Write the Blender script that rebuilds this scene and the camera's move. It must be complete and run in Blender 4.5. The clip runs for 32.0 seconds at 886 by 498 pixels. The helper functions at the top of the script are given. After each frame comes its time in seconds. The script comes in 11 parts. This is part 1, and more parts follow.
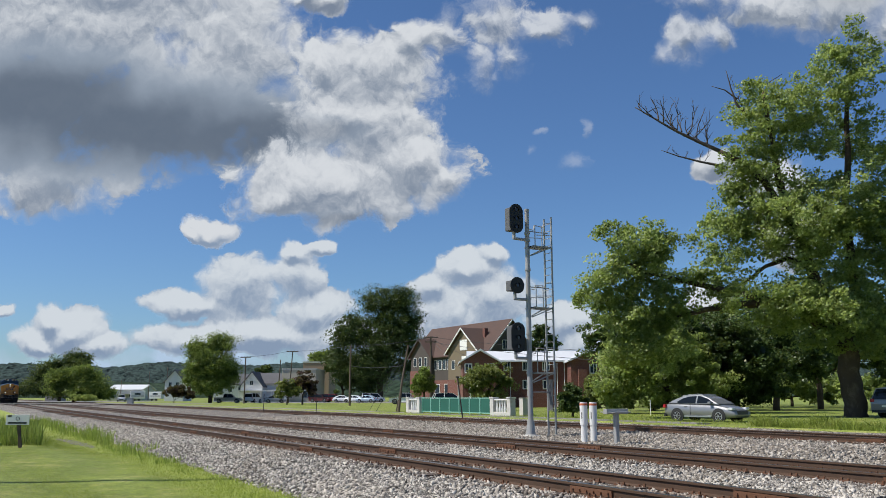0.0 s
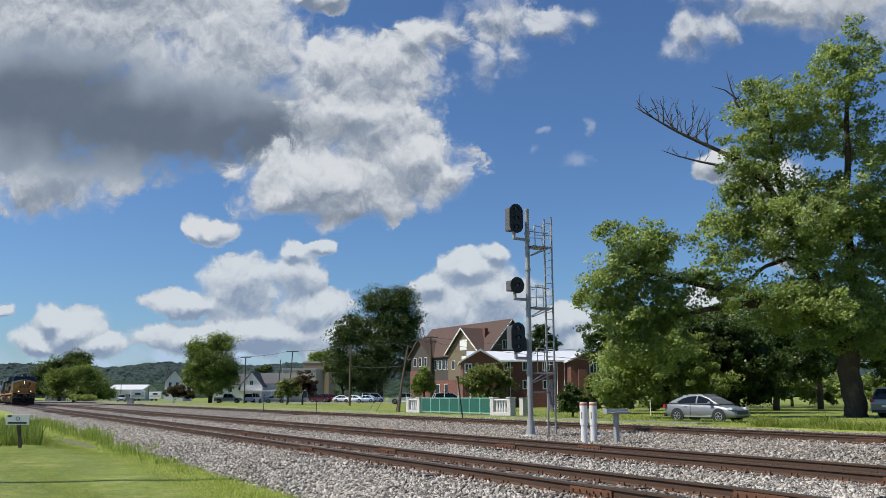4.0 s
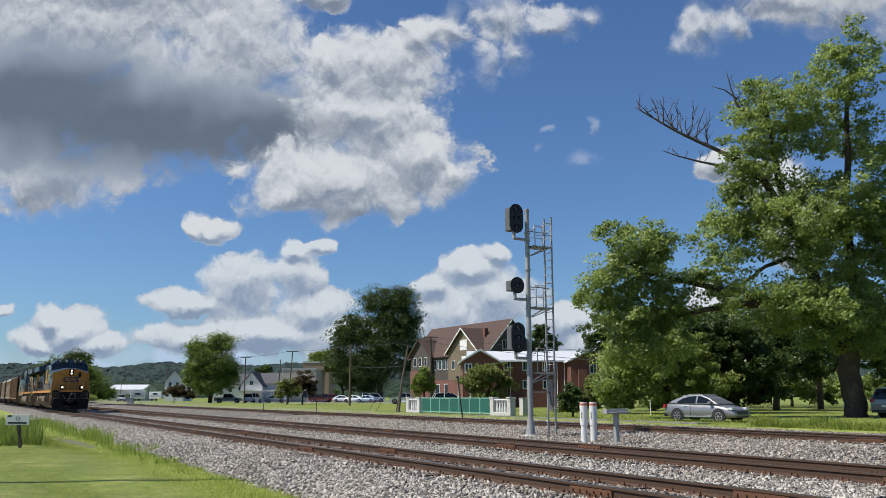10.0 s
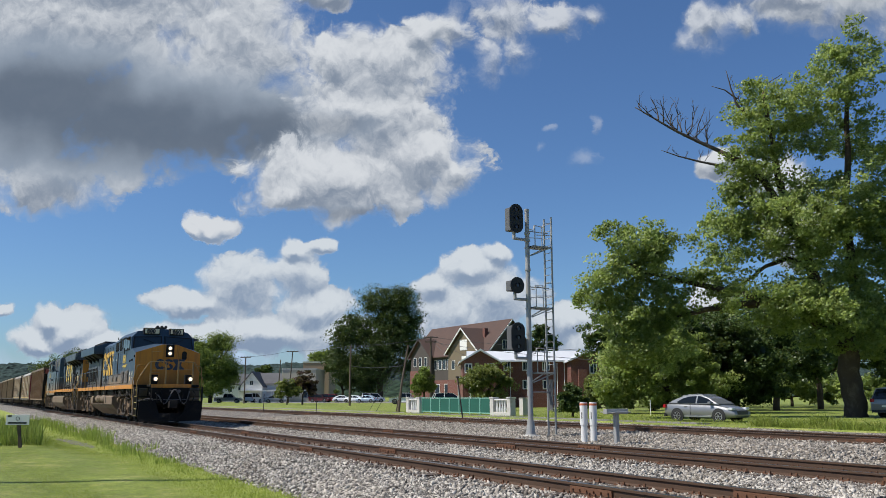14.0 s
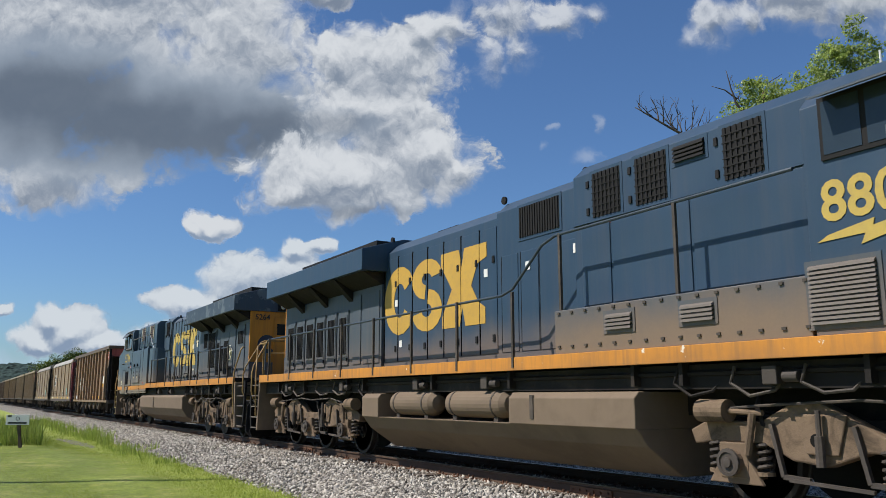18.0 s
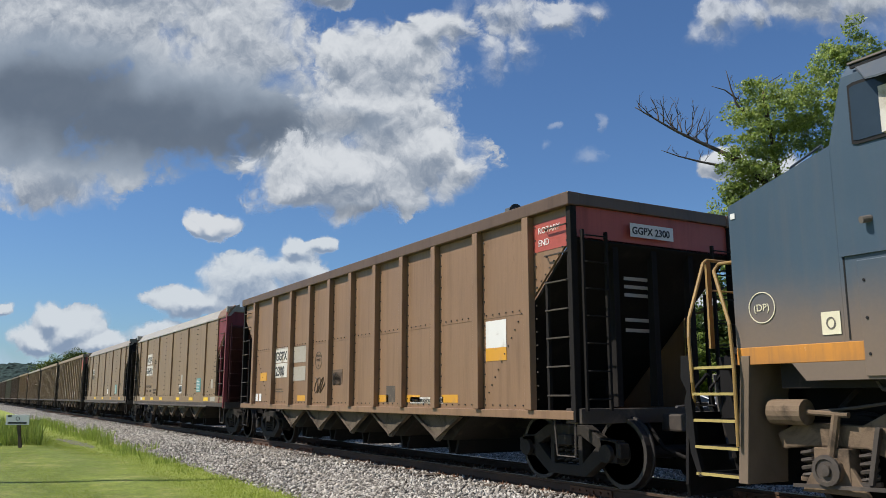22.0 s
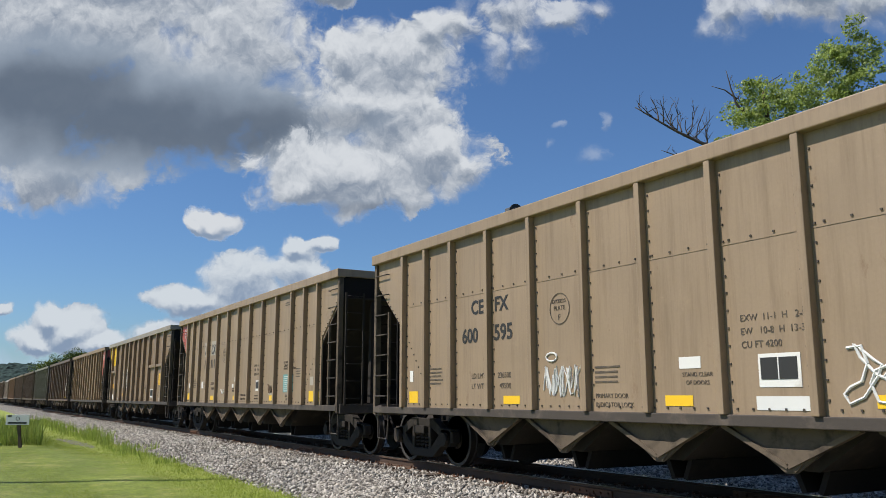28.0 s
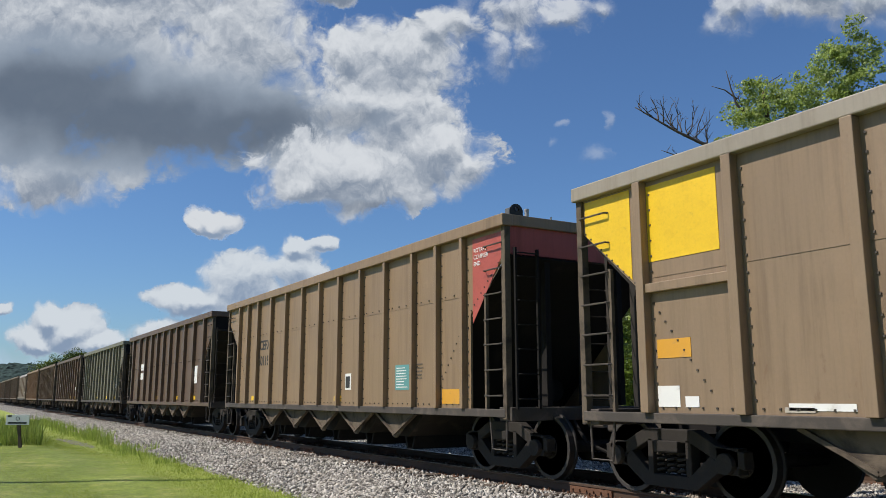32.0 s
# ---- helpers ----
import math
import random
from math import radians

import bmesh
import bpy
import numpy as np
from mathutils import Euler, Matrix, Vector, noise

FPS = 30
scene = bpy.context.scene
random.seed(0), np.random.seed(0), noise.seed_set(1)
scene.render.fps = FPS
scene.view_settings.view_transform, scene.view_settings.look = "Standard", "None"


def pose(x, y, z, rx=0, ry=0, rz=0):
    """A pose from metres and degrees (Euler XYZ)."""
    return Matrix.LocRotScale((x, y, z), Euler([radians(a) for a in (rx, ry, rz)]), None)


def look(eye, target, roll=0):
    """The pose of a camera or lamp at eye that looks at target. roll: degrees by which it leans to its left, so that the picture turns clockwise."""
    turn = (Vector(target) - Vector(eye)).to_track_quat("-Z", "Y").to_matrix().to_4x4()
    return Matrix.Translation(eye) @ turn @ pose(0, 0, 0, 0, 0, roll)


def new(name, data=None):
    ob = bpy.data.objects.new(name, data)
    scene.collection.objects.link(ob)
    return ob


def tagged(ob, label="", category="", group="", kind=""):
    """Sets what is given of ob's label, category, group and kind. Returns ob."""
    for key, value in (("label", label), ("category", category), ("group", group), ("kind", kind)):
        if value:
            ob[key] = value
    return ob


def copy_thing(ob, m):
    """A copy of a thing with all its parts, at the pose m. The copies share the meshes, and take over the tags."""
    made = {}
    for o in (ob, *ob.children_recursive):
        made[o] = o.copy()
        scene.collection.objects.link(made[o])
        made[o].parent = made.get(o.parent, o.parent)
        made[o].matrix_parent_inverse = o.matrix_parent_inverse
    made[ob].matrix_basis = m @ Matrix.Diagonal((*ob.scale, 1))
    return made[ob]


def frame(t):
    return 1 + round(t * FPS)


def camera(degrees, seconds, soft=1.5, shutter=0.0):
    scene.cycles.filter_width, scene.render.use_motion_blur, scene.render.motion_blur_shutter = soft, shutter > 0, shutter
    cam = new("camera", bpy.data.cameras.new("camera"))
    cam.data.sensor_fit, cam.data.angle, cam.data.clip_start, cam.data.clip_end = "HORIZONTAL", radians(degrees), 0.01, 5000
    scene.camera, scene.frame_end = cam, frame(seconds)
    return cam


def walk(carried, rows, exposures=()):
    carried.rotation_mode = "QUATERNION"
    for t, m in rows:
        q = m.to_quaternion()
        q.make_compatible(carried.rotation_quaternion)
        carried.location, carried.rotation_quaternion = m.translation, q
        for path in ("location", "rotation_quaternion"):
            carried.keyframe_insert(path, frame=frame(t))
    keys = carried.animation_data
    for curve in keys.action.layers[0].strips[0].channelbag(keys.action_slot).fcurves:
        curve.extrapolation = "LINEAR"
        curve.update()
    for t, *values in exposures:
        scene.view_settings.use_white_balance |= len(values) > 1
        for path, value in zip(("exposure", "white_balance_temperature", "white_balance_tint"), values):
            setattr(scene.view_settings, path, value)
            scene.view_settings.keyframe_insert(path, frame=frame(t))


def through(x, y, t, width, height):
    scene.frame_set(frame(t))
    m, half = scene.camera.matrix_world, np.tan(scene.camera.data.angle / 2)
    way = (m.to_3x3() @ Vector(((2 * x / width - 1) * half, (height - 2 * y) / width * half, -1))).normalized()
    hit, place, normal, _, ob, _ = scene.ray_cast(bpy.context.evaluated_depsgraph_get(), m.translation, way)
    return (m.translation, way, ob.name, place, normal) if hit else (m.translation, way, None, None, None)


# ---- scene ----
# World: x runs along the tracks in the train's direction, y away from the viewer, z = 0 at rail top.
EYE = Vector((0.0, 0.0, 1.241))
PITCH, YAW, ROLL, FOV = 10.187, 59.733, 0.054, 56.73
SPEED = 9.9576
cam = camera(FOV, 32.0, soft=0.5, shutter=0.02)
AIM = Vector((-math.sin(radians(YAW)) * math.cos(radians(PITCH)), math.cos(radians(YAW)) * math.cos(radians(PITCH)), math.sin(radians(PITCH))))
HERE = look(EYE, EYE + AIM, -ROLL)
walk(cam, [(0.0, HERE), (32.0, HERE)], exposures=[(0.0, 0.25), (32.0, 0.25)])

# ---- daylight ----
SUN = Vector((-0.22, -0.57, 0.78)).normalized()
world = bpy.data.worlds.new("sky")
scene.world = world
world.use_nodes = True
wn = world.node_tree.nodes
sky = wn.new("ShaderNodeTexSky")
sky.sky_type = "NISHITA"
sky.sun_disc = False
sky.sun_elevation = math.asin(SUN.z)
sky.sun_rotation = math.atan2(SUN.x, SUN.y)
sky.air_density = 1.0
sky.dust_density = 0.6
sky.ozone_density = 2.2
wn["Background"].inputs["Strength"].default_value = 0.066
tint = wn.new("ShaderNodeMix")
tint.data_type, tint.blend_type = "RGBA", "MULTIPLY"
tint.inputs["Factor"].default_value = 1.0
tint.inputs["B"].default_value = (0.79, 1.07, 1.40, 1)
world.node_tree.links.new(sky.outputs[0], tint.inputs["A"])
world.node_tree.links.new(tint.outputs["Result"], wn["Background"].inputs["Color"])
sun = new("sun", bpy.data.lights.new("sun", "SUN"))
sun.data.energy = 4.7
sun.data.angle = radians(0.55)
sun.data.color = (1.0, 0.95, 0.88)
sun.matrix_world = look(SUN * 100, (0, 0, 0))

# ---- mesh building ----
class M:
    """A growing mesh: lists of corners and faces."""

    def __init__(self):
        self.v, self.f = [], []

    def add(self, vs, fs):
        n = len(self.v)
        self.v += [tuple(p) for p in vs]
        self.f += [tuple(i + n for i in q) for q in fs]
        return self

    def box(self, x0, x1, y0, y1, z0, z1):
        vs = [(x, y, z) for x in (x0, x1) for y in (y0, y1) for z in (z0, z1)]
        return self.add(vs, [(0, 1, 3, 2), (4, 6, 7, 5), (0, 4, 5, 1), (2, 3, 7, 6), (0, 2, 6, 4), (1, 5, 7, 3)])

    def obox(self, c, a, b, d):
        """A box round c with the half-axes a, b, d."""
        c, a, b, d = Vector(c), Vector(a), Vector(b), Vector(d)
        vs = [c + a * i + b * j + d * k for i in (-1, 1) for j in (-1, 1) for k in (-1, 1)]
        return self.add(vs, [(0, 1, 3, 2), (4, 6, 7, 5), (0, 4, 5, 1), (2, 3, 7, 6), (0, 2, 6, 4), (1, 5, 7, 3)])

    def bar(self, p, q, w, h):
        """A square bar from p to q."""
        p, q = Vector(p), Vector(q)
        d = q - p
        s = d.cross(Vector((0, 0, 1)))
        s = s.normalized() if s.length > 1e-6 else Vector((0, 1, 0))
        u = s.cross(d).normalized()
        return self.obox((p + q) / 2, d / 2, s * w / 2, u * h / 2)

    def prism(self, poly, axis, a, b):
        """A polygon drawn out from a to b along an axis; its two numbers are the other axes in order."""
        n = len(poly)
        put = {"x": lambda p, t: (t, p[0], p[1]), "y": lambda p, t: (p[0], t, p[1]), "z": lambda p, t: (p[0], p[1], t)}[axis]
        vs = [put(p, a) for p in poly] + [put(p, b) for p in poly]
        fs = [(i, (i + 1) % n, n + (i + 1) % n, n + i) for i in range(n)]
        return self.add(vs, fs + [tuple(range(n))[::-1], tuple(range(n, 2 * n))])

    def tube(self, pts, r, n=6, r2=None, caps=True):
        """A round tube through the points, with radius r, or from r to r2."""
        pts = [Vector(p) for p in pts]
        r2 = r if r2 is None else r2
        k = len(pts)
        vs, fs, side = [], [], None
        for i, p in enumerate(pts):
            d = (pts[min(i + 1, k - 1)] - pts[max(i - 1, 0)]).normalized()
            if side is None:
                side = d.cross(Vector((0.13, 0.29, 1)) if abs(d.z) < 0.9 else Vector((1, 0.2, 0))).normalized()
            side = (side - d * side.dot(d)).normalized()
            u = d.cross(side)
            rr = r + (r2 - r) * i / max(1, k - 1)
            vs += [p + (side * math.cos(2 * math.pi * j / n) + u * math.sin(2 * math.pi * j / n)) * rr for j in range(n)]
        for i in range(k - 1):
            for j in range(n):
                j2 = (j + 1) % n
                fs.append((i * n + j, i * n + j2, (i + 1) * n + j2, (i + 1) * n + j))
        if caps:
            fs += [tuple(range(n))[::-1], tuple(range((k - 1) * n, k * n))]
        return self.add(vs, fs)

    def cyl(self, p, q, r, n=12, r2=None):
        return self.tube([p, q], r, n, r2)

    def lathe(self, profile, c, axis="y", n=20):
        """Rings of (place along the axis, radius) round c."""
        vs, fs = [], []
        for t, r in profile:
            for j in range(n):
                a = 2 * math.pi * j / n
                s, o = r * math.cos(a), r * math.sin(a)
                vs.append({"x": (c[0] + t, c[1] + s, c[2] + o), "y": (c[0] + s, c[1] + t, c[2] + o), "z": (c[0] + s, c[1] + o, c[2] + t)}[axis])
        for i in range(len(profile) - 1):
            for j in range(n):
                j2 = (j + 1) % n
                fs.append((i * n + j, i * n + j2, (i + 1) * n + j2, (i + 1) * n + j))
        fs += [tuple(range(n))[::-1], tuple(range((len(profile) - 1) * n, len(profile) * n))]
        return self.add(vs, fs)

    def blob(self, c, rx, ry, rz, n=8, rough=0.0, rnd=None):
        vs, fs = [], []
        for i in range(n + 1):
            th = math.pi * i / n
            for j in range(n * 2):
                ph = math.pi * j / n
                k = 1 + (rnd.uniform(-rough, rough) if rnd else 0)
                vs.append((c[0] + rx * k * math.sin(th) * math.cos(ph), c[1] + ry * k * math.sin(th) * math.sin(ph), c[2] + rz * k * math.cos(th)))
        for i in range(n):
            for j in range(n * 2):
                j2 = (j + 1) % (n * 2)
                fs.append((i * 2 * n + j, (i + 1) * 2 * n + j, (i + 1) * 2 * n + j2, i * 2 * n + j2))
        return self.add(vs, fs)


def mesh_of(name, m, material, smooth=False):
    me = bpy.data.meshes.new(name)
    me.from_pydata(m.v, [], m.f)
    me.materials.append(material)
    if smooth:
        me.polygons.foreach_set("use_smooth", [True] * len(me.polygons))
    me.validate()
    me.update()
    return me


def recalc(me):
    bm = bmesh.new()
    bm.from_mesh(me)
    bmesh.ops.recalc_face_normals(bm, faces=bm.faces)
    bm.to_mesh(me)
    bm.free()


def part(name, m, material, parent=None, label="", smooth=False, bevel=0.0):
    """Links a mesh as one object under its thing or part."""
    me = m if isinstance(m, bpy.types.Mesh) else mesh_of(name, m, material, smooth)
    if not isinstance(m, bpy.types.Mesh) and len(me.polygons) < 6000:
        recalc(me)
    ob = new(name, me)
    ob.parent = parent
    if bevel:
        mod = ob.modifiers.new("edge", "BEVEL")
        mod.width, mod.segments, mod.limit_method = bevel, 2, "ANGLE"
    return tagged(ob, label)


def thing(name, label, category, m=None, group="", kind=""):
    ob = new(name)
    ob.empty_display_size = 0.3
    if m is not None:
        ob.matrix_world = m
    return tagged(ob, label, category, group, kind)


def solo(name, m, material, label, category="", kind="", smooth=False, group="", bevel=0.0, at=None):
    ob = part(name, m, material, None, label, smooth, bevel)
    if at is not None:
        ob.matrix_world = at
    return tagged(ob, "", category, group, kind)


def letters(name, text, size, material, parent, m, label="", bold=0.0):
    """Flat lettering, as a mesh, at a pose in its parent's space."""
    cu = bpy.data.curves.new(name, "FONT")
    cu.body, cu.size, cu.offset, cu.extrude = text, size, bold, 0.002
    cu.resolution_u = 3
    tmp = bpy.data.objects.new(name, cu)
    me = bpy.data.meshes.new_from_object(tmp)
    bpy.data.objects.remove(tmp)
    me.materials.clear()
    me.materials.append(material)
    ob = new(name, me)
    ob.parent = parent
    ob.matrix_basis = m
    return tagged(ob, label)


# ---- materials ----
def rgb(r, g, b):
    """A linear colour from 0..255 display values."""
    return tuple((c / 255 / 12.92 if c / 255 <= 0.04045 else ((c / 255 + 0.055) / 1.055) ** 2.4) for c in (r, g, b)) + (1.0,)


class Mat:
    """Node helpers round one material."""

    def __init__(self, name):
        self.m = bpy.data.materials.new(name)
        self.m.use_nodes = True
        self.t = self.m.node_tree
        self.n, self.l = self.t.nodes, self.t.links
        self.bsdf = self.n["Principled BSDF"]
        self.out = self.n["Material Output"]

    def put(self, socket, value):
        if isinstance(value, bpy.types.NodeSocket):
            self.l.new(value, socket)
        else:
            socket.default_value = value

    def math(self, op, a, b=0.0, c=0.0, clamp=False):
        n = self.n.new("ShaderNodeMath")
        n.operation, n.use_clamp = op, clamp
        for s, x in zip(n.inputs, (a, b, c)):
            self.put(s, x)
        return n.outputs[0]

    def vmath(self, op, a, b=(0, 0, 0)):
        n = self.n.new("ShaderNodeVectorMath")
        n.operation = op
        self.put(n.inputs[0], a)
        self.put(n.inputs[1], b)
        return n.outputs["Value"] if op in ("LENGTH", "DOT_PRODUCT") else n.outputs[0]

    def coords(self, which="Object", scale=(1, 1, 1)):
        n = self.n.new("ShaderNodeTexCoord")
        return n.outputs[which] if scale == (1, 1, 1) else self.vmath("MULTIPLY", n.outputs[which], scale)

    def noise(self, vec, scale, detail=4.0, rough=0.55, distort=0.0, color=False):
        n = self.n.new("ShaderNodeTexNoise")
        self.put(n.inputs["Vector"], vec)
        n.inputs["Scale"].default_value, n.inputs["Detail"].default_value = scale, detail
        n.inputs["Roughness"].default_value, n.inputs["Distortion"].default_value = rough, distort
        return n.outputs["Color"] if color else n.outputs["Fac"]

    def voronoi(self, vec, scale, feature="F1", out="Distance"):
        n = self.n.new("ShaderNodeTexVoronoi")
        n.feature = feature
        self.put(n.inputs["Vector"], vec)
        n.inputs["Scale"].default_value = scale
        return n.outputs[out]

    def step(self, x, a, b, lo=0.0, hi=1.0):
        n = self.n.new("ShaderNodeMapRange")
        n.interpolation_type = "SMOOTHSTEP"
        for s, val in zip(n.inputs, (x, a, b, lo, hi)):
            self.put(s, val)
        return n.outputs[0]

    def mix(self, fac, a, b, kind="MIX"):
        n = self.n.new("ShaderNodeMix")
        n.data_type, n.blend_type = "RGBA", kind
        self.put(n.inputs["Factor"], fac)
        self.put(n.inputs["A"], a)
        self.put(n.inputs["B"], b)
        return n.outputs["Result"]

    def axis(self, vec, i):
        n = self.n.new("ShaderNodeSeparateXYZ")
        self.put(n.inputs[0], vec)
        return n.outputs[i]

    def random(self):
        return self.n.new("ShaderNodeObjectInfo").outputs["Random"]

    def island(self):
        return self.n.new("ShaderNodeNewGeometry").outputs["Random Per Island"]

    def bump(self, height, strength=0.3, distance=0.02):
        n = self.n.new("ShaderNodeBump")
        n.inputs["Strength"].default_value, n.inputs["Distance"].default_value = strength, distance
        self.put(n.inputs["Height"], height)
        self.put(self.bsdf.inputs["Normal"], n.outputs[0])

    def done(self, color, rough=0.7, metal=0.0, spec=None):
        self.put(self.bsdf.inputs["Base Color"], color)
        self.put(self.bsdf.inputs["Roughness"], rough)
        self.put(self.bsdf.inputs["Metallic"], metal)
        if spec is not None:
            self.bsdf.inputs["Specular IOR Level"].default_value = spec
        return self.m


def shade(c, k):
    return (c[0] * k, c[1] * k, c[2] * k, 1.0)


def plain(name, c, rough=0.6, metal=0.0, vary=0.18, scale=3.0, bump=0.0, dirt=None, dirt_amount=0.3, where="Object", spec=None):
    """A painted or bare surface with broad stains, fine grain and a little dirt."""
    k = Mat(name)
    p = k.coords(where)
    broad = k.noise(p, scale * 0.4, 5, 0.6)
    fine = k.noise(p, scale * 9, 3, 0.6)
    col = k.mix(broad, shade(c, 1 - vary), shade(c, 1 + vary))
    col = k.mix(k.math("MULTIPLY", fine, 0.35), col, shade(c, 1 - vary * 1.6))
    if dirt:
        d = k.step(k.noise(p, scale * 0.7, 6, 0.65, 0.6), 0.62 - dirt_amount * 0.4, 0.78 - dirt_amount * 0.2)
        col = k.mix(k.math("MULTIPLY", d, min(1, dirt_amount * 2)), col, dirt)
    if bump:
        k.bump(fine, bump, 0.01)
    return k.done(col, k.math("ADD", rough - 0.08, k.math("MULTIPLY", broad, 0.16)), metal, spec)

# ---- clouds: thin curved sheets far off, one for each cloud, drifting with the wind ----
SIDE = Vector((math.cos(radians(YAW)), math.sin(radians(YAW)), 0))
LIFT = SIDE.cross(AIM)
FOCAL = 784 / math.tan(radians(FOV) / 2)


def cloud_material(name, lobes, darks, edge, billow, white, grey, deep=1.0, veil=1.0):
    """Heaped vapour: puffs on puffs with ragged rims; light from the upper left and greyer depths are painted in."""
    k = Mat(name)
    k.n.remove(k.bsdf)
    uv = k.coords("UV")
    slow = k.vmath("SUBTRACT", k.noise(uv, 0.9, 2, 0.5, color=True), (0.5, 0.5, 0.5))
    quick = k.vmath("SUBTRACT", k.noise(uv, 3.4, 4, 0.6, color=True), (0.5, 0.5, 0.5))
    bend = k.vmath("ADD", k.vmath("MULTIPLY", slow, (0.7, 0.6, 0)), k.vmath("MULTIPLY", quick, (0.24, 0.24, 0)))

    def field(p, marks, soft):
        d = None
        for cx, cy, rx, ry in marks:
            one = k.math("SUBTRACT", 1.0, k.vmath("LENGTH", k.vmath("MULTIPLY", k.vmath("SUBTRACT", p, (cx / 100, cy / 100, 0)), (100 / rx, 100 / ry, 0))))
            d = one if d is None else k.math("SMOOTH_MAX", d, one, soft)
        return d

    def puffs(p, scale, detail):
        n = k.n.new("ShaderNodeTexVoronoi")
        n.feature, n.normalize = "SMOOTH_F1", True
        k.put(n.inputs["Vector"], p)
        for key, val in (("Scale", scale), ("Detail", detail), ("Roughness", 0.62), ("Lacunarity", 2.3), ("Smoothness", 0.45)):
            n.inputs[key].default_value = val
        return k.math("SUBTRACT", 0.36, n.outputs["Distance"])

    def density(p, fine):
        q = k.vmath("ADD", p, bend)
        d = field(q, lobes, 0.28)
        d = k.math("ADD", d, k.math("MULTIPLY", puffs(q, 1.7, 4.0 if fine else 3.0), 1.7 * billow))
        return k.math("ADD", d, k.math("MULTIPLY", k.math("SUBTRACT", k.noise(q, 1.7, 10 if fine else 5, 0.6), 0.5), 1.7 * billow))

    d1 = density(uv, True)
    # rims are crisp in some places and melt away in others
    rim = k.math("MULTIPLY", edge, k.step(k.noise(uv, 1.1, 2, 0.5), 0.35, 0.65, 0.4, 1.6))
    alpha = k.step(d1, 0.0, rim)
    # lit tops and shaded depths are painted into the glow colour
    rise = k.math("SUBTRACT", density(uv, False), density(k.vmath("ADD", uv, (0.0, -0.15, 0)), False))
    relief = k.math("ADD", 0.56, k.math("MULTIPLY", rise, 0.9 / billow ** 0.5), clamp=True)
    over = k.math("ADD", field(k.vmath("ADD", uv, k.vmath("ADD", bend, (-0.10, -0.24, 0))), lobes, 0.3), k.math("MULTIPLY", k.math("SUBTRACT", k.noise(k.vmath("ADD", uv, bend), 1.3, 4, 0.55), 0.5), 1.1))
    depth = k.step(over, 0.15, 1.0)
    tone = k.math("SUBTRACT", relief, k.math("MULTIPLY", depth, 0.17))
    col = k.mix(k.step(tone, -0.05, 0.95), grey, white)
    col = k.mix(k.step(d1, 0.0, 0.3), k.mix(0.5, white, grey), col)
    if darks:
        g = k.math("ADD", field(k.vmath("ADD", uv, k.vmath("MULTIPLY", bend, (0.7, 0.7, 0))), darks, 0.5), k.math("MULTIPLY", k.math("SUBTRACT", k.noise(uv, 1.1, 5, 0.5), 0.5), 0.4))
        murk = k.mix(k.step(k.math("ADD", g, k.math("MULTIPLY", k.noise(uv, 0.55, 2, 0.45), 0.35)), 0.15, 0.95), rgb(137, 149, 164), rgb(90, 102, 118))
        col = k.mix(k.math("MULTIPLY", k.step(g, -0.34, 0.3), deep * 0.97), col, murk)
    glow = k.n.new("ShaderNodeEmission")
    k.put(glow.inputs["Color"], col)
    clear = k.n.new("ShaderNodeBsdfTransparent")
    both = k.n.new("ShaderNodeMixShader")
    k.put(both.inputs[0], k.math("MULTIPLY", alpha, veil))
    k.l.new(clear.outputs[0], both.inputs[1])
    k.l.new(glow.outputs[0], both.inputs[2])
    k.l.new(both.outputs[0], k.out.inputs["Surface"])
    return k.m


CLOUDS = []


def cloud(label, lobes, darks, drift, radius, edge=0.34, billow=1.0, white=rgb(197, 201, 206), grey=rgb(112, 124, 142), margin=75, deep=1.0, veil=1.0):
    x0 = min(c[0] - c[2] for c in lobes) - margin
    x1 = max(c[0] + c[2] for c in lobes) + margin
    y0 = min(c[1] - c[3] for c in lobes) - margin
    y1 = max(c[1] + c[3] for c in lobes) + margin
    nx, ny = 14, 10
    vs, fs, uv = [], [], []
    for j in range(ny + 1):
        for i in range(nx + 1):
            x, y = x0 + (x1 - x0) * i / nx, y0 + (y1 - y0) * j / ny
            way = AIM * FOCAL + SIDE * (x - 784) + LIFT * (441 - y)
            vs.append(way.normalized() * radius)
            uv.append((x / 100, y / 100))
    for j in range(ny):
        for i in range(nx):
            a = j * (nx + 1) + i
            fs.append((a, a + 1, a + nx + 2, a + nx + 1))
    me = bpy.data.meshes.new("cloud")
    me.from_pydata(vs, [], fs)
    layer = me.uv_layers.new(name="UVMap")
    for loop in me.loops:
        layer.data[loop.index].uv = uv[loop.vertex_index]
    me.materials.append(cloud_material("cloud_vapour", lobes, darks, edge, billow, white, grey, deep, veil))
    me.update()
    ob = new("cloud", me)
    ob.location = EYE
    ob.visible_shadow = False
    tagged(ob, label, "cloud", "drifting clouds", "structure")
    mx, my = (x0 + x1) / 2, (y0 + y1) / 2
    a = (AIM * FOCAL + SIDE * (mx - 784) + LIFT * (441 - my)).normalized()
    b = (AIM * FOCAL + SIDE * (mx + drift[0] - 784) + LIFT * (441 - my - drift[1])).normalized()
    turn = a.rotation_difference(b).to_matrix().to_4x4()
    CLOUDS.append((ob, turn))
    return ob


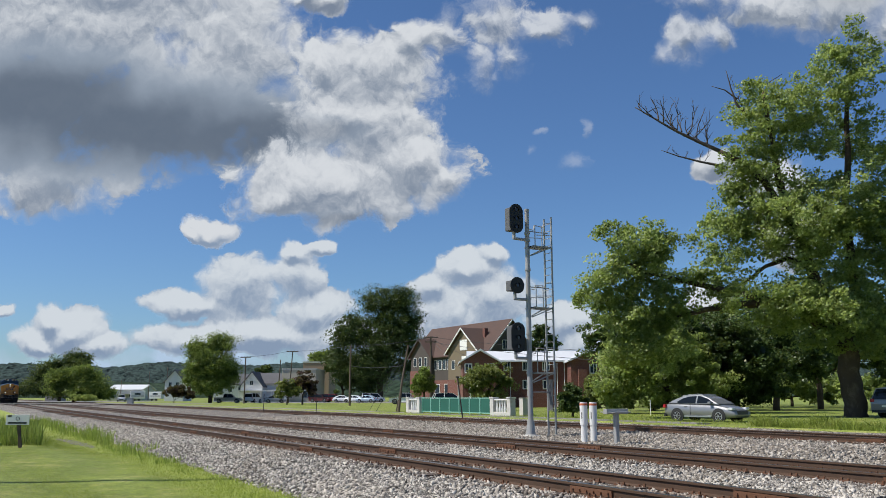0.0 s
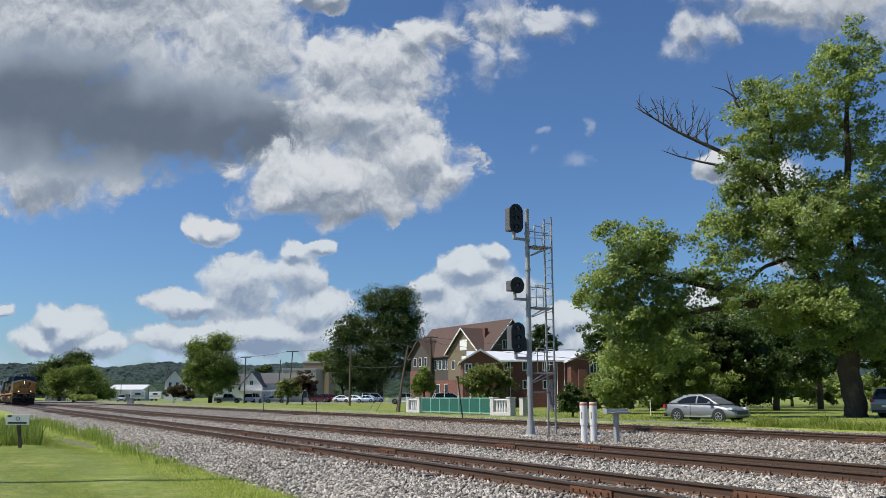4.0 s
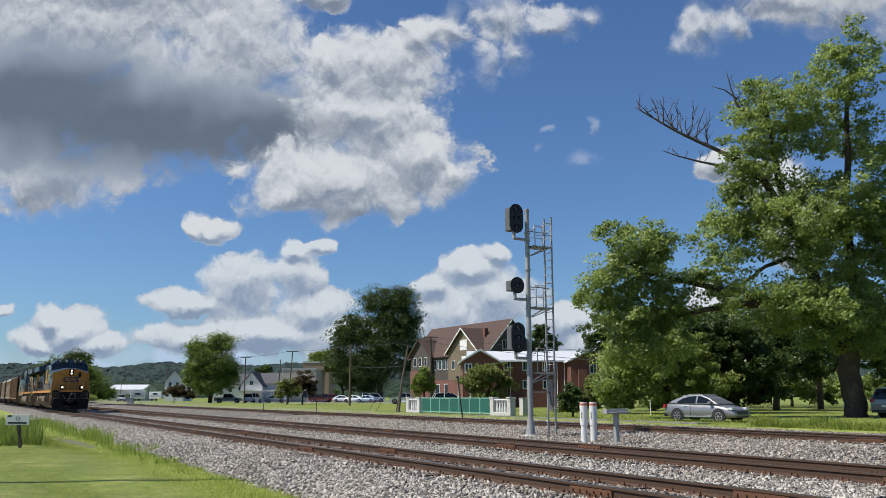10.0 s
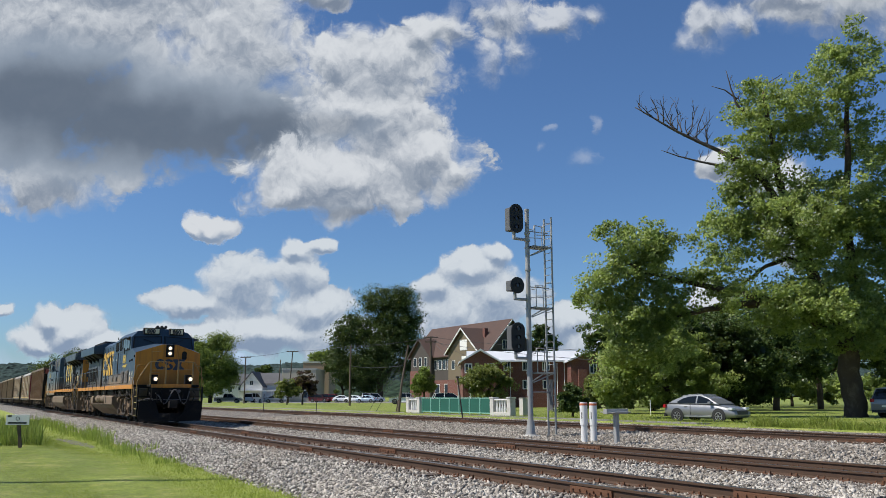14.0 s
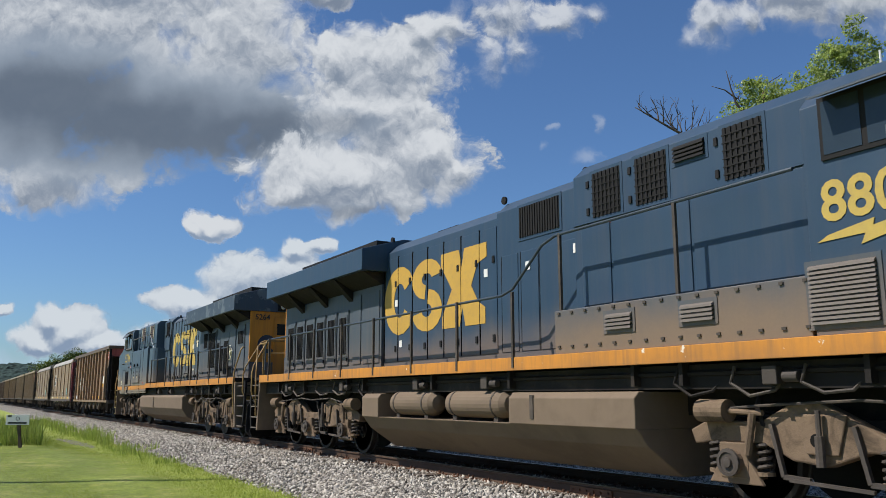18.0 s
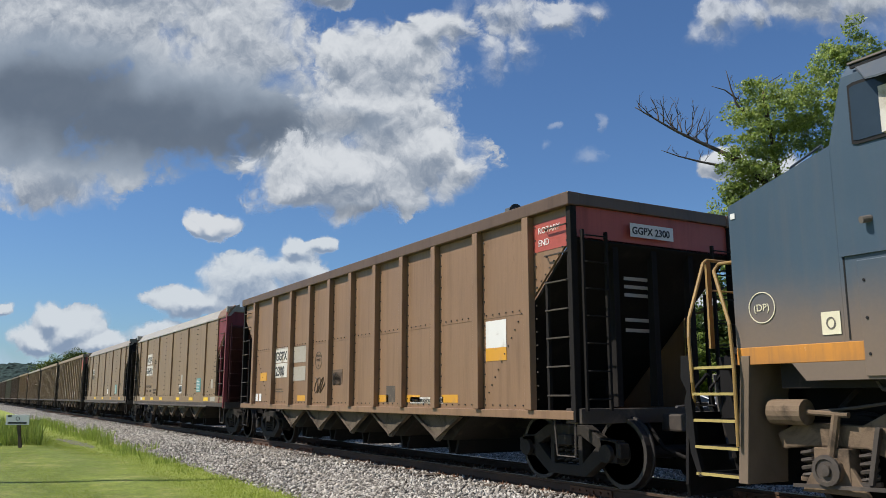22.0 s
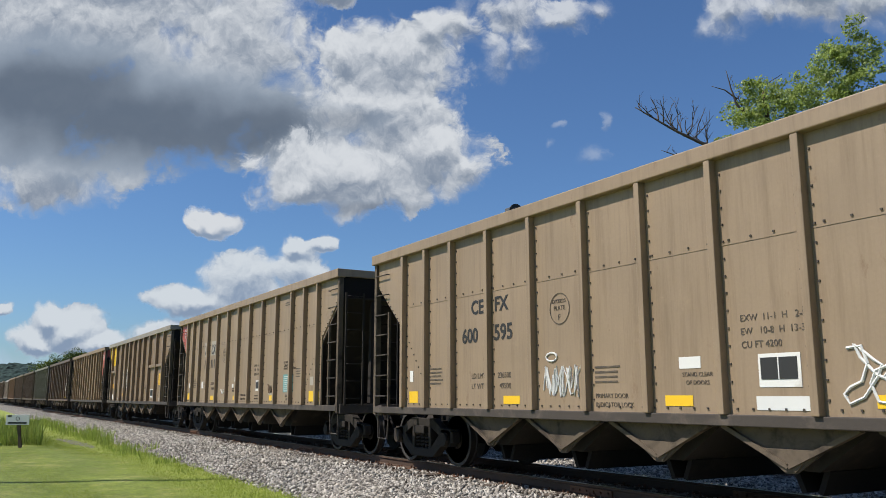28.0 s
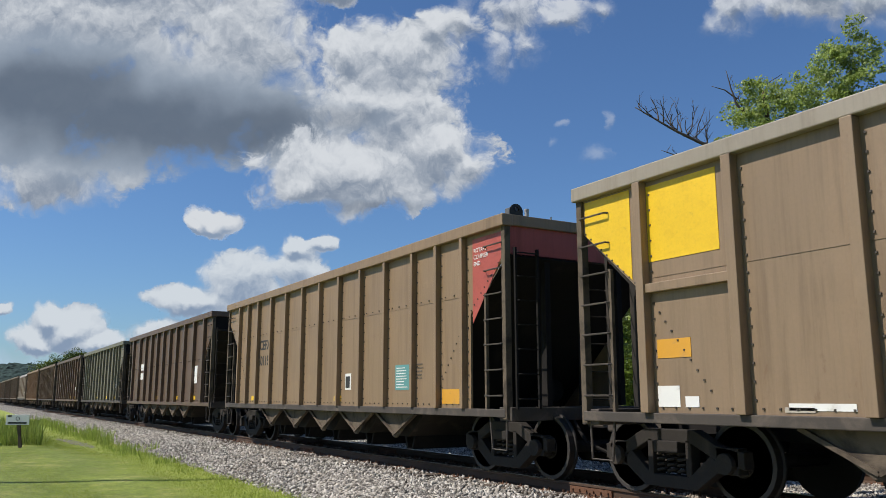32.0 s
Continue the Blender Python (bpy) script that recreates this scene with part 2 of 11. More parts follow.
SOFT_GREY, LOW_WHITE, LOW_GREY = rgb(120, 132, 149), rgb(192, 199, 206), rgb(124, 141, 164)
cloud("huge cumulus cloud with a smooth dark grey base", [(100, 40, 400, 190), (330, 180, 270, 130), (-20, 160, 260, 150), (430, 70, 130, 160), (90, 314, 160, 76), (20, 262, 170, 66), (210, -20, 380, 130), (190, 195, 390, 118), (480, 235, 150, 90)],
      [(230, 228, 350, 108), (40, 176, 240, 90), (430, 242, 210, 72), (90, 170, 200, 92)], (10, -12), 4600, 0.5, 0.5, grey=SOFT_GREY)
cloud("bright white cumulus cloud with ragged edges", [(650, 135, 150, 82), (585, 325, 200, 74), (730, 295, 100, 74), (640, 220, 140, 85), (795, 312, 36, 34), (575, 120, 55, 60), (730, 75, 40, 50), (500, 350, 70, 40), (760, 60, 30, 36)],
      [(600, 385, 160, 14), (560, 235, 90, 26)], (42, -22), 4400, 0.34, 0.62, grey=SOFT_GREY, deep=0.4)
cloud("white cumulus scrap at the top of the sky", [(580, -4, 62, 34), (545, -12, 50, 22)], [], (20, -16), 4420, 0.4, 0.5, margin=60)
cloud("broken white cloud with ragged edges", [(880, 40, 80, 62), (850, 118, 40, 54), (960, 48, 62, 36), (790, 60, 40, 60), (900, 100, 45, 45), (1024, 38, 42, 20)], [], (30, -22), 4300, 1.1, 1.0, veil=0.85)
cloud("small white cumulus puff", [(372, 408, 56, 30), (340, 418, 30, 18)], [], (6, -16), 4450, 0.26, 0.45, margin=50, grey=LOW_GREY)
cloud("white cumulus bank above the hills", [(430, 505, 78, 62), (520, 490, 60, 48), (560, 548, 85, 46), (335, 538, 85, 26), (570, 430, 26, 20), (340, 600, 110, 32), (470, 596, 170, 40), (610, 596, 70, 40), (520, 444, 30, 22)],
      [], (4, -8), 4700, 0.28, 0.5, grey=LOW_GREY, white=LOW_WHITE, deep=0.3)
cloud("low white cumulus near the horizon", [(130, 580, 72, 40), (70, 600, 62, 26), (0, 548, 34, 14), (170, 606, 70, 25), (95, 566, 36, 25)], [], (-4, -3), 4650, 0.3, 0.45, grey=LOW_GREY, white=LOW_WHITE, deep=0.3, margin=50)
cloud("white cumulus bank behind the trees", [(830, 478, 70, 42), (880, 530, 90, 58), (800, 555, 75, 62), (1000, 575, 80, 42), (1040, 610, 80, 45), (872, 452, 34, 24), (765, 508, 42, 34)],
      [], (14, 0), 4550, 0.28, 0.5, grey=LOW_GREY, white=LOW_WHITE, deep=0.3)
cloud("thin white wisps of cloud", [(1005, 296, 24, 22), (1035, 224, 14, 20), (940, 268, 12, 8), (958, 236, 9, 8)], [], (38, -14), 4350, 1.6, 1.1, margin=40, veil=0.3)
cloud("ragged white cloud high overhead", [(1215, 60, 60, 70), (1240, 0, 110, 40), (1180, 95, 22, 34), (1270, 50, 40, 50), (1350, 16, 110, 34)], [], (92, -56), 4250, 1.3, 0.75, veil=0.86)
cloud("soft grey-white cloud high overhead", [(1480, 12, 190, 62), (1400, 0, 100, 36), (1600, 40, 130, 60)], [(1500, 0, 120, 30)], (60, -20), 4280, 0.8, 0.5, deep=0.3)
cloud("white cumulus cloud behind the tree", [(1262, 300, 44, 36), (1360, 330, 80, 60), (1250, 530, 50, 40), (1400, 420, 80, 60)], [], (18, -6), 4500, 0.32, 0.45)
# horizon haze, painted as a pale glowing sheet
cloud("pale painted haze sheet along the horizon", [(300, 640, 420, 34), (760, 650, 300, 30), (-60, 640, 150, 30)], [], (0, -1), 4800, 1.2, 0.3, white=rgb(163, 184, 207), grey=rgb(150, 172, 197))

# ---- ground materials ----
def grass_material(name, a, b, dry, blades):
    k = Mat(name)
    p = k.coords("Object")
    big = k.noise(p, 0.12, 5, 0.6)
    mid = k.noise(p, 1.1, 5, 0.65)
    col = k.mix(big, a, b)
    col = k.mix(k.step(mid, 0.46, 0.70), col, dry)
    sweep = k.noise(k.vmath("MULTIPLY", p, (0.5, 1.3, 1.0)), 0.45, 4, 0.6)
    col = k.mix(k.math("MULTIPLY", k.step(sweep, 0.40, 0.62), 0.55), col, shade(a, 0.72))
    col = k.mix(k.math("MULTIPLY", k.step(k.noise(p, 3.2, 5, 0.7), 0.44, 0.66), 0.6), col, shade(a, 0.62))
    col = k.mix(k.math("MULTIPLY", k.step(k.noise(p, 7.0, 4, 0.7), 0.5, 0.7), 0.6), col, shade(b, 1.3))
    lush = k.step(k.math("ADD", k.axis(p, 1), k.math("MULTIPLY", k.noise(p, 0.8, 4, 0.6), 2.0)), 4.2, 5.6)
    col = k.mix(k.math("MULTIPLY", k.math("MULTIPLY", lush, k.step(k.axis(p, 1), 8.0, 6.0)), 0.6), col, shade(b, 1.25))
    col = k.mix(k.math("MULTIPLY", k.step(k.noise(p, 20, 4, 0.75), 0.38, 0.66), 0.6), col, shade(a, 0.42))
    if blades:
        col = k.mix(k.math("MULTIPLY", k.island(), 0.5), col, shade(b, 1.35))
    else:
        k.bump(k.noise(p, 40, 3, 0.7), 0.6, 0.05)
    if blades:
        t, m1 = k.n.new("ShaderNodeBsdfTranslucent"), k.n.new("ShaderNodeMixShader")
        k.put(t.inputs["Color"], col)
        m1.inputs[0].default_value = 0.4
        k.done(col, 0.7, 0, 0.25)
        k.l.new(k.bsdf.outputs[0], m1.inputs[1])
        k.l.new(t.outputs[0], m1.inputs[2])
        k.l.new(m1.outputs[0], k.out.inputs["Surface"])
        return k.m
    return k.done(col, 0.7, 0, 0.25)


LAWN = grass_material("lawn", (0.165, 0.225, 0.034, 1), (0.29, 0.335, 0.06, 1), (0.46, 0.42, 0.15, 1), False)
BLADE = grass_material("grass_blade", (0.17, 0.235, 0.034, 1), (0.31, 0.365, 0.065, 1), (0.47, 0.43, 0.16, 1), True)
WEED = grass_material("weed_leaf", (0.15, 0.22, 0.035, 1), (0.27, 0.34, 0.07, 1), (0.36, 0.35, 0.12, 1), True)


def gravel_material(name, island):
    k = Mat(name)
    p = k.coords("Object")
    cell = k.n.new("ShaderNodeTexVoronoi")
    k.put(cell.inputs["Vector"], p)
    cell.inputs["Scale"].default_value = 17
    tint = k.island() if island else k.axis(cell.outputs["Color"], 0)
    pick = k.math("POWER", tint, 1.05)
    col = k.mix(pick, (0.06, 0.053, 0.045, 1), (0.66, 0.61, 0.53, 1))
    col = k.mix(k.math("MULTIPLY", k.step(k.noise(p, 0.5, 5, 0.65), 0.4, 0.75), 0.32), col, (0.25, 0.20, 0.14, 1))
    # the older, browner stone towards the siding, then rust and brake dust beside the rails
    y = k.axis(p, 1)
    col = k.mix(k.math("MULTIPLY", k.step(y, 15.0, 18.5), 0.3), col, (0.25, 0.20, 0.145, 1))
    for yc in (8.7, 13.85, 24.9):
        near = k.step(k.math("ABSOLUTE", k.math("SUBTRACT", y, yc)), 1.6, 0.5)
        col = k.mix(k.math("MULTIPLY", near, k.math("MULTIPLY", k.step(k.noise(p, 1.6, 5, 0.65), 0.25, 0.7), 0.6)), col, (0.17, 0.105, 0.065, 1))
    col = k.mix(k.math("MULTIPLY", k.noise(p, 60, 3, 0.6), 0.3), col, (0.18, 0.16, 0.14, 1))
    if not island:
        # shade between the drawn stones is put into the colour
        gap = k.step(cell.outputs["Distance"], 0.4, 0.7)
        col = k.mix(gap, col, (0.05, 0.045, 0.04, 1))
        k.bump(k.math("SUBTRACT", 1.0, cell.outputs["Distance"]), 1.0, 0.05)
    return k.done(col, 0.85, 0, 0.3)


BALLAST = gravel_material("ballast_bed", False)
STONE = gravel_material("ballast_stone", True)


def rust_material(name, a, b, scale, rough=0.75, metal=0.2):
    k = Mat(name)
    p = k.coords("Object")
    n1, n2 = k.noise(p, scale, 6, 0.65), k.noise(p, scale * 12, 3, 0.6)
    col = k.mix(n1, a, b)
    col = k.mix(k.math("MULTIPLY", n2, 0.4), col, shade(a, 0.5))
    k.bump(n2, 0.35, 0.006)
    return k.done(col, rough, metal)


RAIL_RUST = rust_material("rail_rust", (0.055, 0.032, 0.02, 1), (0.115, 0.062, 0.034, 1), 1.4)
RAIL_HEAD = plain("polished_rail_steel", (0.30, 0.29, 0.28, 1), 0.32, 1.0, 0.15, 2.0)
PLATE_RUST = rust_material("plate_rust", (0.11, 0.05, 0.025, 1), (0.20, 0.09, 0.045, 1), 3)
TIE_WOOD = plain("creosoted_wood", (0.075, 0.052, 0.037, 1), 0.85, 0, 0.35, 4, 0.4, (0.20, 0.16, 0.12, 1), 0.35)
ASPHALT = plain("worn_asphalt", (0.23, 0.22, 0.205, 1), 0.9, 0, 0.2, 1.2, 0.3)

# ---- ground ----
LAWN_Z, FAR_Z = -0.45, 0.0


def ground_z(y):
    if y < 5.05:
        return LAWN_Z
    if y < 29:
        return -0.5
    return FAR_Z - 0.02 + min(1.0, (y - 29) / 1.5) * 0.02


def build_ground():
    xs = sorted(set([-4900, -3500, -2400, -1500, -900, -600, -420] + list(range(-300, 61, 12)) + [100, 200, 500, 1200, 2600, 4900]))
    ys = [-4900, -2500, -1000, -400, -150, -60, -30, -15, -8, -4, -2, 0, 1, 2, 3, 4, 4.6, 5.0, 5.5, 27.0, 28.0, 28.6, 29.0, 30.5, 32.5, 36, 40, 44, 50, 70, 100, 150, 240, 400, 800, 1500, 2600, 4900]
    rnd = random.Random(4)
    dip = lambda x, y: -0.13 * min(1, max(0, (x + 44) / 10)) * min(1, max(0, (y - 29) / 3)) * min(1, max(0, (46 - y) / 8))
    vs = [(x, y, ground_z(y) + dip(x, y) + (rnd.uniform(-0.03, 0.03) if (-60 < x < 10 and -15 < y < 4) else 0)) for y in ys for x in xs]
    n = len(xs)
    fs = [(j * n + i, j * n + i + 1, (j + 1) * n + i + 1, (j + 1) * n + i) for j in range(len(ys) - 1) for i in range(n - 1)]
    m = M().add(vs, fs)
    solo("ground", m, LAWN, "sunlit mown grass ground reaching to the horizon", kind="structure", smooth=True)


build_ground()


def build_ballast():
    rnd = random.Random(7)
    prof = [(4.75, -0.54), (5.35, -0.43), (5.95, -0.30), (6.7, -0.20), (7.5, -0.17), (8.7, -0.185), (10.2, -0.18), (11.4, -0.24), (12.6, -0.18), (13.85, -0.185), (15.2, -0.18), (16.6, -0.26), (18.5, -0.30), (20.5, -0.30), (22.4, -0.24), (23.6, -0.19), (24.9, -0.19), (26.4, -0.2), (27.4, -0.3), (28.9, -0.1), (29.4, -0.03)]
    xs = [-900, -600, -400, -300, -240, -200, -170] + [-150 + i * 1.5 for i in range(110)] + [20, 40, 70]
    vs, n = [], len(prof)
    for x in xs:
        for i, (y, z) in enumerate(prof):
            near = -120 < x < 15
            wob = rnd.uniform(-0.35, 0.35) if i in (0, n - 1) and near else 0
            vs.append((x, y + wob, z + (rnd.uniform(-0.025, 0.025) if near and 0 < i < n - 1 else 0)))
    fs = [(i * n + j, (i + 1) * n + j, (i + 1) * n + j + 1, i * n + j + 1) for i in range(len(xs) - 1) for j in range(n - 1)]
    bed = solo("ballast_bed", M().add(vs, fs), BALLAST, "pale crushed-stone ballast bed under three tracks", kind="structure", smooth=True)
    return prof


PROFILE = build_ballast()


def bed_z(y):
    for (a, za), (b, zb) in zip(PROFILE, PROFILE[1:]):
        if a <= y <= b:
            return za + (zb - za) * (y - a) / (b - a)
    return -0.5


# ---- tracks ----
RAIL_PROFILE = [(-0.07, -0.172), (0.07, -0.172), (0.07, -0.158), (0.012, -0.132), (0.012, -0.045), (0.037, -0.034), (0.037, -0.004), (0.03, 0.0), (-0.03, 0.0), (-0.037, -0.004), (-0.037, -0.034), (-0.012, -0.045), (-0.012, -0.132), (-0.07, -0.158)]


def build_track(label, yc, first, last):
    track = thing("railway_track", label, "track", pose(0, yc, 0), "parallel tracks", "structure")
    for s in (-0.75, 0.75):
        rail = part("rail", M().prism([(y + s, z) for y, z in RAIL_PROFILE], "x", -900, 70), RAIL_RUST, track, "rusty steel rail")
        part("running_surface", M().box(-900, 70, s - 0.029, s + 0.029, 0.0005, 0.003), RAIL_HEAD, rail, "polished rail head")
        for x in (-70.4, -46.7, -35.2, -23.3, -12.1, -0.6):
            xx = x + (1.7 if s > 0 else 0) + yc * 0.31
            m = M()
            for side in (-1, 1):
                m.box(xx - 0.45, xx + 0.45, s + side * 0.016, s + side * 0.042, -0.135, -0.045)
                for i in range(6):
                    m.cyl((xx - 0.38 + i * 0.152, s + side * 0.03, -0.09), (xx - 0.38 + i * 0.152, s + side * 0.065, -0.09), 0.018, 6)
            part("joint_bar", m, PLATE_RUST, rail, "bolted rusty joint bar")
    return track


def add_ties(track, yc, first, last, step=0.53):
    rnd = random.Random(int(yc * 10))
    kinds = []
    for q in range(4):
        m = M().box(-0.115, 0.115, -1.3, 1.3, -0.2, 0.0)
        m.v = [(x + rnd.uniform(-0.012, 0.012), y + rnd.uniform(-0.04, 0.04), z + rnd.uniform(-0.008, 0.008)) for x, y, z in m.v]
        kinds.append(mesh_of("tie", m, TIE_WOOD))
    plates = M()
    n = int((last - first) / step)
    for i in range(n):
        x = first + i * step + rnd.uniform(-0.04, 0.04)
        ob = new("tie", rnd.choice(kinds))
        ob.parent = track
        ob.matrix_basis = pose(x, rnd.uniform(-0.06, 0.06), -0.165 + rnd.uniform(-0.008, 0.012), rz=rnd.uniform(-1.2, 1.2))
        for s in (-0.75, 0.75):
            plates.box(x - 0.1, x + 0.1, s - 0.17, s + 0.17, -0.17, -0.152)
            for sx in (-0.06, 0.06):
                for sy in (-0.095, 0.095):
                    plates.box(x + sx - 0.014, x + sx + 0.014, s + sy - 0.014, s + sy + 0.014, -0.16, -0.118 + rnd.uniform(-0.01, 0.02))
            for sx in (-0.15, 0.15):
                plates.box(x + sx - 0.02, x + sx + 0.02, s - 0.1, s + 0.1, -0.19, -0.15)
    tagged(part("tie_plates", plates, PLATE_RUST, track, "rusty tie plates, spikes and rail anchors"), kind="stuff")


TRACK_OBS = [build_track(lab, y, 0, 0) for lab, y in (("rusty main-line track carrying the train, on pale ballast", 8.70), ("rusty middle track on pale ballast, standing empty", 13.85), ("rusty far siding track beside the mown grass", 24.9))]


def build_stones():
    """Crushed stone over the bed, thick where the viewer stands nearest."""
    rng = np.random.default_rng(11)
    want = 100000
    x = -7.5 - 55 * rng.random(want * 2) ** 1.6
    y = 4.5 + 12.4 * rng.random(want * 2) ** 1.15
    far = rng.random(want * 2) < 0.2
    y = np.where(far, 16.5 + 12.3 * rng.random(want * 2), y)
    x = np.where(far, -6 - 55 * rng.random(want * 2), x)
    keep = ~((np.abs(y - 8.7) < 0.06) | (np.abs(y - 13.85) < 0.06))
    for yc in (7.95, 9.45, 13.1, 14.6):
        keep &= np.abs(y - yc) > 0.1
    # only the shoulder's ragged rim thins out
    for yc in (8.7, 13.85):
        keep &= (np.abs(y - yc) > 1.45) | (rng.random(want * 2) < 0.45)
    keep &= (y > 5.5) | (rng.random(want * 2) < (y - 4.75) / 0.75)
    x, y = x[keep][:want], y[keep][:want]
    n = len(x)
    z = np.array([bed_z(v) for v in y])
    tmpl = np.array([(1, 0, 0), (0, 1, 0), (-1, 0, 0), (0, -1, 0), (0, 0, 1), (0, 0, -1)], float)
    size = ((0.022 + 0.026 * rng.random(n) ** 1.6) * np.where(y > 16.5, 1.5, 1.0))[:, None, None] * np.ones((1, 6, 3))
    pts = (tmpl[None] * (1 + rng.uniform(-0.35, 0.25, (n, 6, 1))) + rng.uniform(-0.42, 0.42, (n, 6, 3))) * size * np.array([1.2, 0.95, 0.72])
    q = rng.normal(size=(n, 4))
    q /= np.linalg.norm(q, axis=1)[:, None]
    w, a, b, c = q.T
    rot = np.stack([1 - 2 * (b * b + c * c), 2 * (a * b - c * w), 2 * (a * c + b * w), 2 * (a * b + c * w), 1 - 2 * (a * a + c * c), 2 * (b * c - a * w), 2 * (a * c - b * w), 2 * (b * c + a * w), 1 - 2 * (a * a + b * b)], 1).reshape(n, 3, 3)
    pts = np.einsum("nij,nkj->nki", rot, pts)
    pts += np.stack([x, y, z + 0.012 * rng.random(n)], 1)[:, None, :]
    tris = np.array([(0, 1, 4), (1, 2, 4), (2, 3, 4), (3, 0, 4), (1, 0, 5), (2, 1, 5), (3, 2, 5), (0, 3, 5)])
    faces = (tris[None] + 6 * np.arange(n)[:, None, None]).reshape(-1, 3)
    me = bpy.data.meshes.new("ballast_stones")
    me.vertices.add(n * 6)
    me.vertices.foreach_set("co", pts.astype(np.float32).ravel())
    me.loops.add(faces.size)
    me.loops.foreach_set("vertex_index", faces.astype(np.int32).ravel())
    me.polygons.add(len(faces))
    me.polygons.foreach_set("loop_start", np.arange(0, faces.size, 3, dtype=np.int32))
    me.materials.append(STONE)
    me.update(calc_edges=True)
    me.validate()
    tagged(new("ballast_stones", me), "loose pale crushed ballast stones", "gravel", "", "stuff")


build_stones()


def cards(name, pts, faces_per, material, label, category, parent=None):
    """One mesh from a stack of small leaf or blade quads or triangles."""
    n, k = pts.shape[0], pts.shape[1]
    me = bpy.data.meshes.new(name)
    me.vertices.add(n * k)
    me.vertices.foreach_set("co", pts.astype(np.float32).ravel())
    me.loops.add(n * k)
    me.loops.foreach_set("vertex_index", np.arange(n * k, dtype=np.int32))
    me.polygons.add(n)
    me.polygons.foreach_set("loop_start", np.arange(0, n * k, k, dtype=np.int32))
    me.materials.append(material)
    me.update(calc_edges=True)
    ob = new(name, me)
    ob.parent = parent
    return tagged(ob, label, category, "", "stuff" if parent is None else "")


def blades(name, x, y, z, height, width, lean, material, label, seed):
    rng = np.random.default_rng(seed)
    n = len(x)
    a = rng.random(n) * 2 * np.pi
    h = height * (0.55 + 0.6 * rng.random(n))
    s = np.stack([np.cos(a), np.sin(a), np.zeros(n)], 1)
    t = np.stack([-np.sin(a), np.cos(a), np.zeros(n)], 1) * (lean * rng.normal(size=n))[:, None] * h[:, None]
    base = np.stack([x, y, z], 1)
    up = np.stack([np.zeros(n), np.zeros(n), h], 1)
    w = (width * (0.6 + 0.8 * rng.random(n)))[:, None]
    pts = np.stack([base - s * w, base + s * w, base + up * 0.6 + t * 0.5 + s * w * 0.7, base + up + t], 1)
    return cards(name, pts, 1, material, label, "grass")


rng_g = np.random.default_rng(3)
gx = -12.5 - 34 * rng_g.random(170000) ** 1.7
gy = 5.75 - 6.2 * rng_g.random(170000)
rim = gy < 4.75 + 0.75 * rng_g.random(170000) ** 1.5 + 0.22 * np.sin(gx * 0.9) * np.sin(gx * 0.37)
gx, gy = gx[rim], gy[rim]
blades("lawn_grass", gx, gy, np.full(len(gx), LAWN_Z - 0.02), 0.05, 0.005, 0.6, BLADE, "short mown lawn grass in sunlight", 5)
ex = -11.0 - 60 * rng_g.random(8000) ** 1.3
ey = 4.85 + 0.3 * rng_g.normal(size=8000)
blades("edge_grass", ex, ey, np.full(len(ex), LAWN_Z - 0.02), 0.085, 0.006, 0.7, BLADE, "longer grass along the ballast edge", 6)
# sparse tufts of tall weeds at the rim, and a thicker stand behind the sign
tuft = [(-19.5 - 42 * rng_g.random() ** 1.1, 4.95 + 0.28 * rng_g.normal()) for _ in range(90)]
cx = np.array([t[0] for t in tuft for _ in range(26)]) + 0.16 * rng_g.normal(size=90 * 26)
cy = np.array([t[1] for t in tuft for _ in range(26)]) + 0.12 * rng_g.normal(size=90 * 26)
blades("rim_weeds", cx, cy, np.full(len(cx), LAWN_Z - 0.02), np.repeat(0.16 + 0.42 * rng_g.random(90), 26) * np.clip((-cx - 17) / 16, 0.18, 1.0), 0.014, 0.25, WEED, "lush tall weeds along the ballast rim", 9)
wx = -33.0 - 13 * rng_g.random(2600) ** 1.2
wy = 0.2 + 2.6 * rng_g.random(2600) + (-33 - wx) * 0.06
blades("tall_weeds", wx, wy, np.full(len(wx), LAWN_Z - 0.02), 0.85 * (0.45 + 0.7 * rng_g.random(2600)), 0.017, 0.16, WEED, "dense tall rough weeds beside the sign", 8)
# bare worn patch of dirt in the lawn
DIRT = plain("bare_dirt", (0.17, 0.15, 0.125, 1), 0.95, 0, 0.35, 6, 0.6)
rd = random.Random(12)
patch = [(-34.5 + 4.2 * math.cos(a * 0.42) * rd.uniform(0.75, 1.1), 3.95 + 0.27 * math.sin(a * 0.42) * rd.uniform(0.7, 1.15) + 0.24 * math.cos(a * 0.42)) for a in range(15)]
solo("dirt_patch", M().prism(patch, "z", LAWN_Z - 0.06, LAWN_Z + 0.004), DIRT, "bare worn dirt patch in the lawn", kind="structure")

# ---- train materials ----
TRAIN, WHEELS, TRAIN_Y = [], [], 8.70


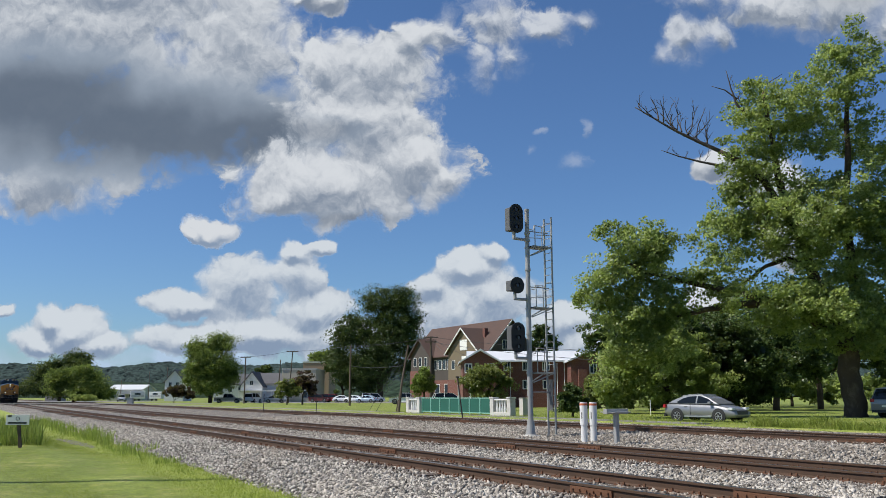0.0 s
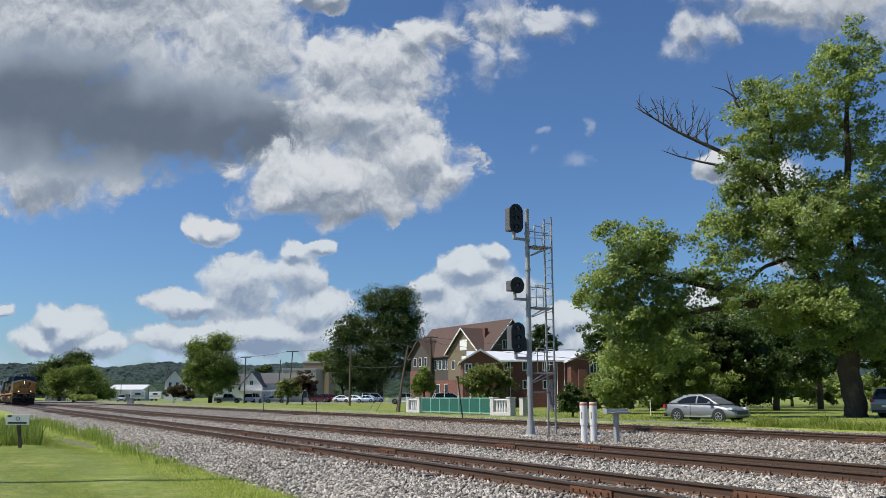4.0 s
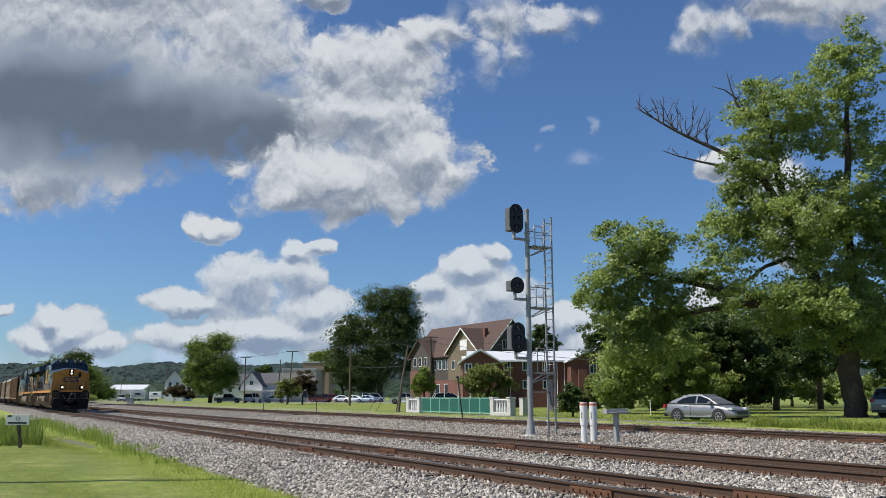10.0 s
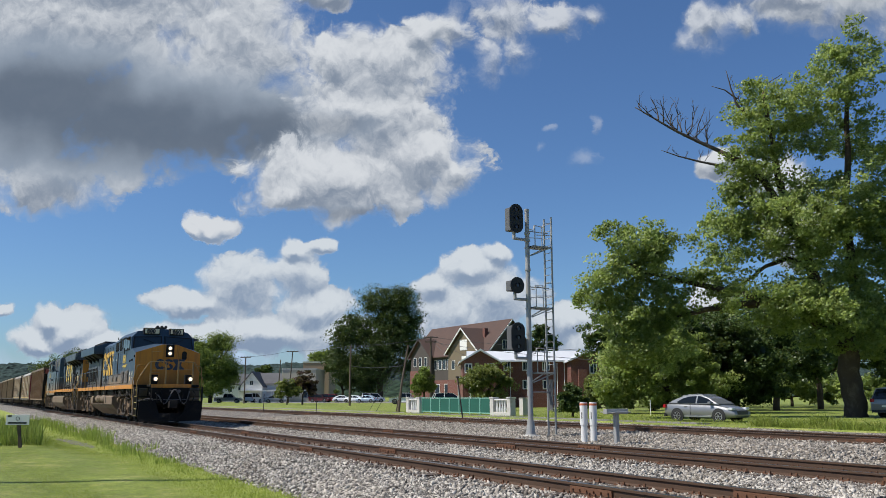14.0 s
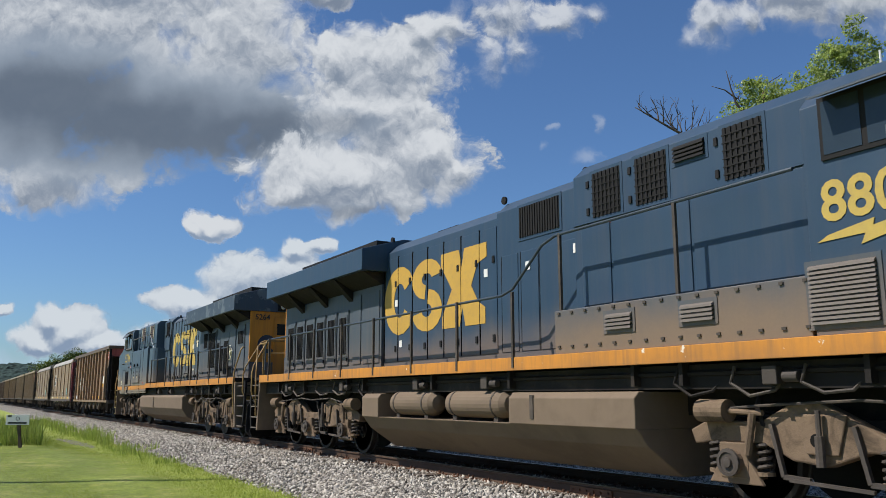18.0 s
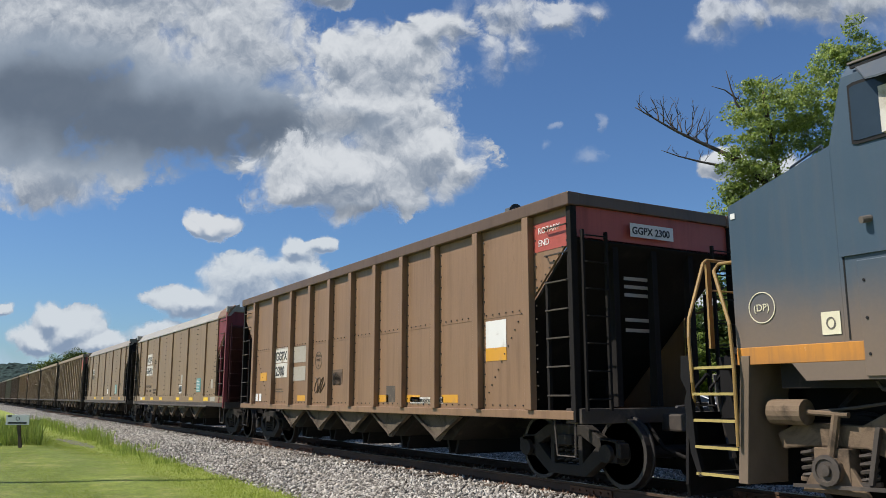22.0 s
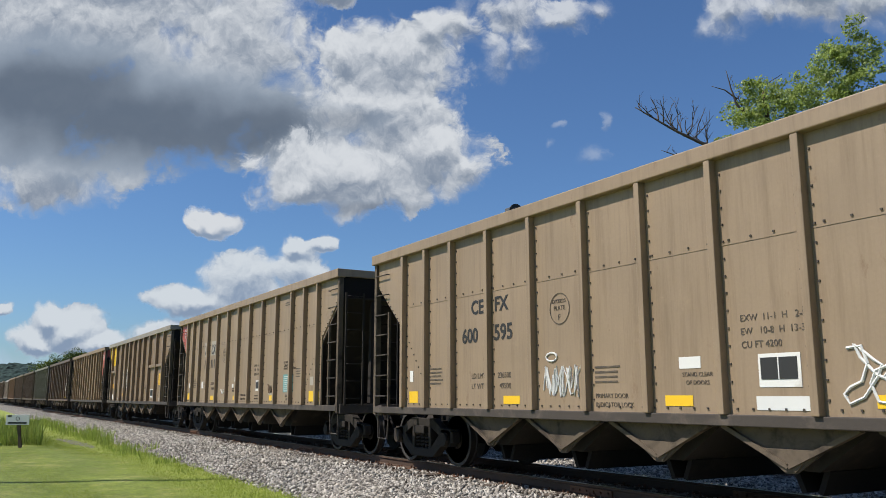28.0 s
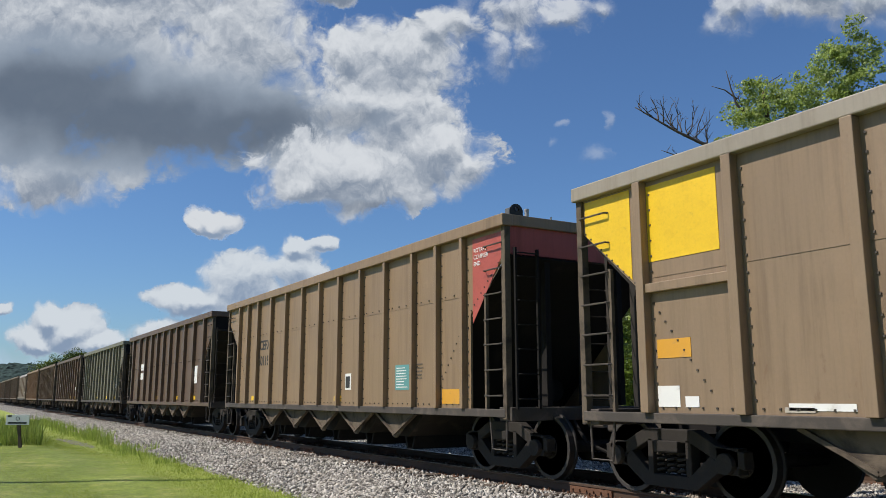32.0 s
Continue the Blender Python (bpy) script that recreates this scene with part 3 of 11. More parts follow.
def dusty(name, c, dust, low, high, amount, rough=0.45, streak=0.25, metal=0.0, spec=0.4, chips=None, flake=(5.0, 0.66, 0.70)):
    """Weathered paint: streaks down the sides, patches, and road dust thrown up from below."""
    k = Mat(name)
    p = k.coords("Object")
    runs = k.noise(k.vmath("MULTIPLY", p, (7.0, 7.0, 0.55)), 1.0, 5, 0.65)
    patch = k.noise(p, 0.8, 6, 0.65)
    grain = k.noise(p, 34, 3, 0.6)
    col = k.mix(patch, shade(c, 0.8), shade(c, 1.22))
    col = k.mix(k.math("MULTIPLY", k.step(runs, 0.42, 0.75), streak), col, dust)
    up = k.math("ADD", k.axis(p, 2), k.math("MULTIPLY", k.math("SUBTRACT", patch, 0.5), 0.9))
    col = k.mix(k.math("MULTIPLY", k.step(up, high, low), amount), col, dust)
    col = k.mix(k.math("MULTIPLY", grain, 0.18), col, shade(c, 0.45))
    if chips:
        col = k.mix(k.step(k.noise(p, flake[0], 7, 0.62), flake[1], flake[2]), col, chips)
    k.bump(k.noise(p, 2.2, 3, 0.5), 0.12, 0.012)
    return k.done(col, k.math("ADD", rough, k.math("MULTIPLY", patch, 0.3)), metal, spec)


DUST = (0.225, 0.150, 0.092, 1)
BLUE = dusty("weathered_blue_paint", (0.026, 0.055, 0.094, 1), DUST, 1.80, 2.62, 0.68, 0.32, 0.08)
FADED = dusty("faded_blue_paint", (0.050, 0.080, 0.110, 1), DUST, 1.70, 2.70, 0.78, 0.26, 0.10)
PATCHED = dusty("patched_blue_paint", (0.040, 0.060, 0.086, 1), DUST, 1.55, 2.85, 0.5, 0.4, 0.1, chips=(0.105, 0.13, 0.15, 1), flake=(1.3, 0.53, 0.57))
GREY_BLUE = dusty("faded_grey_blue_paint", (0.066, 0.082, 0.098, 1), DUST, 1.45, 2.7, 0.66, 0.42, 0.16)
DUSTY_BLUE = dusty("dust_covered_blue_paint", (0.066, 0.082, 0.098, 1), DUST, 1.85, 2.75, 0.88, 0.42, 0.16)
NOSE = dusty("weathered_yellow_paint", (0.52, 0.205, 0.02, 1), (0.17, 0.085, 0.035, 1), 1.3, 3.0, 0.6, 0.42, 0.5)
SILL = dusty("dirty_orange_paint", (0.58, 0.235, 0.03, 1), (0.19, 0.105, 0.055, 1), 1.4, 1.85, 0.55, 0.5, 0.65, chips=(0.7, 0.62, 0.5, 1))
MARK = dusty("yellow_marking_paint", (0.64, 0.44, 0.06, 1), (0.22, 0.18, 0.11, 1), 1.6, 2.9, 0.35, 0.5, 0.35)
AMBER_MARK = dusty("amber_marking_paint", (0.66, 0.38, 0.035, 1), (0.26, 0.18, 0.09, 1), 1.6, 2.9, 0.35, 0.5, 0.3)
NAVY_MARK = plain("navy_marking_paint", (0.025, 0.035, 0.06, 1), 0.5)
DARK = plain("grimy_black_steel", (0.016, 0.013, 0.011, 1), 0.75, 0.0, 0.3, 3, 0.2, (0.055, 0.04, 0.03, 1), 0.3, spec=0.25)
GRIME = plain("dusty_dark_steel", (0.055, 0.043, 0.034, 1), 0.75, 0.0, 0.3, 2.5, 0.25, (0.13, 0.10, 0.075, 1), 0.35)
DUSTY = plain("dust_covered_steel", (0.185, 0.130, 0.086, 1), 0.85, 0.0, 0.3, 4, 0.4, (0.05, 0.037, 0.027, 1), 0.42, spec=0.15)
TANK = plain("dust_covered_tank_paint", (0.185, 0.136, 0.094, 1), 0.75, 0.0, 0.2, 0.8, 0.1, (0.115, 0.085, 0.06, 1), 0.35, spec=0.2)
WHEEL = plain("worn_wheel_steel", (0.026, 0.021, 0.018, 1), 0.65, 0.3, 0.3, 3, 0.2)
TREAD = plain("worn_wheel_tread", (0.06, 0.052, 0.046, 1), 0.6, 0.4, 0.25)
# near-black colour painted as the shade inside holes, recesses and door gaps
GAP_SHADE = plain("painted_gap_shade", (0.012, 0.011, 0.010, 1), 0.9, 0, 0.2, 3, spec=0.1)
GRILLE = plain("dark_grille", (0.017, 0.016, 0.016, 1), 0.75, 0.0, 0.3, 5, spec=0.2)
RUSTY_SLAT = plain("brown_louvre_slat", (0.085, 0.052, 0.03, 1), 0.7, 0.0, 0.25, 4)
SLAT = plain("dusty_louvre_slat", (0.14, 0.115, 0.095, 1), 0.6, 0.0, 0.2, 3)
RAILING = plain("handrail_paint", (0.045, 0.06, 0.08, 1), 0.4, 0.2, 0.2, 6)
YELLOW_RAIL = plain("yellow_handrail_paint", (0.33, 0.20, 0.06, 1), 0.5, 0.0, 0.3, 5, 0.1, (0.18, 0.12, 0.07, 1), 0.4)
WHITE_MARK = plain("white_marking_paint", (0.72, 0.70, 0.66, 1), 0.6, 0, 0.12, 5, 0, (0.35, 0.29, 0.22, 1), 0.25)
PATCH_WHITE = plain("rubbed_white_paint", (0.60, 0.56, 0.49, 1), 0.7, 0, 0.15, 4, 0, (0.30, 0.235, 0.165, 1), 0.45)
BLACK_MARK = plain("black_marking_paint", (0.025, 0.024, 0.023, 1), 0.6, 0, 0.2, 5, 0, (0.12, 0.1, 0.08, 1), 0.2)
SMEAR_TAPE = plain("worn_orange_label", (0.55, 0.36, 0.22, 1), 0.6)


def glass_material(name, tint=(0.02, 0.03, 0.035, 1)):
    k = Mat(name)
    k.bsdf.inputs["IOR"].default_value = 1.5
    n = k.noise(k.coords("Object"), 3, 3)
    return k.done(k.mix(n, tint, shade(tint, 1.6)), 0.06, 0.0, 0.35)


GLASS = glass_material("dark_window_glass", (0.022, 0.032, 0.042, 1))


def lamp_material(name, c, power):
    k = Mat(name)
    k.bsdf.inputs["Emission Color"].default_value = c
    k.bsdf.inputs["Emission Strength"].default_value = power
    return k.done(c, 0.2)


BUFF = plain("faded_buff_paint", (0.52, 0.39, 0.22, 1), 0.7, 0, 0.15, 6, 0, (0.3, 0.22, 0.13, 1), 0.3)
RED_NOTICE = plain("faded_red_notice", (0.5, 0.09, 0.07, 1), 0.6)
LAMP = lamp_material("lit_headlight", (1.0, 0.80, 0.54, 1), 1.5)
PLOUGH = plain("scuffed_black_plough", (0.010, 0.009, 0.009, 1), 0.8, 0, 0.3, 3, 0.2, (0.028, 0.022, 0.018, 1), 0.3, spec=0.2)
CABLE = plain("dusty_grey_cable", (0.13, 0.115, 0.105, 1), 0.7, 0, 0.2, 6)
STEP_EDGE = plain("yellow_step_edge", (0.42, 0.32, 0.10, 1), 0.6, 0, 0.25, 8, 0, (0.2, 0.15, 0.07, 1), 0.3)
CREAM_PAINT = plain("cream_panel_paint", (0.72, 0.65, 0.46, 1), 0.6, 0, 0.2, 5)
LAMP_OFF = plain("unlit_lens", (0.5, 0.5, 0.48, 1), 0.15)


# ---- flat markings ----
def on_side(s, x, z, y):
    """The pose of a marking on a side wall: s = -1 the side towards -y, +1 the other."""
    return pose(x, s * y, z, 90, 0, 0) if s < 0 else pose(x, s * y, z, 90, 0, 180)


def on_front(x, y, z, back=False):
    return pose(x, y, z, 90, 0, -90) if back else pose(x, y, z, 90, 0, 90)


def slab(u0, u1, v0, v1, t=0.004):
    return M().box(u0, u1, v0, v1, 0, t)


def strip(m, pts_out, pts_in, t=0.004):
    n = len(pts_out)
    vs = [(a, b, 0) for a, b in pts_out] + [(a, b, 0) for a, b in pts_in] + [(a, b, t) for a, b in pts_out] + [(a, b, t) for a, b in pts_in]
    fs = []
    for i in range(n - 1):
        fs += [(i, i + 1, n + i + 1, n + i), (2 * n + i, 3 * n + i, 3 * n + i + 1, 2 * n + i + 1), (i, 2 * n + i, 2 * n + i + 1, i + 1), (n + i, n + i + 1, 3 * n + i + 1, 3 * n + i)]
    fs += [(0, n, 3 * n, 2 * n), (n - 1, 3 * n - 1, 4 * n - 1, 2 * n - 1)]
    return m.add(vs, fs)


def arc(m, c, ro, ri, a0, a1, n=14):
    angles = [radians(a0 + (a1 - a0) * i / n) for i in range(n + 1)]
    return strip(m, [(c[0] + ro[0] * math.cos(a), c[1] + ro[1] * math.sin(a)) for a in angles], [(c[0] + ri[0] * math.cos(a), c[1] + ri[1] * math.sin(a)) for a in angles])


def put(name, m, material, parent, at, label=""):
    ob = part(name, m, material, parent, label)
    ob.matrix_basis = at
    return ob


def emblem(parent, at, w, h, material):
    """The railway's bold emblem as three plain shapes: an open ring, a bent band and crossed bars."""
    k = w / 3.9
    ring = M()
    arc(ring, (0.70 * k, h / 2), (0.70 * k, h * 0.5), (0.26 * k, h * 0.25), 34, 326)
    put("emblem_ring", ring, material, parent, at, "yellow painted emblem shape")
    band = M()
    arc(band, (1.84 * k, h * 0.72), (0.60 * k, h * 0.28), (0.2 * k, h * 0.08), 10, 262, 12)
    arc(band, (1.84 * k, h * 0.29), (0.60 * k, h * 0.29), (0.2 * k, h * 0.09), 82, -170, 12)
    put("emblem_band", band, material, parent, at, "yellow painted emblem shape")
    cross = M().prism([(u * k, v * h) for u, v in ((2.45, 0), (3.07, 0), (3.17, 0.24), (3.27, 0), (3.92, 0), (3.92, 0.20), (3.70, 0.28), (3.47, 0.50), (3.68, 0.76), (3.98, 0.82), (3.98, 1), (3.24, 1), (3.15, 0.76), (3.05, 1), (2.40, 1), (2.40, 0.84), (2.80, 0.5), (2.45, 0.16))], "z", 0, 0.004)
    put("emblem_cross", cross, material, parent, at, "yellow painted emblem shape")


def wheelset(parent, x, r, gauge=0.75, axle_r=0.09):
    """Two flanged wheels on an axle, turning as the train rolls."""
    ws = new("wheelset")
    ws.parent = parent
    ws.matrix_basis = pose(x, 0, r)
    for s in (-1, 1):
        prof = [(s * (gauge - 0.07), r * 0.35), (s * (gauge - 0.062), r * 0.86), (s * (gauge - 0.068), r + 0.028), (s * (gauge - 0.042), r + 0.026), (s * (gauge - 0.032), r), (s * (gauge + 0.06), r - 0.004), (s * (gauge + 0.062), r * 0.86), (s * (gauge + 0.02), r * 0.8), (s * (gauge + 0.02), r * 0.42), (s * (gauge + 0.075), r * 0.34), (s * (gauge + 0.08), r * 0.1)]
        part("wheel", M().lathe(prof, (0, 0, 0), "y", 28), WHEEL, ws, "worn steel wheel")
        part("wheel_rim", M().lathe([(s * (gauge + 0.0625), r * 0.87), (s * (gauge + 0.0655), r * 0.875), (s * (gauge + 0.0655), r * 0.985), (s * (gauge + 0.0625), r * 0.99)], (0, 0, 0), "y", 28), TREAD if r < 0.5 else WHEEL, ws, "worn wheel rim")
    part("axle", M().cyl((0, -gauge, 0), (0, gauge, 0), axle_r, 10), DARK, ws)
    for s in (-1, 1):
        cap = M().cyl((0, s * (gauge + 0.02), 0), (0, s * (gauge + 0.1), 0), 0.11, 10)
        for i in range(3):
            a = i * 2.094
            cap.box(math.cos(a) * 0.07 - 0.018, math.cos(a) * 0.07 + 0.018, s * (gauge + 0.1), s * (gauge + 0.12), math.sin(a) * 0.07 - 0.018, math.sin(a) * 0.07 + 0.018)
        part("axle_cap", cap, WHEEL, ws)
    ws["radius"] = r
    return ws


def coil(m, c, r, z0, z1, turns=4, wire=0.022):
    pts = [(c[0] + r * math.cos(2 * math.pi * turns * i / (turns * 8)), c[1] + r * math.sin(2 * math.pi * turns * i / (turns * 8)), z0 + (z1 - z0) * i / (turns * 8)) for i in range(turns * 8 + 1)]
    return m.tube(pts, wire, 5)


# ---- locomotive ----
def louvre(name, parent, x0, x1, z0, z1, y, s, rows, slat, frame_mat, upright=False):
    f = M().box(x0 - 0.05, x1 + 0.05, min(s * (y - 0.02), s * (y + 0.012)), max(s * (y - 0.02), s * (y + 0.012)), z0 - 0.05, z1 + 0.05)
    g = part(name, f, frame_mat, parent)
    part("grille_back", M().box(x0, x1, min(s * (y + 0.008), s * (y + 0.016)), max(s * (y + 0.008), s * (y + 0.016)), z0, z1), GRILLE, g, "dark grille backing")
    b = M()
    for i in range(rows):
        if upright:
            xa = x0 + (x1 - x0) * (i + 0.3) / rows
            b.box(xa, xa + (x1 - x0) / rows * 0.4, min(s * (y + 0.014), s * (y + 0.03)), max(s * (y + 0.014), s * (y + 0.03)), z0, z1)
        else:
            zz = z0 + (z1 - z0) * (i + 0.5) / rows
            h = (z1 - z0) / rows * 0.55
            b.prism([(s * (y + 0.012), zz + h), (s * (y + 0.014), zz - h * 0.2), (s * (y + 0.05), zz - h), (s * (y + 0.045), zz)], "x", x0, x1)
    part("slats", b, slat, g, "row of louvre slats")
    return g


def loco_truck(loco, axles, s_front):
    xa, xb = max(axles), min(axles)
    xm = axles[1]
    tr = new("truck")
    tr.parent = loco
    tagged(tr, "dust-covered three-axle truck")
    for s in (-1, 1):
        y0, y1 = sorted((s * 1.02, s * 1.20))
        top = [(xa + 0.66, 0.86), (xa + 0.40, 0.98), (xa - 0.30, 0.96), (xa - 0.70, 1.16), (xa - 1.05, 1.18), (xm + 0.70, 1.04), (xm + 0.34, 0.86), (xm - 0.34, 0.86), (xm - 0.70, 1.04), (xb + 1.05, 1.18), (xb + 0.70, 1.16), (xb + 0.30, 0.96), (xb - 0.40, 0.98), (xb - 0.66, 0.86)]
        low = [(xb - 0.6, 0.70), (xb - 0.3, 0.74), (xb + 0.35, 0.74), (xb + 0.70, 0.58), (xm - 0.95, 0.54), (xm - 0.50, 0.70), (xm + 0.50, 0.70), (xm + 0.95, 0.54), (xa - 0.70, 0.58), (xa - 0.35, 0.74), (xa + 0.3, 0.74), (xa + 0.6, 0.70)]
        part("side_frame", M().prism(top + low, "y", y0, y1), DUSTY, tr, "dust-covered cast side frame", bevel=0.02)
        for x in axles:
            box = M().box(x - 0.19, x + 0.19, min(s * 1.08, s * 1.27), max(s * 1.08, s * 1.27), 0.36, 0.74)
            box.cyl((x, s * 1.2, 0.53), (x, s * 1.36, 0.53), 0.135, 14)
            box.prism([(x - 0.30, 0.36), (x + 0.30, 0.36), (x + 0.19, 0.50), (x - 0.19, 0.50)], "y", min(s * 1.08, s * 1.25), max(s * 1.08, s * 1.25))
            part("journal_box", box, DUSTY if s_front else GRIME, tr, "dusty axle bearing box", bevel=0.012)
            for dx in (-0.32, 0.32):
                part("coil_spring", coil(M(), (x + dx, s * 1.15, 0), 0.07, 0.44, 0.74, 4), GRIME, tr)
                part("spring_seat", M().cyl((x + dx, s * 1.15, 0.40), (x + dx, s * 1.15, 0.44), 0.1, 10), DUSTY, tr)
        for x in (xm + 0.98, xm - 0.98):
            web = M().prism([(x - 0.30, 1.06), (x + 0.30, 1.06), (x + 0.18, 0.66), (x - 0.18, 0.66)], "y", min(s * 1.20, s * 1.235), max(s * 1.20, s * 1.235))
            part("frame_rib", web, DUSTY, tr, "raised cast rib", bevel=0.015)
            # flat disc whose black colour stands in for a hole's shade
            part("core_hole", M().cyl((x - 0.05, s * 1.23, 0.80), (x - 0.05, s * 1.242, 0.80), 0.07, 12), GAP_SHADE, tr, "black disc painted as a shaded casting hole")
        for x in axles:
            lid = M().lathe([(0, 0.15), (s * 0.03, 0.15), (s * 0.035, 0.11), (s * 0.02, 0.105), (s * 0.02, 0.06), (s * 0.05, 0.055), (s * 0.055, 0.02)], (x, s * 1.345, 0.53), "y", 16)
            part("bearing_cap", lid, GRIME, tr, "ringed axle bearing cap")
            ears = M().prism([(x - 0.36, 0.30), (x + 0.36, 0.30), (x + 0.30, 0.40), (x + 0.17, 0.60), (x - 0.17, 0.60), (x - 0.30, 0.40)], "y", min(s * 1.20, s * 1.26), max(s * 1.20, s * 1.26))
            part("pedestal_plate", ears, DUSTY, tr, "flared pedestal plate", bevel=0.012)
        for x in (xm + 0.95, xm - 0.95):
            part("damper", M().cyl((x, s * 1.30, 0.55), (x, s * 1.30, 0.85), 0.05, 8).cyl((x, s * 1.30, 0.85), (x, s * 1.30, 1.1), 0.03, 8), GRIME, tr, "upright shock damper")
        for x, d in ((xb - 0.42, 1), (xa + 0.62, -1)):
            bc = M().cyl((x, s * 1.28, 1.08), (x + d * 0.40, s * 1.28, 1.08), 0.13, 16)
            bc.cyl((x + d * 0.40, s * 1.28, 1.08), (x + d * 0.85, s * 1.28, 1.06), 0.03, 8)
            bc.cyl((x + d * 0.72, s * 1.28, 1.06), (x + d * 0.62, s * 1.28, 0.62), 0.045, 8)
            part("brake_cylinder", bc, DUSTY, tr, "dusty brake cylinder")
        for x in (xa - 0.5, xm + 0.6, xm - 0.6, xb + 0.5):
            part("brake_hanger", M().bar((x, s * 1.24, 0.95), (x + 0.12, s * 1.24, 0.42), 0.05, 0.045).bar((x + 0.12, s * 1.24, 0.42), (x + 0.4, s * 1.2, 0.40), 0.05, 0.05), GRIME, tr, "dusty brake hanger")
        for a, b in ((xa + 0.4, xa - 0.75), (xm - 0.4, xm - 1.3)):
            part("brake_rod", M().bar((a, s * 1.32, 0.36), (b, s * 1.32, 0.40), 0.04, 0.035), GRIME, tr)
        for x in (xa - 0.2, xm + 0.25, xb + 0.2):
            part("motor_cable", M().tube([(x, s * 0.98, 1.35), (x + 0.1, s * 1.2, 1.12), (x + 0.16, s * 1.2, 0.95), (x + 0.3, s * 1.0, 0.8)], 0.028, 6), DARK, tr)
        pipe = M().tube([(xa + 0.5, s * 1.26, 1.05), (xa - 0.3, s * 1.26, 1.13), (xa - 0.8, s * 1.28, 1.2), (xm + 0.2, s * 1.28, 1.16), (xm - 0.5, s * 1.28, 1.2), (xb + 0.4, s * 1.27, 1.14), (xb - 0.4, s * 1.26, 1.08)], 0.016, 6)
        part("air_pipe", pipe, GRIME, tr)
    cross = M().box(xb - 0.5, xa + 0.5, -0.9, 0.9, 0.72, 1.0)
    part("bolster", cross, DARK, tr)
    for x in axles:
        WHEELS.append(wheelset(loco, x, 0.53))


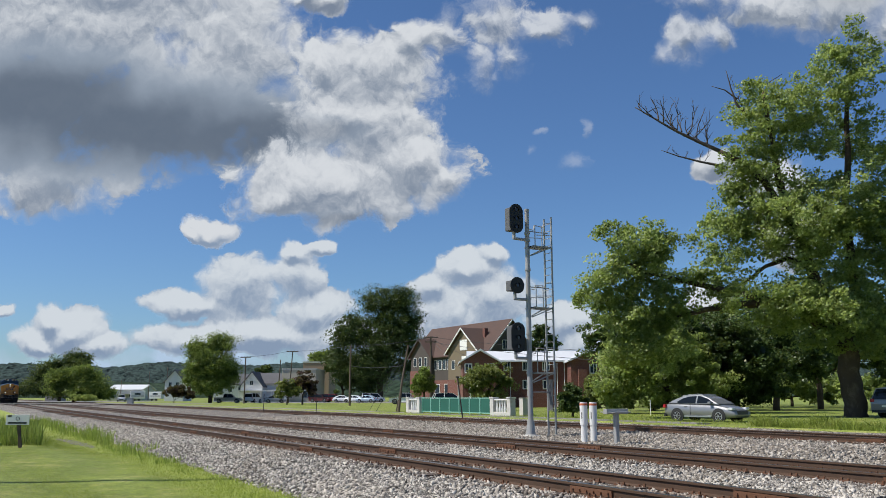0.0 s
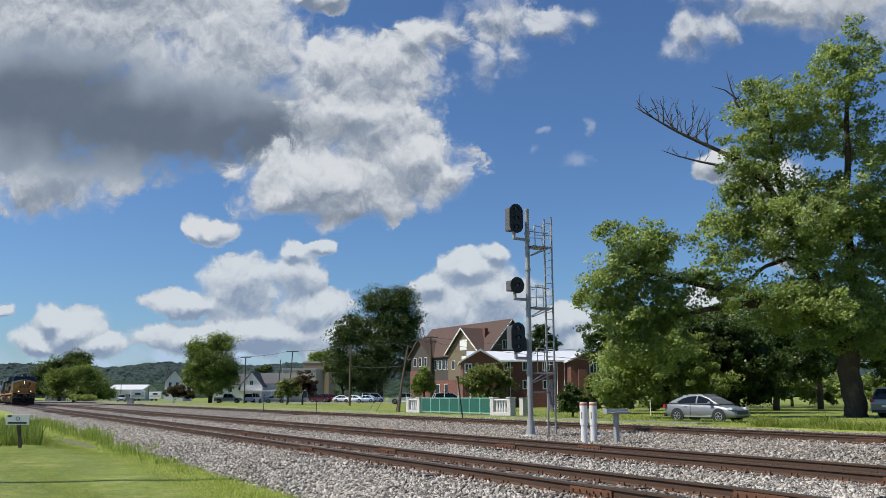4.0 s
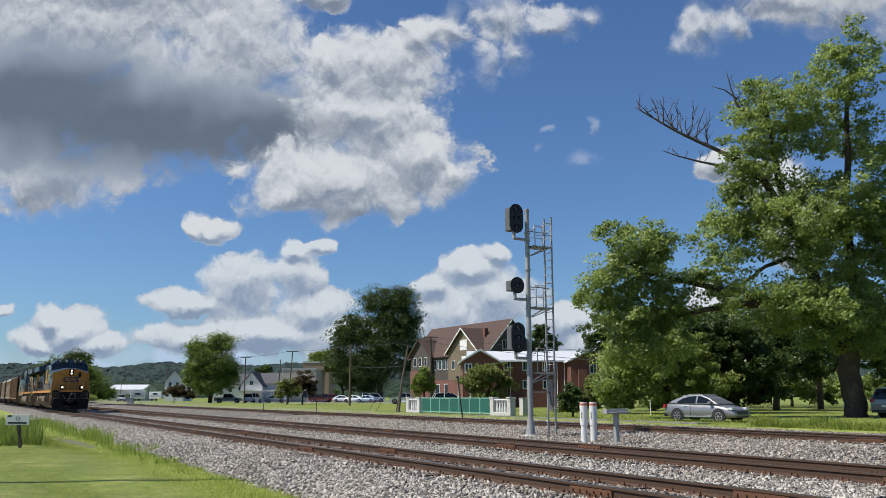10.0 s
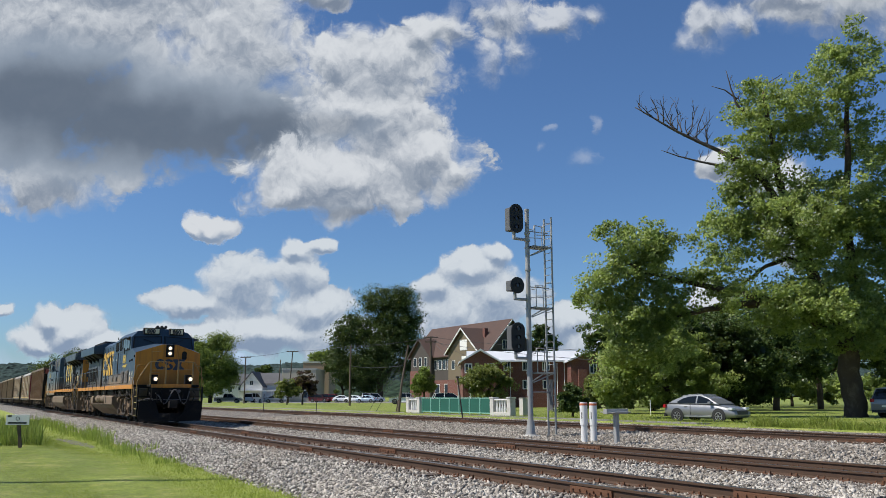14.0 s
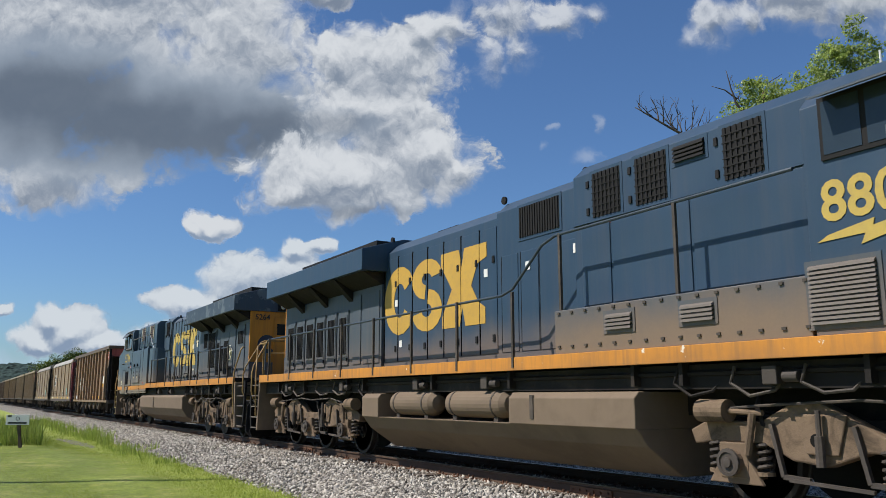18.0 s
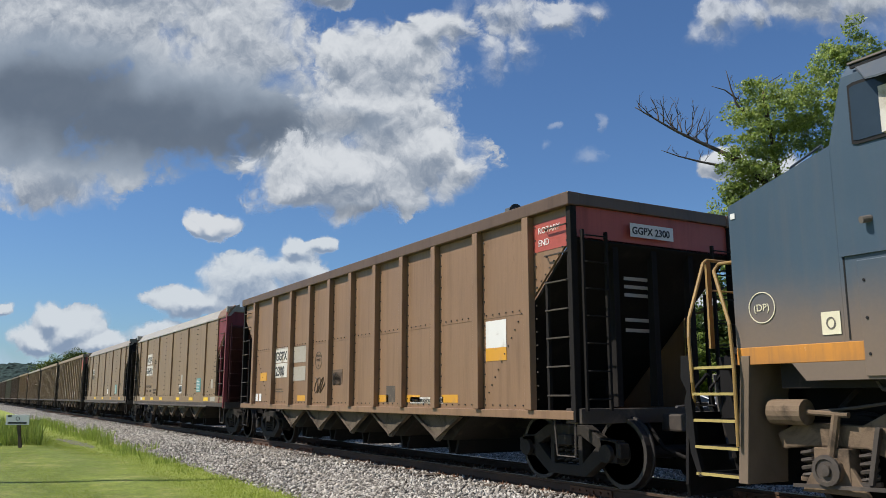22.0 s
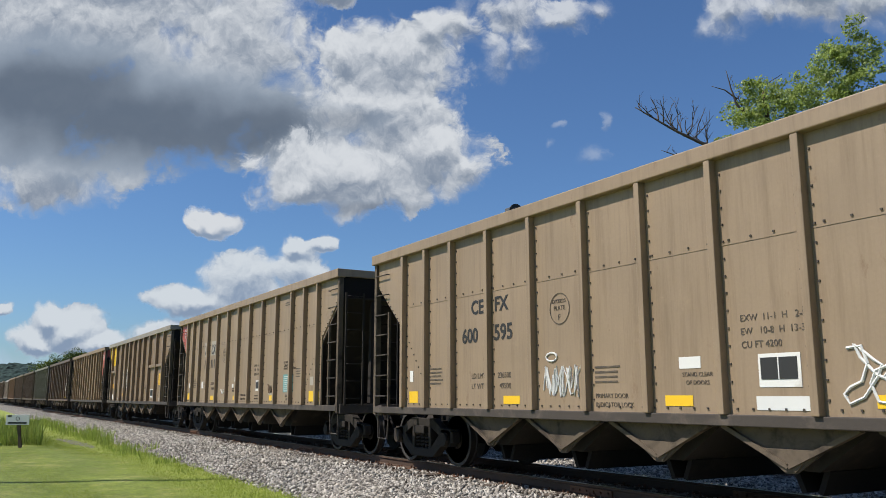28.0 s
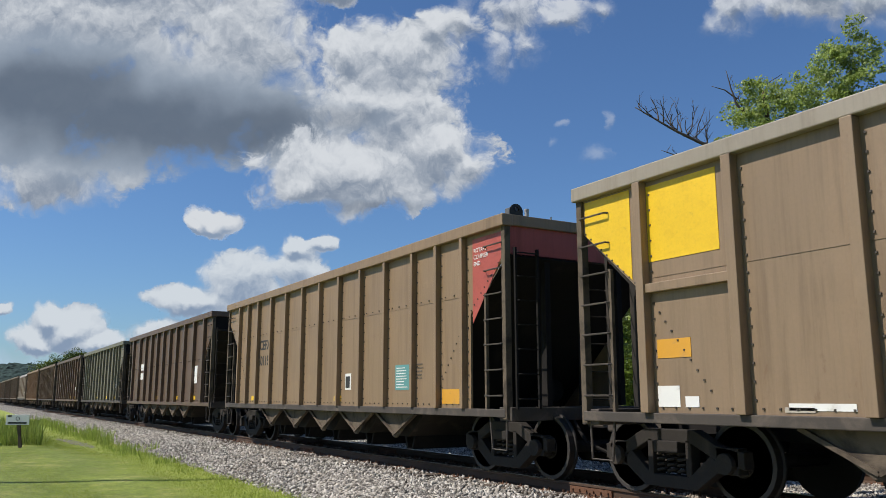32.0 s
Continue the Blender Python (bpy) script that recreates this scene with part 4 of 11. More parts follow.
def leading_cab(L, body, number):
    """Yellow nose, short hood and cab of the leading engine."""
    nose = M().add([(0.0, -1.52, 1.81), (0.28, 0, 1.81), (0.0, 1.52, 1.81), (0.0, -1.52, 3.33), (0.28, -0.34, 3.72), (0.28, 0.34, 3.72), (0.0, 1.52, 3.33), (0.28, -0.34, 1.81), (0.28, 0.34, 1.81),
                    (-0.03, -1.52, 1.81), (-0.03, 1.52, 1.81), (-0.03, 1.52, 3.33), (-0.03, 0.34, 3.72), (-0.03, -0.34, 3.72), (-0.03, -1.52, 3.33)],
                   [(0, 7, 4, 3), (7, 8, 5, 4), (8, 2, 6, 5), (3, 4, 13, 14), (4, 5, 12, 13), (5, 6, 11, 12), (0, 3, 14, 9), (2, 10, 11, 6), (9, 14, 13, 12, 11, 10)])
    part("nose_front", nose, NOSE, L, "weathered dark-yellow nose")
    side = M().add([(-0.03, -1.52, 1.81), (-0.03, -1.52, 3.33), (-1.28, -1.52, 3.56), (-1.28, -1.52, 1.81), (-0.03, 1.52, 1.81), (-0.03, 1.52, 3.33), (-1.28, 1.52, 3.56), (-1.28, 1.52, 1.81), (-0.03, -0.34, 3.72), (-0.03, 0.34, 3.72), (-1.28, -0.4, 3.84), (-1.28, 0.4, 3.84)],
                   [(0, 1, 2, 3), (4, 7, 6, 5), (1, 8, 10, 2), (8, 9, 11, 10), (9, 5, 6, 11), (3, 2, 10, 11, 6, 7)])
    part("nose_hood", side, body, L, "dark blue short hood", bevel=0.012)
    cab = M()
    sec = [(-1.52, 1.81), (-1.52, 3.56), (-1.52, 4.12), (-1.22, 4.44), (-0.5, 4.60), (0.5, 4.60), (1.22, 4.44), (1.52, 4.12), (1.52, 3.56), (1.52, 1.81)]
    front = [(-1.28 - max(0, z - 3.56) * 0.30, y, z) for y, z in sec]
    back = [(-3.58, y, z) for y, z in sec]
    n = len(sec)
    cab.add(front + back, [(i, (i + 1) % n, n + (i + 1) % n, n + i) for i in range(n)] + [tuple(range(1, n - 1))[::-1], (n - 1, n - 2, 1, 0), tuple(range(n, 2 * n))])
    cabo = part("cab", cab, body, L, "dark blue full-width cab", bevel=0.01)
    for s in (-1, 1):
        def pane_mesh(ya, yb, za, zb, zc, out):
            q = [(s * ya, za), (s * yb, za - 0.03), (s * (yb - 0.06), zb), (s * ya, zc)]
            fx = lambda z, o: -1.28 - (z - 3.56) * 0.30 + o
            return M().add([(fx(z, 0.0), y, z) for y, z in q] + [(fx(z, out), y, z) for y, z in q], [(4, 5, 6, 7), (0, 3, 2, 1), (0, 1, 5, 4), (1, 2, 6, 5), (2, 3, 7, 6), (3, 0, 4, 7)])
        gasket = part("windshield_frame", pane_mesh(0.06, 1.46, 3.58, 4.17, 4.23, 0.02), GRILLE, cabo, "black windshield surround")
        part("windshield", pane_mesh(0.11, 1.40, 3.63, 4.12, 4.18, 0.035), GLASS, gasket, "dark sloping windshield pane")
        wp = M().bar((-1.25, s * 0.2, 3.78), (-1.36, s * 0.95, 4.05), 0.02, 0.02)
        part("wiper", wp, GRILLE, cabo)
        y = 1.523
        fr = M().box(-3.36, -1.62, min(s * (y - 0.01), s * (y + 0.02)), max(s * (y - 0.01), s * (y + 0.02)), 3.52, 4.16)
        w = part("side_window", fr, GRILLE, cabo, "black cab side window frame")
        for a, b in ((-3.32, -2.92), (-2.86, -2.30), (-2.24, -1.66)):
            part("pane", M().box(a, b, min(s * (y + 0.018), s * (y + 0.026)), max(s * (y + 0.018), s * (y + 0.026)), 3.57, 4.11), GLASS, w, "dark cab window pane")
        vis = M().add([(-3.3, s * 1.53, 4.18), (-1.6, s * 1.53, 4.18), (-1.6, s * 1.80, 4.08), (-3.3, s * 1.80, 4.08), (-3.3, s * 1.53, 4.20), (-1.6, s * 1.53, 4.20), (-1.6, s * 1.80, 4.10), (-3.3, s * 1.80, 4.10)], [(0, 1, 2, 3), (4, 7, 6, 5), (0, 3, 7, 4), (1, 5, 6, 2), (2, 6, 7, 3), (0, 4, 5, 1)])
        part("sun_visor", vis, GREY_BLUE, cabo, "tilted window awning")
        part("mirror", M().box(-2.62, -2.5, min(s * 1.6, s * 1.66), max(s * 1.6, s * 1.66), 3.36, 3.66), GREY_BLUE, cabo)
        for a, b in ((-3.60, -2.90), (-2.45, -1.62)):
            louvre("equipment_grille", L, a, b, 1.92, 2.50, 1.52, s, 13, SLAT, GREY_BLUE)
        put("notice", slab(-0.07, 0.07, -0.09, 0.09), PATCH_WHITE, L, on_side(s, -1.20, 2.36, 1.526), "small faded notice")
        put("notice", slab(-0.11, 0.11, -0.10, 0.10), BUFF, L, on_side(s, -1.14, 2.10, 1.526), "faded buff patch")
        ring = M()
        arc(ring, (0, 0), (0.17, 0.17), (0.155, 0.155), 0, 360, 20)
        put("round_stencil", ring, CREAM_PAINT, L, on_side(s, -0.62, 2.3, 1.526), "faint round stencil")
        letters("road_number", number, 0.56, MARK, L, on_side(s, -3.42 if s < 0 else -2.37, 2.92, 1.526), "yellow painted number", 0.012)
        bolt = M().prism([(0, 0), (0.50, 0.02), (0.45, -0.08), (0.84, 0.01), (0.82, -0.06), (1.42, 0.12), (0.92, 0.09), (0.96, 0.15), (0.58, 0.08), (0.60, 0.15), (0.12, 0.06)], "z", 0, 0.004)
        put("lightning_stripe", bolt, MARK, L, on_side(s, -3.48 if s < 0 else -2.06, 2.72, 1.526), "faded yellow lightning stripe")
        for x, z in ((-0.9, 3.05), (-0.72, 3.05), (-1.35, 3.02), (-0.2, 3.2)):
            part("vent_scoop", M().prism([(x - 0.05, z), (x + 0.05, z), (x + 0.04, z - 0.1), (x - 0.04, z - 0.1)], "y", min(s * 1.51, s * 1.56), max(s * 1.51, s * 1.56)), GRILLE, L)
    # nose fittings
    part("headlight_box", M().box(0.27, 0.30, -0.17, 0.17, 3.14, 3.70).box(0.27, 0.34, -0.19, -0.165, 3.12, 3.72).box(0.27, 0.34, 0.165, 0.19, 3.12, 3.72).box(0.27, 0.34, -0.19, 0.19, 3.70, 3.725).box(0.27, 0.34, -0.19, 0.19, 3.115, 3.14), GRILLE, L, "dark headlight recess", bevel=0.006)
    for z in (3.29, 3.54):
        hl = part("headlight", M().lathe([(0.0, 0.115), (0.05, 0.12), (0.055, 0.085), (0.03, 0.08)], (0.295, 0, z), "x", 20), SLAT, L, "round headlight rim")
        part("lens", M().lathe([(0.0, 0.08), (0.02, 0.065), (0.03, 0.03)], (0.325, 0, z), "x", 16), LAMP, hl, "glowing headlight lens")
    door = part("nose_door", M().box(-0.015, 0.012, -0.30, 0.30, 1.86, 3.44), NOSE, L, "yellow nose door", bevel=0.01)
    door.matrix_basis = pose(0.195, 0.70, 0, 0, 0, 13.3)
    oval = [(0.125 * math.cos(2 * math.pi * i / 20), 3.20 + 0.115 * math.sin(2 * math.pi * i / 20) + (0.10 if i < 10 else -0.10)) for i in range(20)]
    pane = part("door_window", M().prism(oval, "x", 0.012, 0.03), GRILLE, door, "small rounded nose door window")
    for z in (2.1, 2.75):
        part("hinge", M().box(0.01, 0.035, 0.24, 0.30, z, z + 0.14), NOSE, door, "door hinge")
    emblem(L, on_front(0.284, -0.66, 2.50), 1.35, 0.52, NAVY_MARK)
    for yy, zz in ((-0.62, 3.36), (-0.62, 2.38), (-1.28, 2.72)):
        fx = 0.28 if yy > -0.34 else 0.28 * (1.52 + yy) / 1.18
        part("nose_grab_iron", M().tube([(fx, yy - 0.2, zz), (fx + 0.09, yy - 0.2, zz), (fx + 0.12, yy + 0.2, zz), (fx + 0.05, yy + 0.2, zz)], 0.014, 6), YELLOW_RAIL, L, "yellow grab iron")
    part("nose_hatch", M().add([(0.03, -1.42, 1.92), (0.135, -0.98, 1.92), (0.135, -0.98, 2.3), (0.03, -1.42, 2.3), (0.045, -1.42, 1.92), (0.15, -0.98, 1.92), (0.15, -0.98, 2.3), (0.045, -1.42, 2.3)], [(4, 5, 6, 7), (0, 3, 2, 1), (0, 1, 5, 4), (1, 2, 6, 5), (2, 3, 7, 6), (3, 0, 4, 7)]), NOSE, L, "flush nose hatch cover")
    for s in (-1, 1):
        ya, yb = (-0.90, -0.22) if s < 0 else (0.34, 0.94)
        nb = part("number_board", M().box(-1.66, -1.38, ya - 0.05, yb + 0.05, 4.30, 4.62), GRILLE, L, "boxed number board with a black frame", bevel=0.02)
        part("board_face", M().box(-1.381, -1.372, ya, yb, 4.345, 4.575), CREAM_PAINT, nb, "cream number panel")
        letters("board_number", number, 0.27, BLACK_MARK, nb, on_front(-1.368, ya + 0.09, 4.365), "black number", 0.014)
        dl = part("ditch_light", M().box(0.72, 0.98, s * 0.80 - 0.17, s * 0.80 + 0.17, 1.82, 2.26), PLOUGH, L, "boxed ditch light", bevel=0.02)
        part("rim", M().lathe([(0.0, 0.12), (0.09, 0.125), (0.10, 0.105), (0.08, 0.09)], (0.97, s * 0.80 + 0.06, 2.06), "x", 18), SLAT, dl, "chromed lamp rim")
        part("lens", M().lathe([(0.0, 0.09), (0.03, 0.08), (0.04, 0.03)], (1.035, s * 0.80 + 0.06, 2.06), "x", 16), LAMP, dl, "glowing ditch light")
    part("front_beam", M().box(1.0, 1.04, -0.92, 0.92, 1.66, 1.82), SILL, L, "yellow front platform edge", bevel=0.008)
    letters("stencil", "DP", 0.13, CREAM_PAINT, L, on_side(-1, -0.71, 2.255, 1.528), "faint stencilled letters")


def flank(m, s, x0, x1, z0, z1, y0, y1):
    """A box on the side s of a car, from y0 to y1 out from its middle line."""
    return m.box(min(x0, x1), max(x0, x1), min(s * y0, s * y1), max(s * y0, s * y1), z0, z1)


def full_width_cab(L, body, number):
    """Sloping nose, flush cab and full-width cabinet of the second engine."""
    nose = M().prism([(0.42, 1.745), (0.42, 3.30), (-0.85, 3.66), (-0.85, 1.745)], "y", -1.52, 1.52)
    part("nose_hood", nose, body, L, "faded blue sloping nose")
    part("nose_front", M().box(0.42, 0.432, -1.48, 1.48, 1.80, 3.26), NOSE, L, "weathered dark-yellow nose")
    part("headlight_box", M().box(0.43, 0.50, -0.19, 0.19, 2.70, 3.24), GRILLE, L, "dark headlight recess", bevel=0.006)
    sec = [(-1.52, 1.745), (-1.52, 3.66), (-1.52, 4.30), (-1.44, 4.42), (-0.6, 4.60), (0.6, 4.60), (1.44, 4.42), (1.52, 4.30), (1.52, 3.66), (1.52, 1.745)]
    n = len(sec)
    cab = M().add([(-0.852 - max(0, z - 3.66) * 0.28, y, z) for y, z in sec] + [(-3.27, y, z) for y, z in sec], [(i, (i + 1) % n, n + (i + 1) % n, n + i) for i in range(n)] + [tuple(range(1, n - 1))[::-1], (n - 1, n - 2, 1, 0), tuple(range(n, 2 * n))])
    cabo = part("cab", cab, body, L, "faded blue full-width cab")
    part("roof_edge", M().box(-3.26, -1.08, 1.40, 1.47, 4.425, 4.445).box(-3.26, -1.08, -1.47, -1.40, 4.425, 4.445), SLAT, cabo, "pale worn roof edge")
    part("windshield", M().add([(-0.845 - (z - 3.66) * 0.28, y, z) for y, z in ((-1.4, 3.72), (1.4, 3.72), (1.4, 4.24), (-1.4, 4.24))] + [(-0.875 - (z - 3.66) * 0.28, y, z) for y, z in ((-1.4, 3.72), (1.4, 3.72), (1.4, 4.24), (-1.4, 4.24))], [(0, 1, 2, 3), (7, 6, 5, 4), (0, 4, 5, 1), (1, 5, 6, 2), (2, 6, 7, 3), (3, 7, 4, 0)]), GLASS, cabo, "dark sloping windshield pane")
    part("nose_ladder_rail", M().tube([(-0.22, 1.3, 3.50), (-0.25, 1.3, 3.62), (-0.62, 1.3, 3.76), (-0.66, 1.3, 3.66)], 0.014, 6), RAILING, L, "bent black grab iron")
    for s in (-1, 1):
        # rounded quarter light
        ring = [(-1.30 + 0.20 * math.cos(a) * (1 if abs(math.cos(a)) < 0.7 else 1.06), 3.90 + 0.30 * math.sin(a)) for a in (2 * math.pi * i / 24 for i in range(24))]
        squash = lambda p, k: [(-1.31 + (1 if q[0] > -1.31 else -1) * min(abs(q[0] + 1.31) * 1.35, 0.20) * k, 3.90 + (1 if q[1] > 3.90 else -1) * min(abs(q[1] - 3.90) * 1.3, 0.29) * k) for q in p]
        qf = part("quarter_light", M().prism(squash(ring, 1.06), "y", min(s * 1.515, s * 1.535), max(s * 1.515, s * 1.535)), GRILLE, cabo, "rounded front cab window in a black gasket")
        part("pane", M().prism(squash(ring, 0.94), "y", min(s * 1.535, s * 1.541), max(s * 1.535, s * 1.541)), GLASS, qf, "dark rounded pane")
        # white paint stands in for the sky reflected in the deflector glass
        part("wind_deflector", flank(M(), s, -1.52, -1.44, 3.62, 4.06, 1.545, 1.60), PATCH_WHITE, cabo, "upright wind deflector with its sky reflection painted white")
        # sliding window
        w = part("side_window", flank(flank(flank(flank(flank(M(), s, -3.03, -1.55, 3.535, 3.585, 1.515, 1.56), s, -3.03, -1.55, 4.245, 4.285, 1.515, 1.545), s, -3.03, -2.985, 3.585, 4.245, 1.515, 1.545), s, -1.61, -1.55, 3.585, 4.245, 1.515, 1.55), s, -2.265, -2.215, 3.585, 4.245, 1.515, 1.55), SLAT, cabo, "grey metal sliding window frame")
        part("pane", flank(M(), s, -2.215, -1.61, 3.585, 4.245, 1.512, 1.528), GLASS, w, "dark cab window pane")
        part("pane", flank(M(), s, -2.985, -2.265, 3.585, 4.245, 1.512, 1.532), GLASS, w, "dark cab window pane")
        part("window_track", flank(M(), s, -3.05, -1.50, 3.50, 3.535, 1.515, 1.57), GRILLE, w, "black window sill track")
        aw = [(-2.76, 1.53, 4.335), (-1.20, 1.53, 4.335), (-1.40, 1.72, 4.12), (-1.52, 1.74, 4.10), (-2.40, 1.74, 4.10), (-2.52, 1.72, 4.12)]
        n = len(aw)
        m = M().add([(x, s * y, z) for x, y, z in aw] + [(x, s * y, z + 0.02) for x, y, z in aw], [tuple(range(n)), tuple(range(2 * n - 1, n - 1, -1))] + [(i, (i + 1) % n, n + (i + 1) % n, n + i) for i in range(n)])
        part("sun_visor", m, GREY_BLUE, cabo, "tilted pale window awning")
        part("drip_strip", flank(M(), s, -3.15, -1.15, 4.345, 4.37, 1.515, 1.54), GRILLE, cabo, "thin dark drip strip")
        # lower cab side
        part("panel_seam", flank(M(), s, -3.20, -0.88, 2.545, 2.57, 1.515, 1.545), body, cabo, "raised panel seam")
        for x in (-0.90, -3.245):
            part("panel_seam", flank(M(), s, x - 0.008, x + 0.008, 1.76, 2.54, 1.515, 1.525), GRILLE, cabo, "upright panel joint")
        dr = part("side_door", flank(M(), s, -1.75, -1.04, 1.42, 2.49, 1.53, 1.545), body, cabo, "flush lower access door", bevel=0.006)
        for z in (1.62, 1.95, 2.30):
            part("door_bolt", M().cyl((-1.70, s * 1.54, z), (-1.70, s * 1.553, z), 0.014, 8), GRILLE, dr)
            part("door_bolt", M().cyl((-1.10, s * 1.54, z), (-1.10, s * 1.553, z), 0.014, 8), GRILLE, dr)
        louvre("side_grille", cabo, -2.42, -1.86, 1.88, 2.42, 1.52, s, 12, GRILLE, GRILLE, True)
        part("drip_ledge", flank(M(), s, -3.21, -1.77, 1.77, 1.795, 1.515, 1.56), SLAT, cabo, "pale drip ledge")
        pocket = part("step_pocket", flank(flank(M(), s, -2.66, -2.18, 1.57, 1.72, 1.53, 1.56), s, -2.66, -2.18, 1.36, 1.44, 1.53, 1.56), body, cabo, "dusty recessed step pocket", bevel=0.006)
        part("pocket_recess", flank(M(), s, -2.62, -2.22, 1.44, 1.57, 1.532, 1.537), GAP_SHADE, pocket, "dark recess")
        part("pocket_slots", flank(flank(M(), s, -2.34, -2.26, 1.63, 1.655, 1.558, 1.563), s, -2.58, -2.50, 1.63, 1.655, 1.558, 1.563), GAP_SHADE, pocket)
        put("small_flag", slab(-0.09, 0.09, -0.055, 0.055), PATCH_WHITE, cabo, on_side(s, -3.03, 2.67, 1.526), "small striped flag sticker")
        for i in range(4):
            put("flag_stripe", slab(-0.09, 0.09, -0.008, 0.008), RED_NOTICE, cabo, on_side(s, -3.03, 2.63 + 0.028 * i, 1.530))
        part("vent_scoop", M().prism([(-3.12, 2.78), (-2.99, 2.78), (-3.0, 2.88), (-3.11, 2.88)], "y", min(s * 1.51, s * 1.58), max(s * 1.51, s * 1.58)), GREY_BLUE, cabo, "small angled scoop", bevel=0.006)
        vent = part("slot_vent", flank(M(), s, -2.66, -2.32, 2.62, 2.70, 1.515, 1.527), GRILLE, cabo, "small black slotted vent")
        for i in range(6):
            part("slat", flank(M(), s, -2.65 + 0.055 * i, -2.635 + 0.055 * i, 2.63, 2.69, 1.527, 1.534), SLAT, vent)
        part("nozzle", M().cyl((-1.20, s * 1.50, 2.87), (-1.16, s * 1.60, 2.85), 0.035, 10), SLAT, cabo, "short pale nozzle")
        put("paint_smear", slab(-0.13, 0.13, -0.035, 0.035), TANK, cabo, on_side(s, -2.15, 2.83, 1.526), "brownish paint smear")
        for i, ch in enumerate(number):
            letters("road_number", ch, 0.56, MARK, L, on_side(s, -2.80 + 0.348 * i if s < 0 else -1.40 - 0.348 * i, 2.94, 1.526), "yellow painted digit", 0.008)
        m = M()
        arc(m, (0, 0), (0.165, 0.165), (0.155, 0.155), 0, 360, 22)
        put("round_stencil", m, CREAM_PAINT, L, on_side(s, 0.06, 2.15, 1.526), "round stencil")
        letters("stencil", "(DP)", 0.105, CREAM_PAINT, L, on_side(s, -0.05 if s < 0 else 0.165, 2.115, 1.526), "stencilled letters")
        put("notice", slab(-0.10, 0.10, -0.11, 0.11), CREAM_PAINT, L, on_side(s, -0.72, 1.93, 1.526), "cream square notice")
        m = M()
        arc(m, (0, 0), (0.05, 0.06), (0.036, 0.046), 0, 360, 14)
        put("notice_mark", m, SLAT, L, on_side(s, -0.72, 1.93, 1.531), "faint ring on the notice")
        put("notice", slab(-0.03, 0.03, -0.03, 0.03), WHITE_MARK, L, on_side(s, 0.36, 3.18, 1.526), "small white tab")
        # stripe and skirt below
        part("sill_stripe", flank(M(), s, -7.05, 0.42, 1.565, 1.745, 1.50, 1.526), SILL, L, "chipped orange sill stripe", bevel=0.006)
        part("cab_skirt", M().prism([(-0.25, 1.565), (-0.40, 1.39), (-7.05, 1.41), (-7.05, 1.565)], "y", min(s * 1.49, s * 1.524), max(s * 1.49, s * 1.524)), body, L, "dusty skirt under the cab")
        # full-width cabinet behind the cab
        box = part("cab_rear_box", flank(M(), s, -7.06, -3.32, 1.745, 3.39, 0.9, 1.52), body, L, "faded blue full-width cabinet", bevel=0.025)
        for x, za, zb in ((-5.50, 1.43, 3.37), (-6.10, 1.98, 3.36)):
            part("panel_seam", flank(M(), s, x - 0.008, x + 0.008, za, zb, 1.515, 1.528), GRILLE, box, "upright panel joint")
        part("panel_seam", flank(M(), s, -6.10, -5.56, 1.965, 1.985, 1.515, 1.532), SLAT, box, "pale ledge")
        part("panel_seam", flank(M(), s, -5.52, -3.40, 2.60, 2.63, 1.515, 1.55), body, box, "raised bead over the doors")
        for a, b in ((-4.48, -3.74), (-5.30, -4.55)):
            dr = part("access_door", flank(M(), s, a, b, 1.90, 2.555, 1.51, 1.54), body, box, "flat hinged access door", bevel=0.01)
            part("door_ledge", flank(M(), s, a - 0.03, b + 0.03, 1.875, 1.895, 1.53, 1.56), SLAT, dr, "pale door ledge")
            part("door_latch", M().cyl(((a + b) / 2, s * 1.535, 2.38), ((a + b) / 2, s * 1.56, 2.38), 0.045, 12), GRILLE, dr, "round black latch")
            part("door_latch", M().cyl(((a + b) / 2, s * 1.535, 2.22), ((a + b) / 2, s * 1.555, 2.22), 0.025, 10), GRILLE, dr, "small black latch")
            put("notice", slab(-0.075, 0.075, -0.028, 0.028), SMEAR_TAPE, dr, on_side(s, (a + b) / 2, 2.13, 1.542), "small worn label")
            part("lifting_hook", flank(M(), s, (a + b) / 2 - 0.03, (a + b) / 2 + 0.03, 2.63, 2.76, 1.52, 1.575), GRILLE, dr, "black lifting lug", bevel=0.01)
        put("notice", slab(-0.09, 0.09, -0.03, 0.03), RED_NOTICE, box, on_side(s, -6.30, 1.86, 1.524), "small red notice")
        bolts = M()
        for i in range(13):
            flank(bolts, s, -3.42 - i * 0.16, -3.395 - i * 0.16, 1.455, 1.48, 1.52, 1.534)
        for i in range(10):
            flank(bolts, s, -5.70 - i * 0.14, -5.675 - i * 0.14, 1.455, 1.48, 1.52, 1.534)
        for z in (1.6, 1.85, 2.1, 2.35):
            for x in (-3.42, -5.38, -5.46):
                flank(bolts, s, x, x + 0.025, z, z + 0.025, 1.52, 1.534)
        tagged(part("cabinet_bolts", bolts, GRILLE, L), kind="stuff")
        # upper hood: two framed louvred intakes, doors and latches
        yh = 1.30
        for a, b in ((-5.18, -4.48), (-7.08, -6.35)):
            fr = part("air_intake", flank(flank(M(), s, a - 0.05, a, 3.80, 4.43, yh - 0.02, yh + 0.03), s, b, b + 0.05, 3.80, 4.43, yh - 0.02, yh + 0.03), CREAM_PAINT, L, "louvred intake between pale uprights")
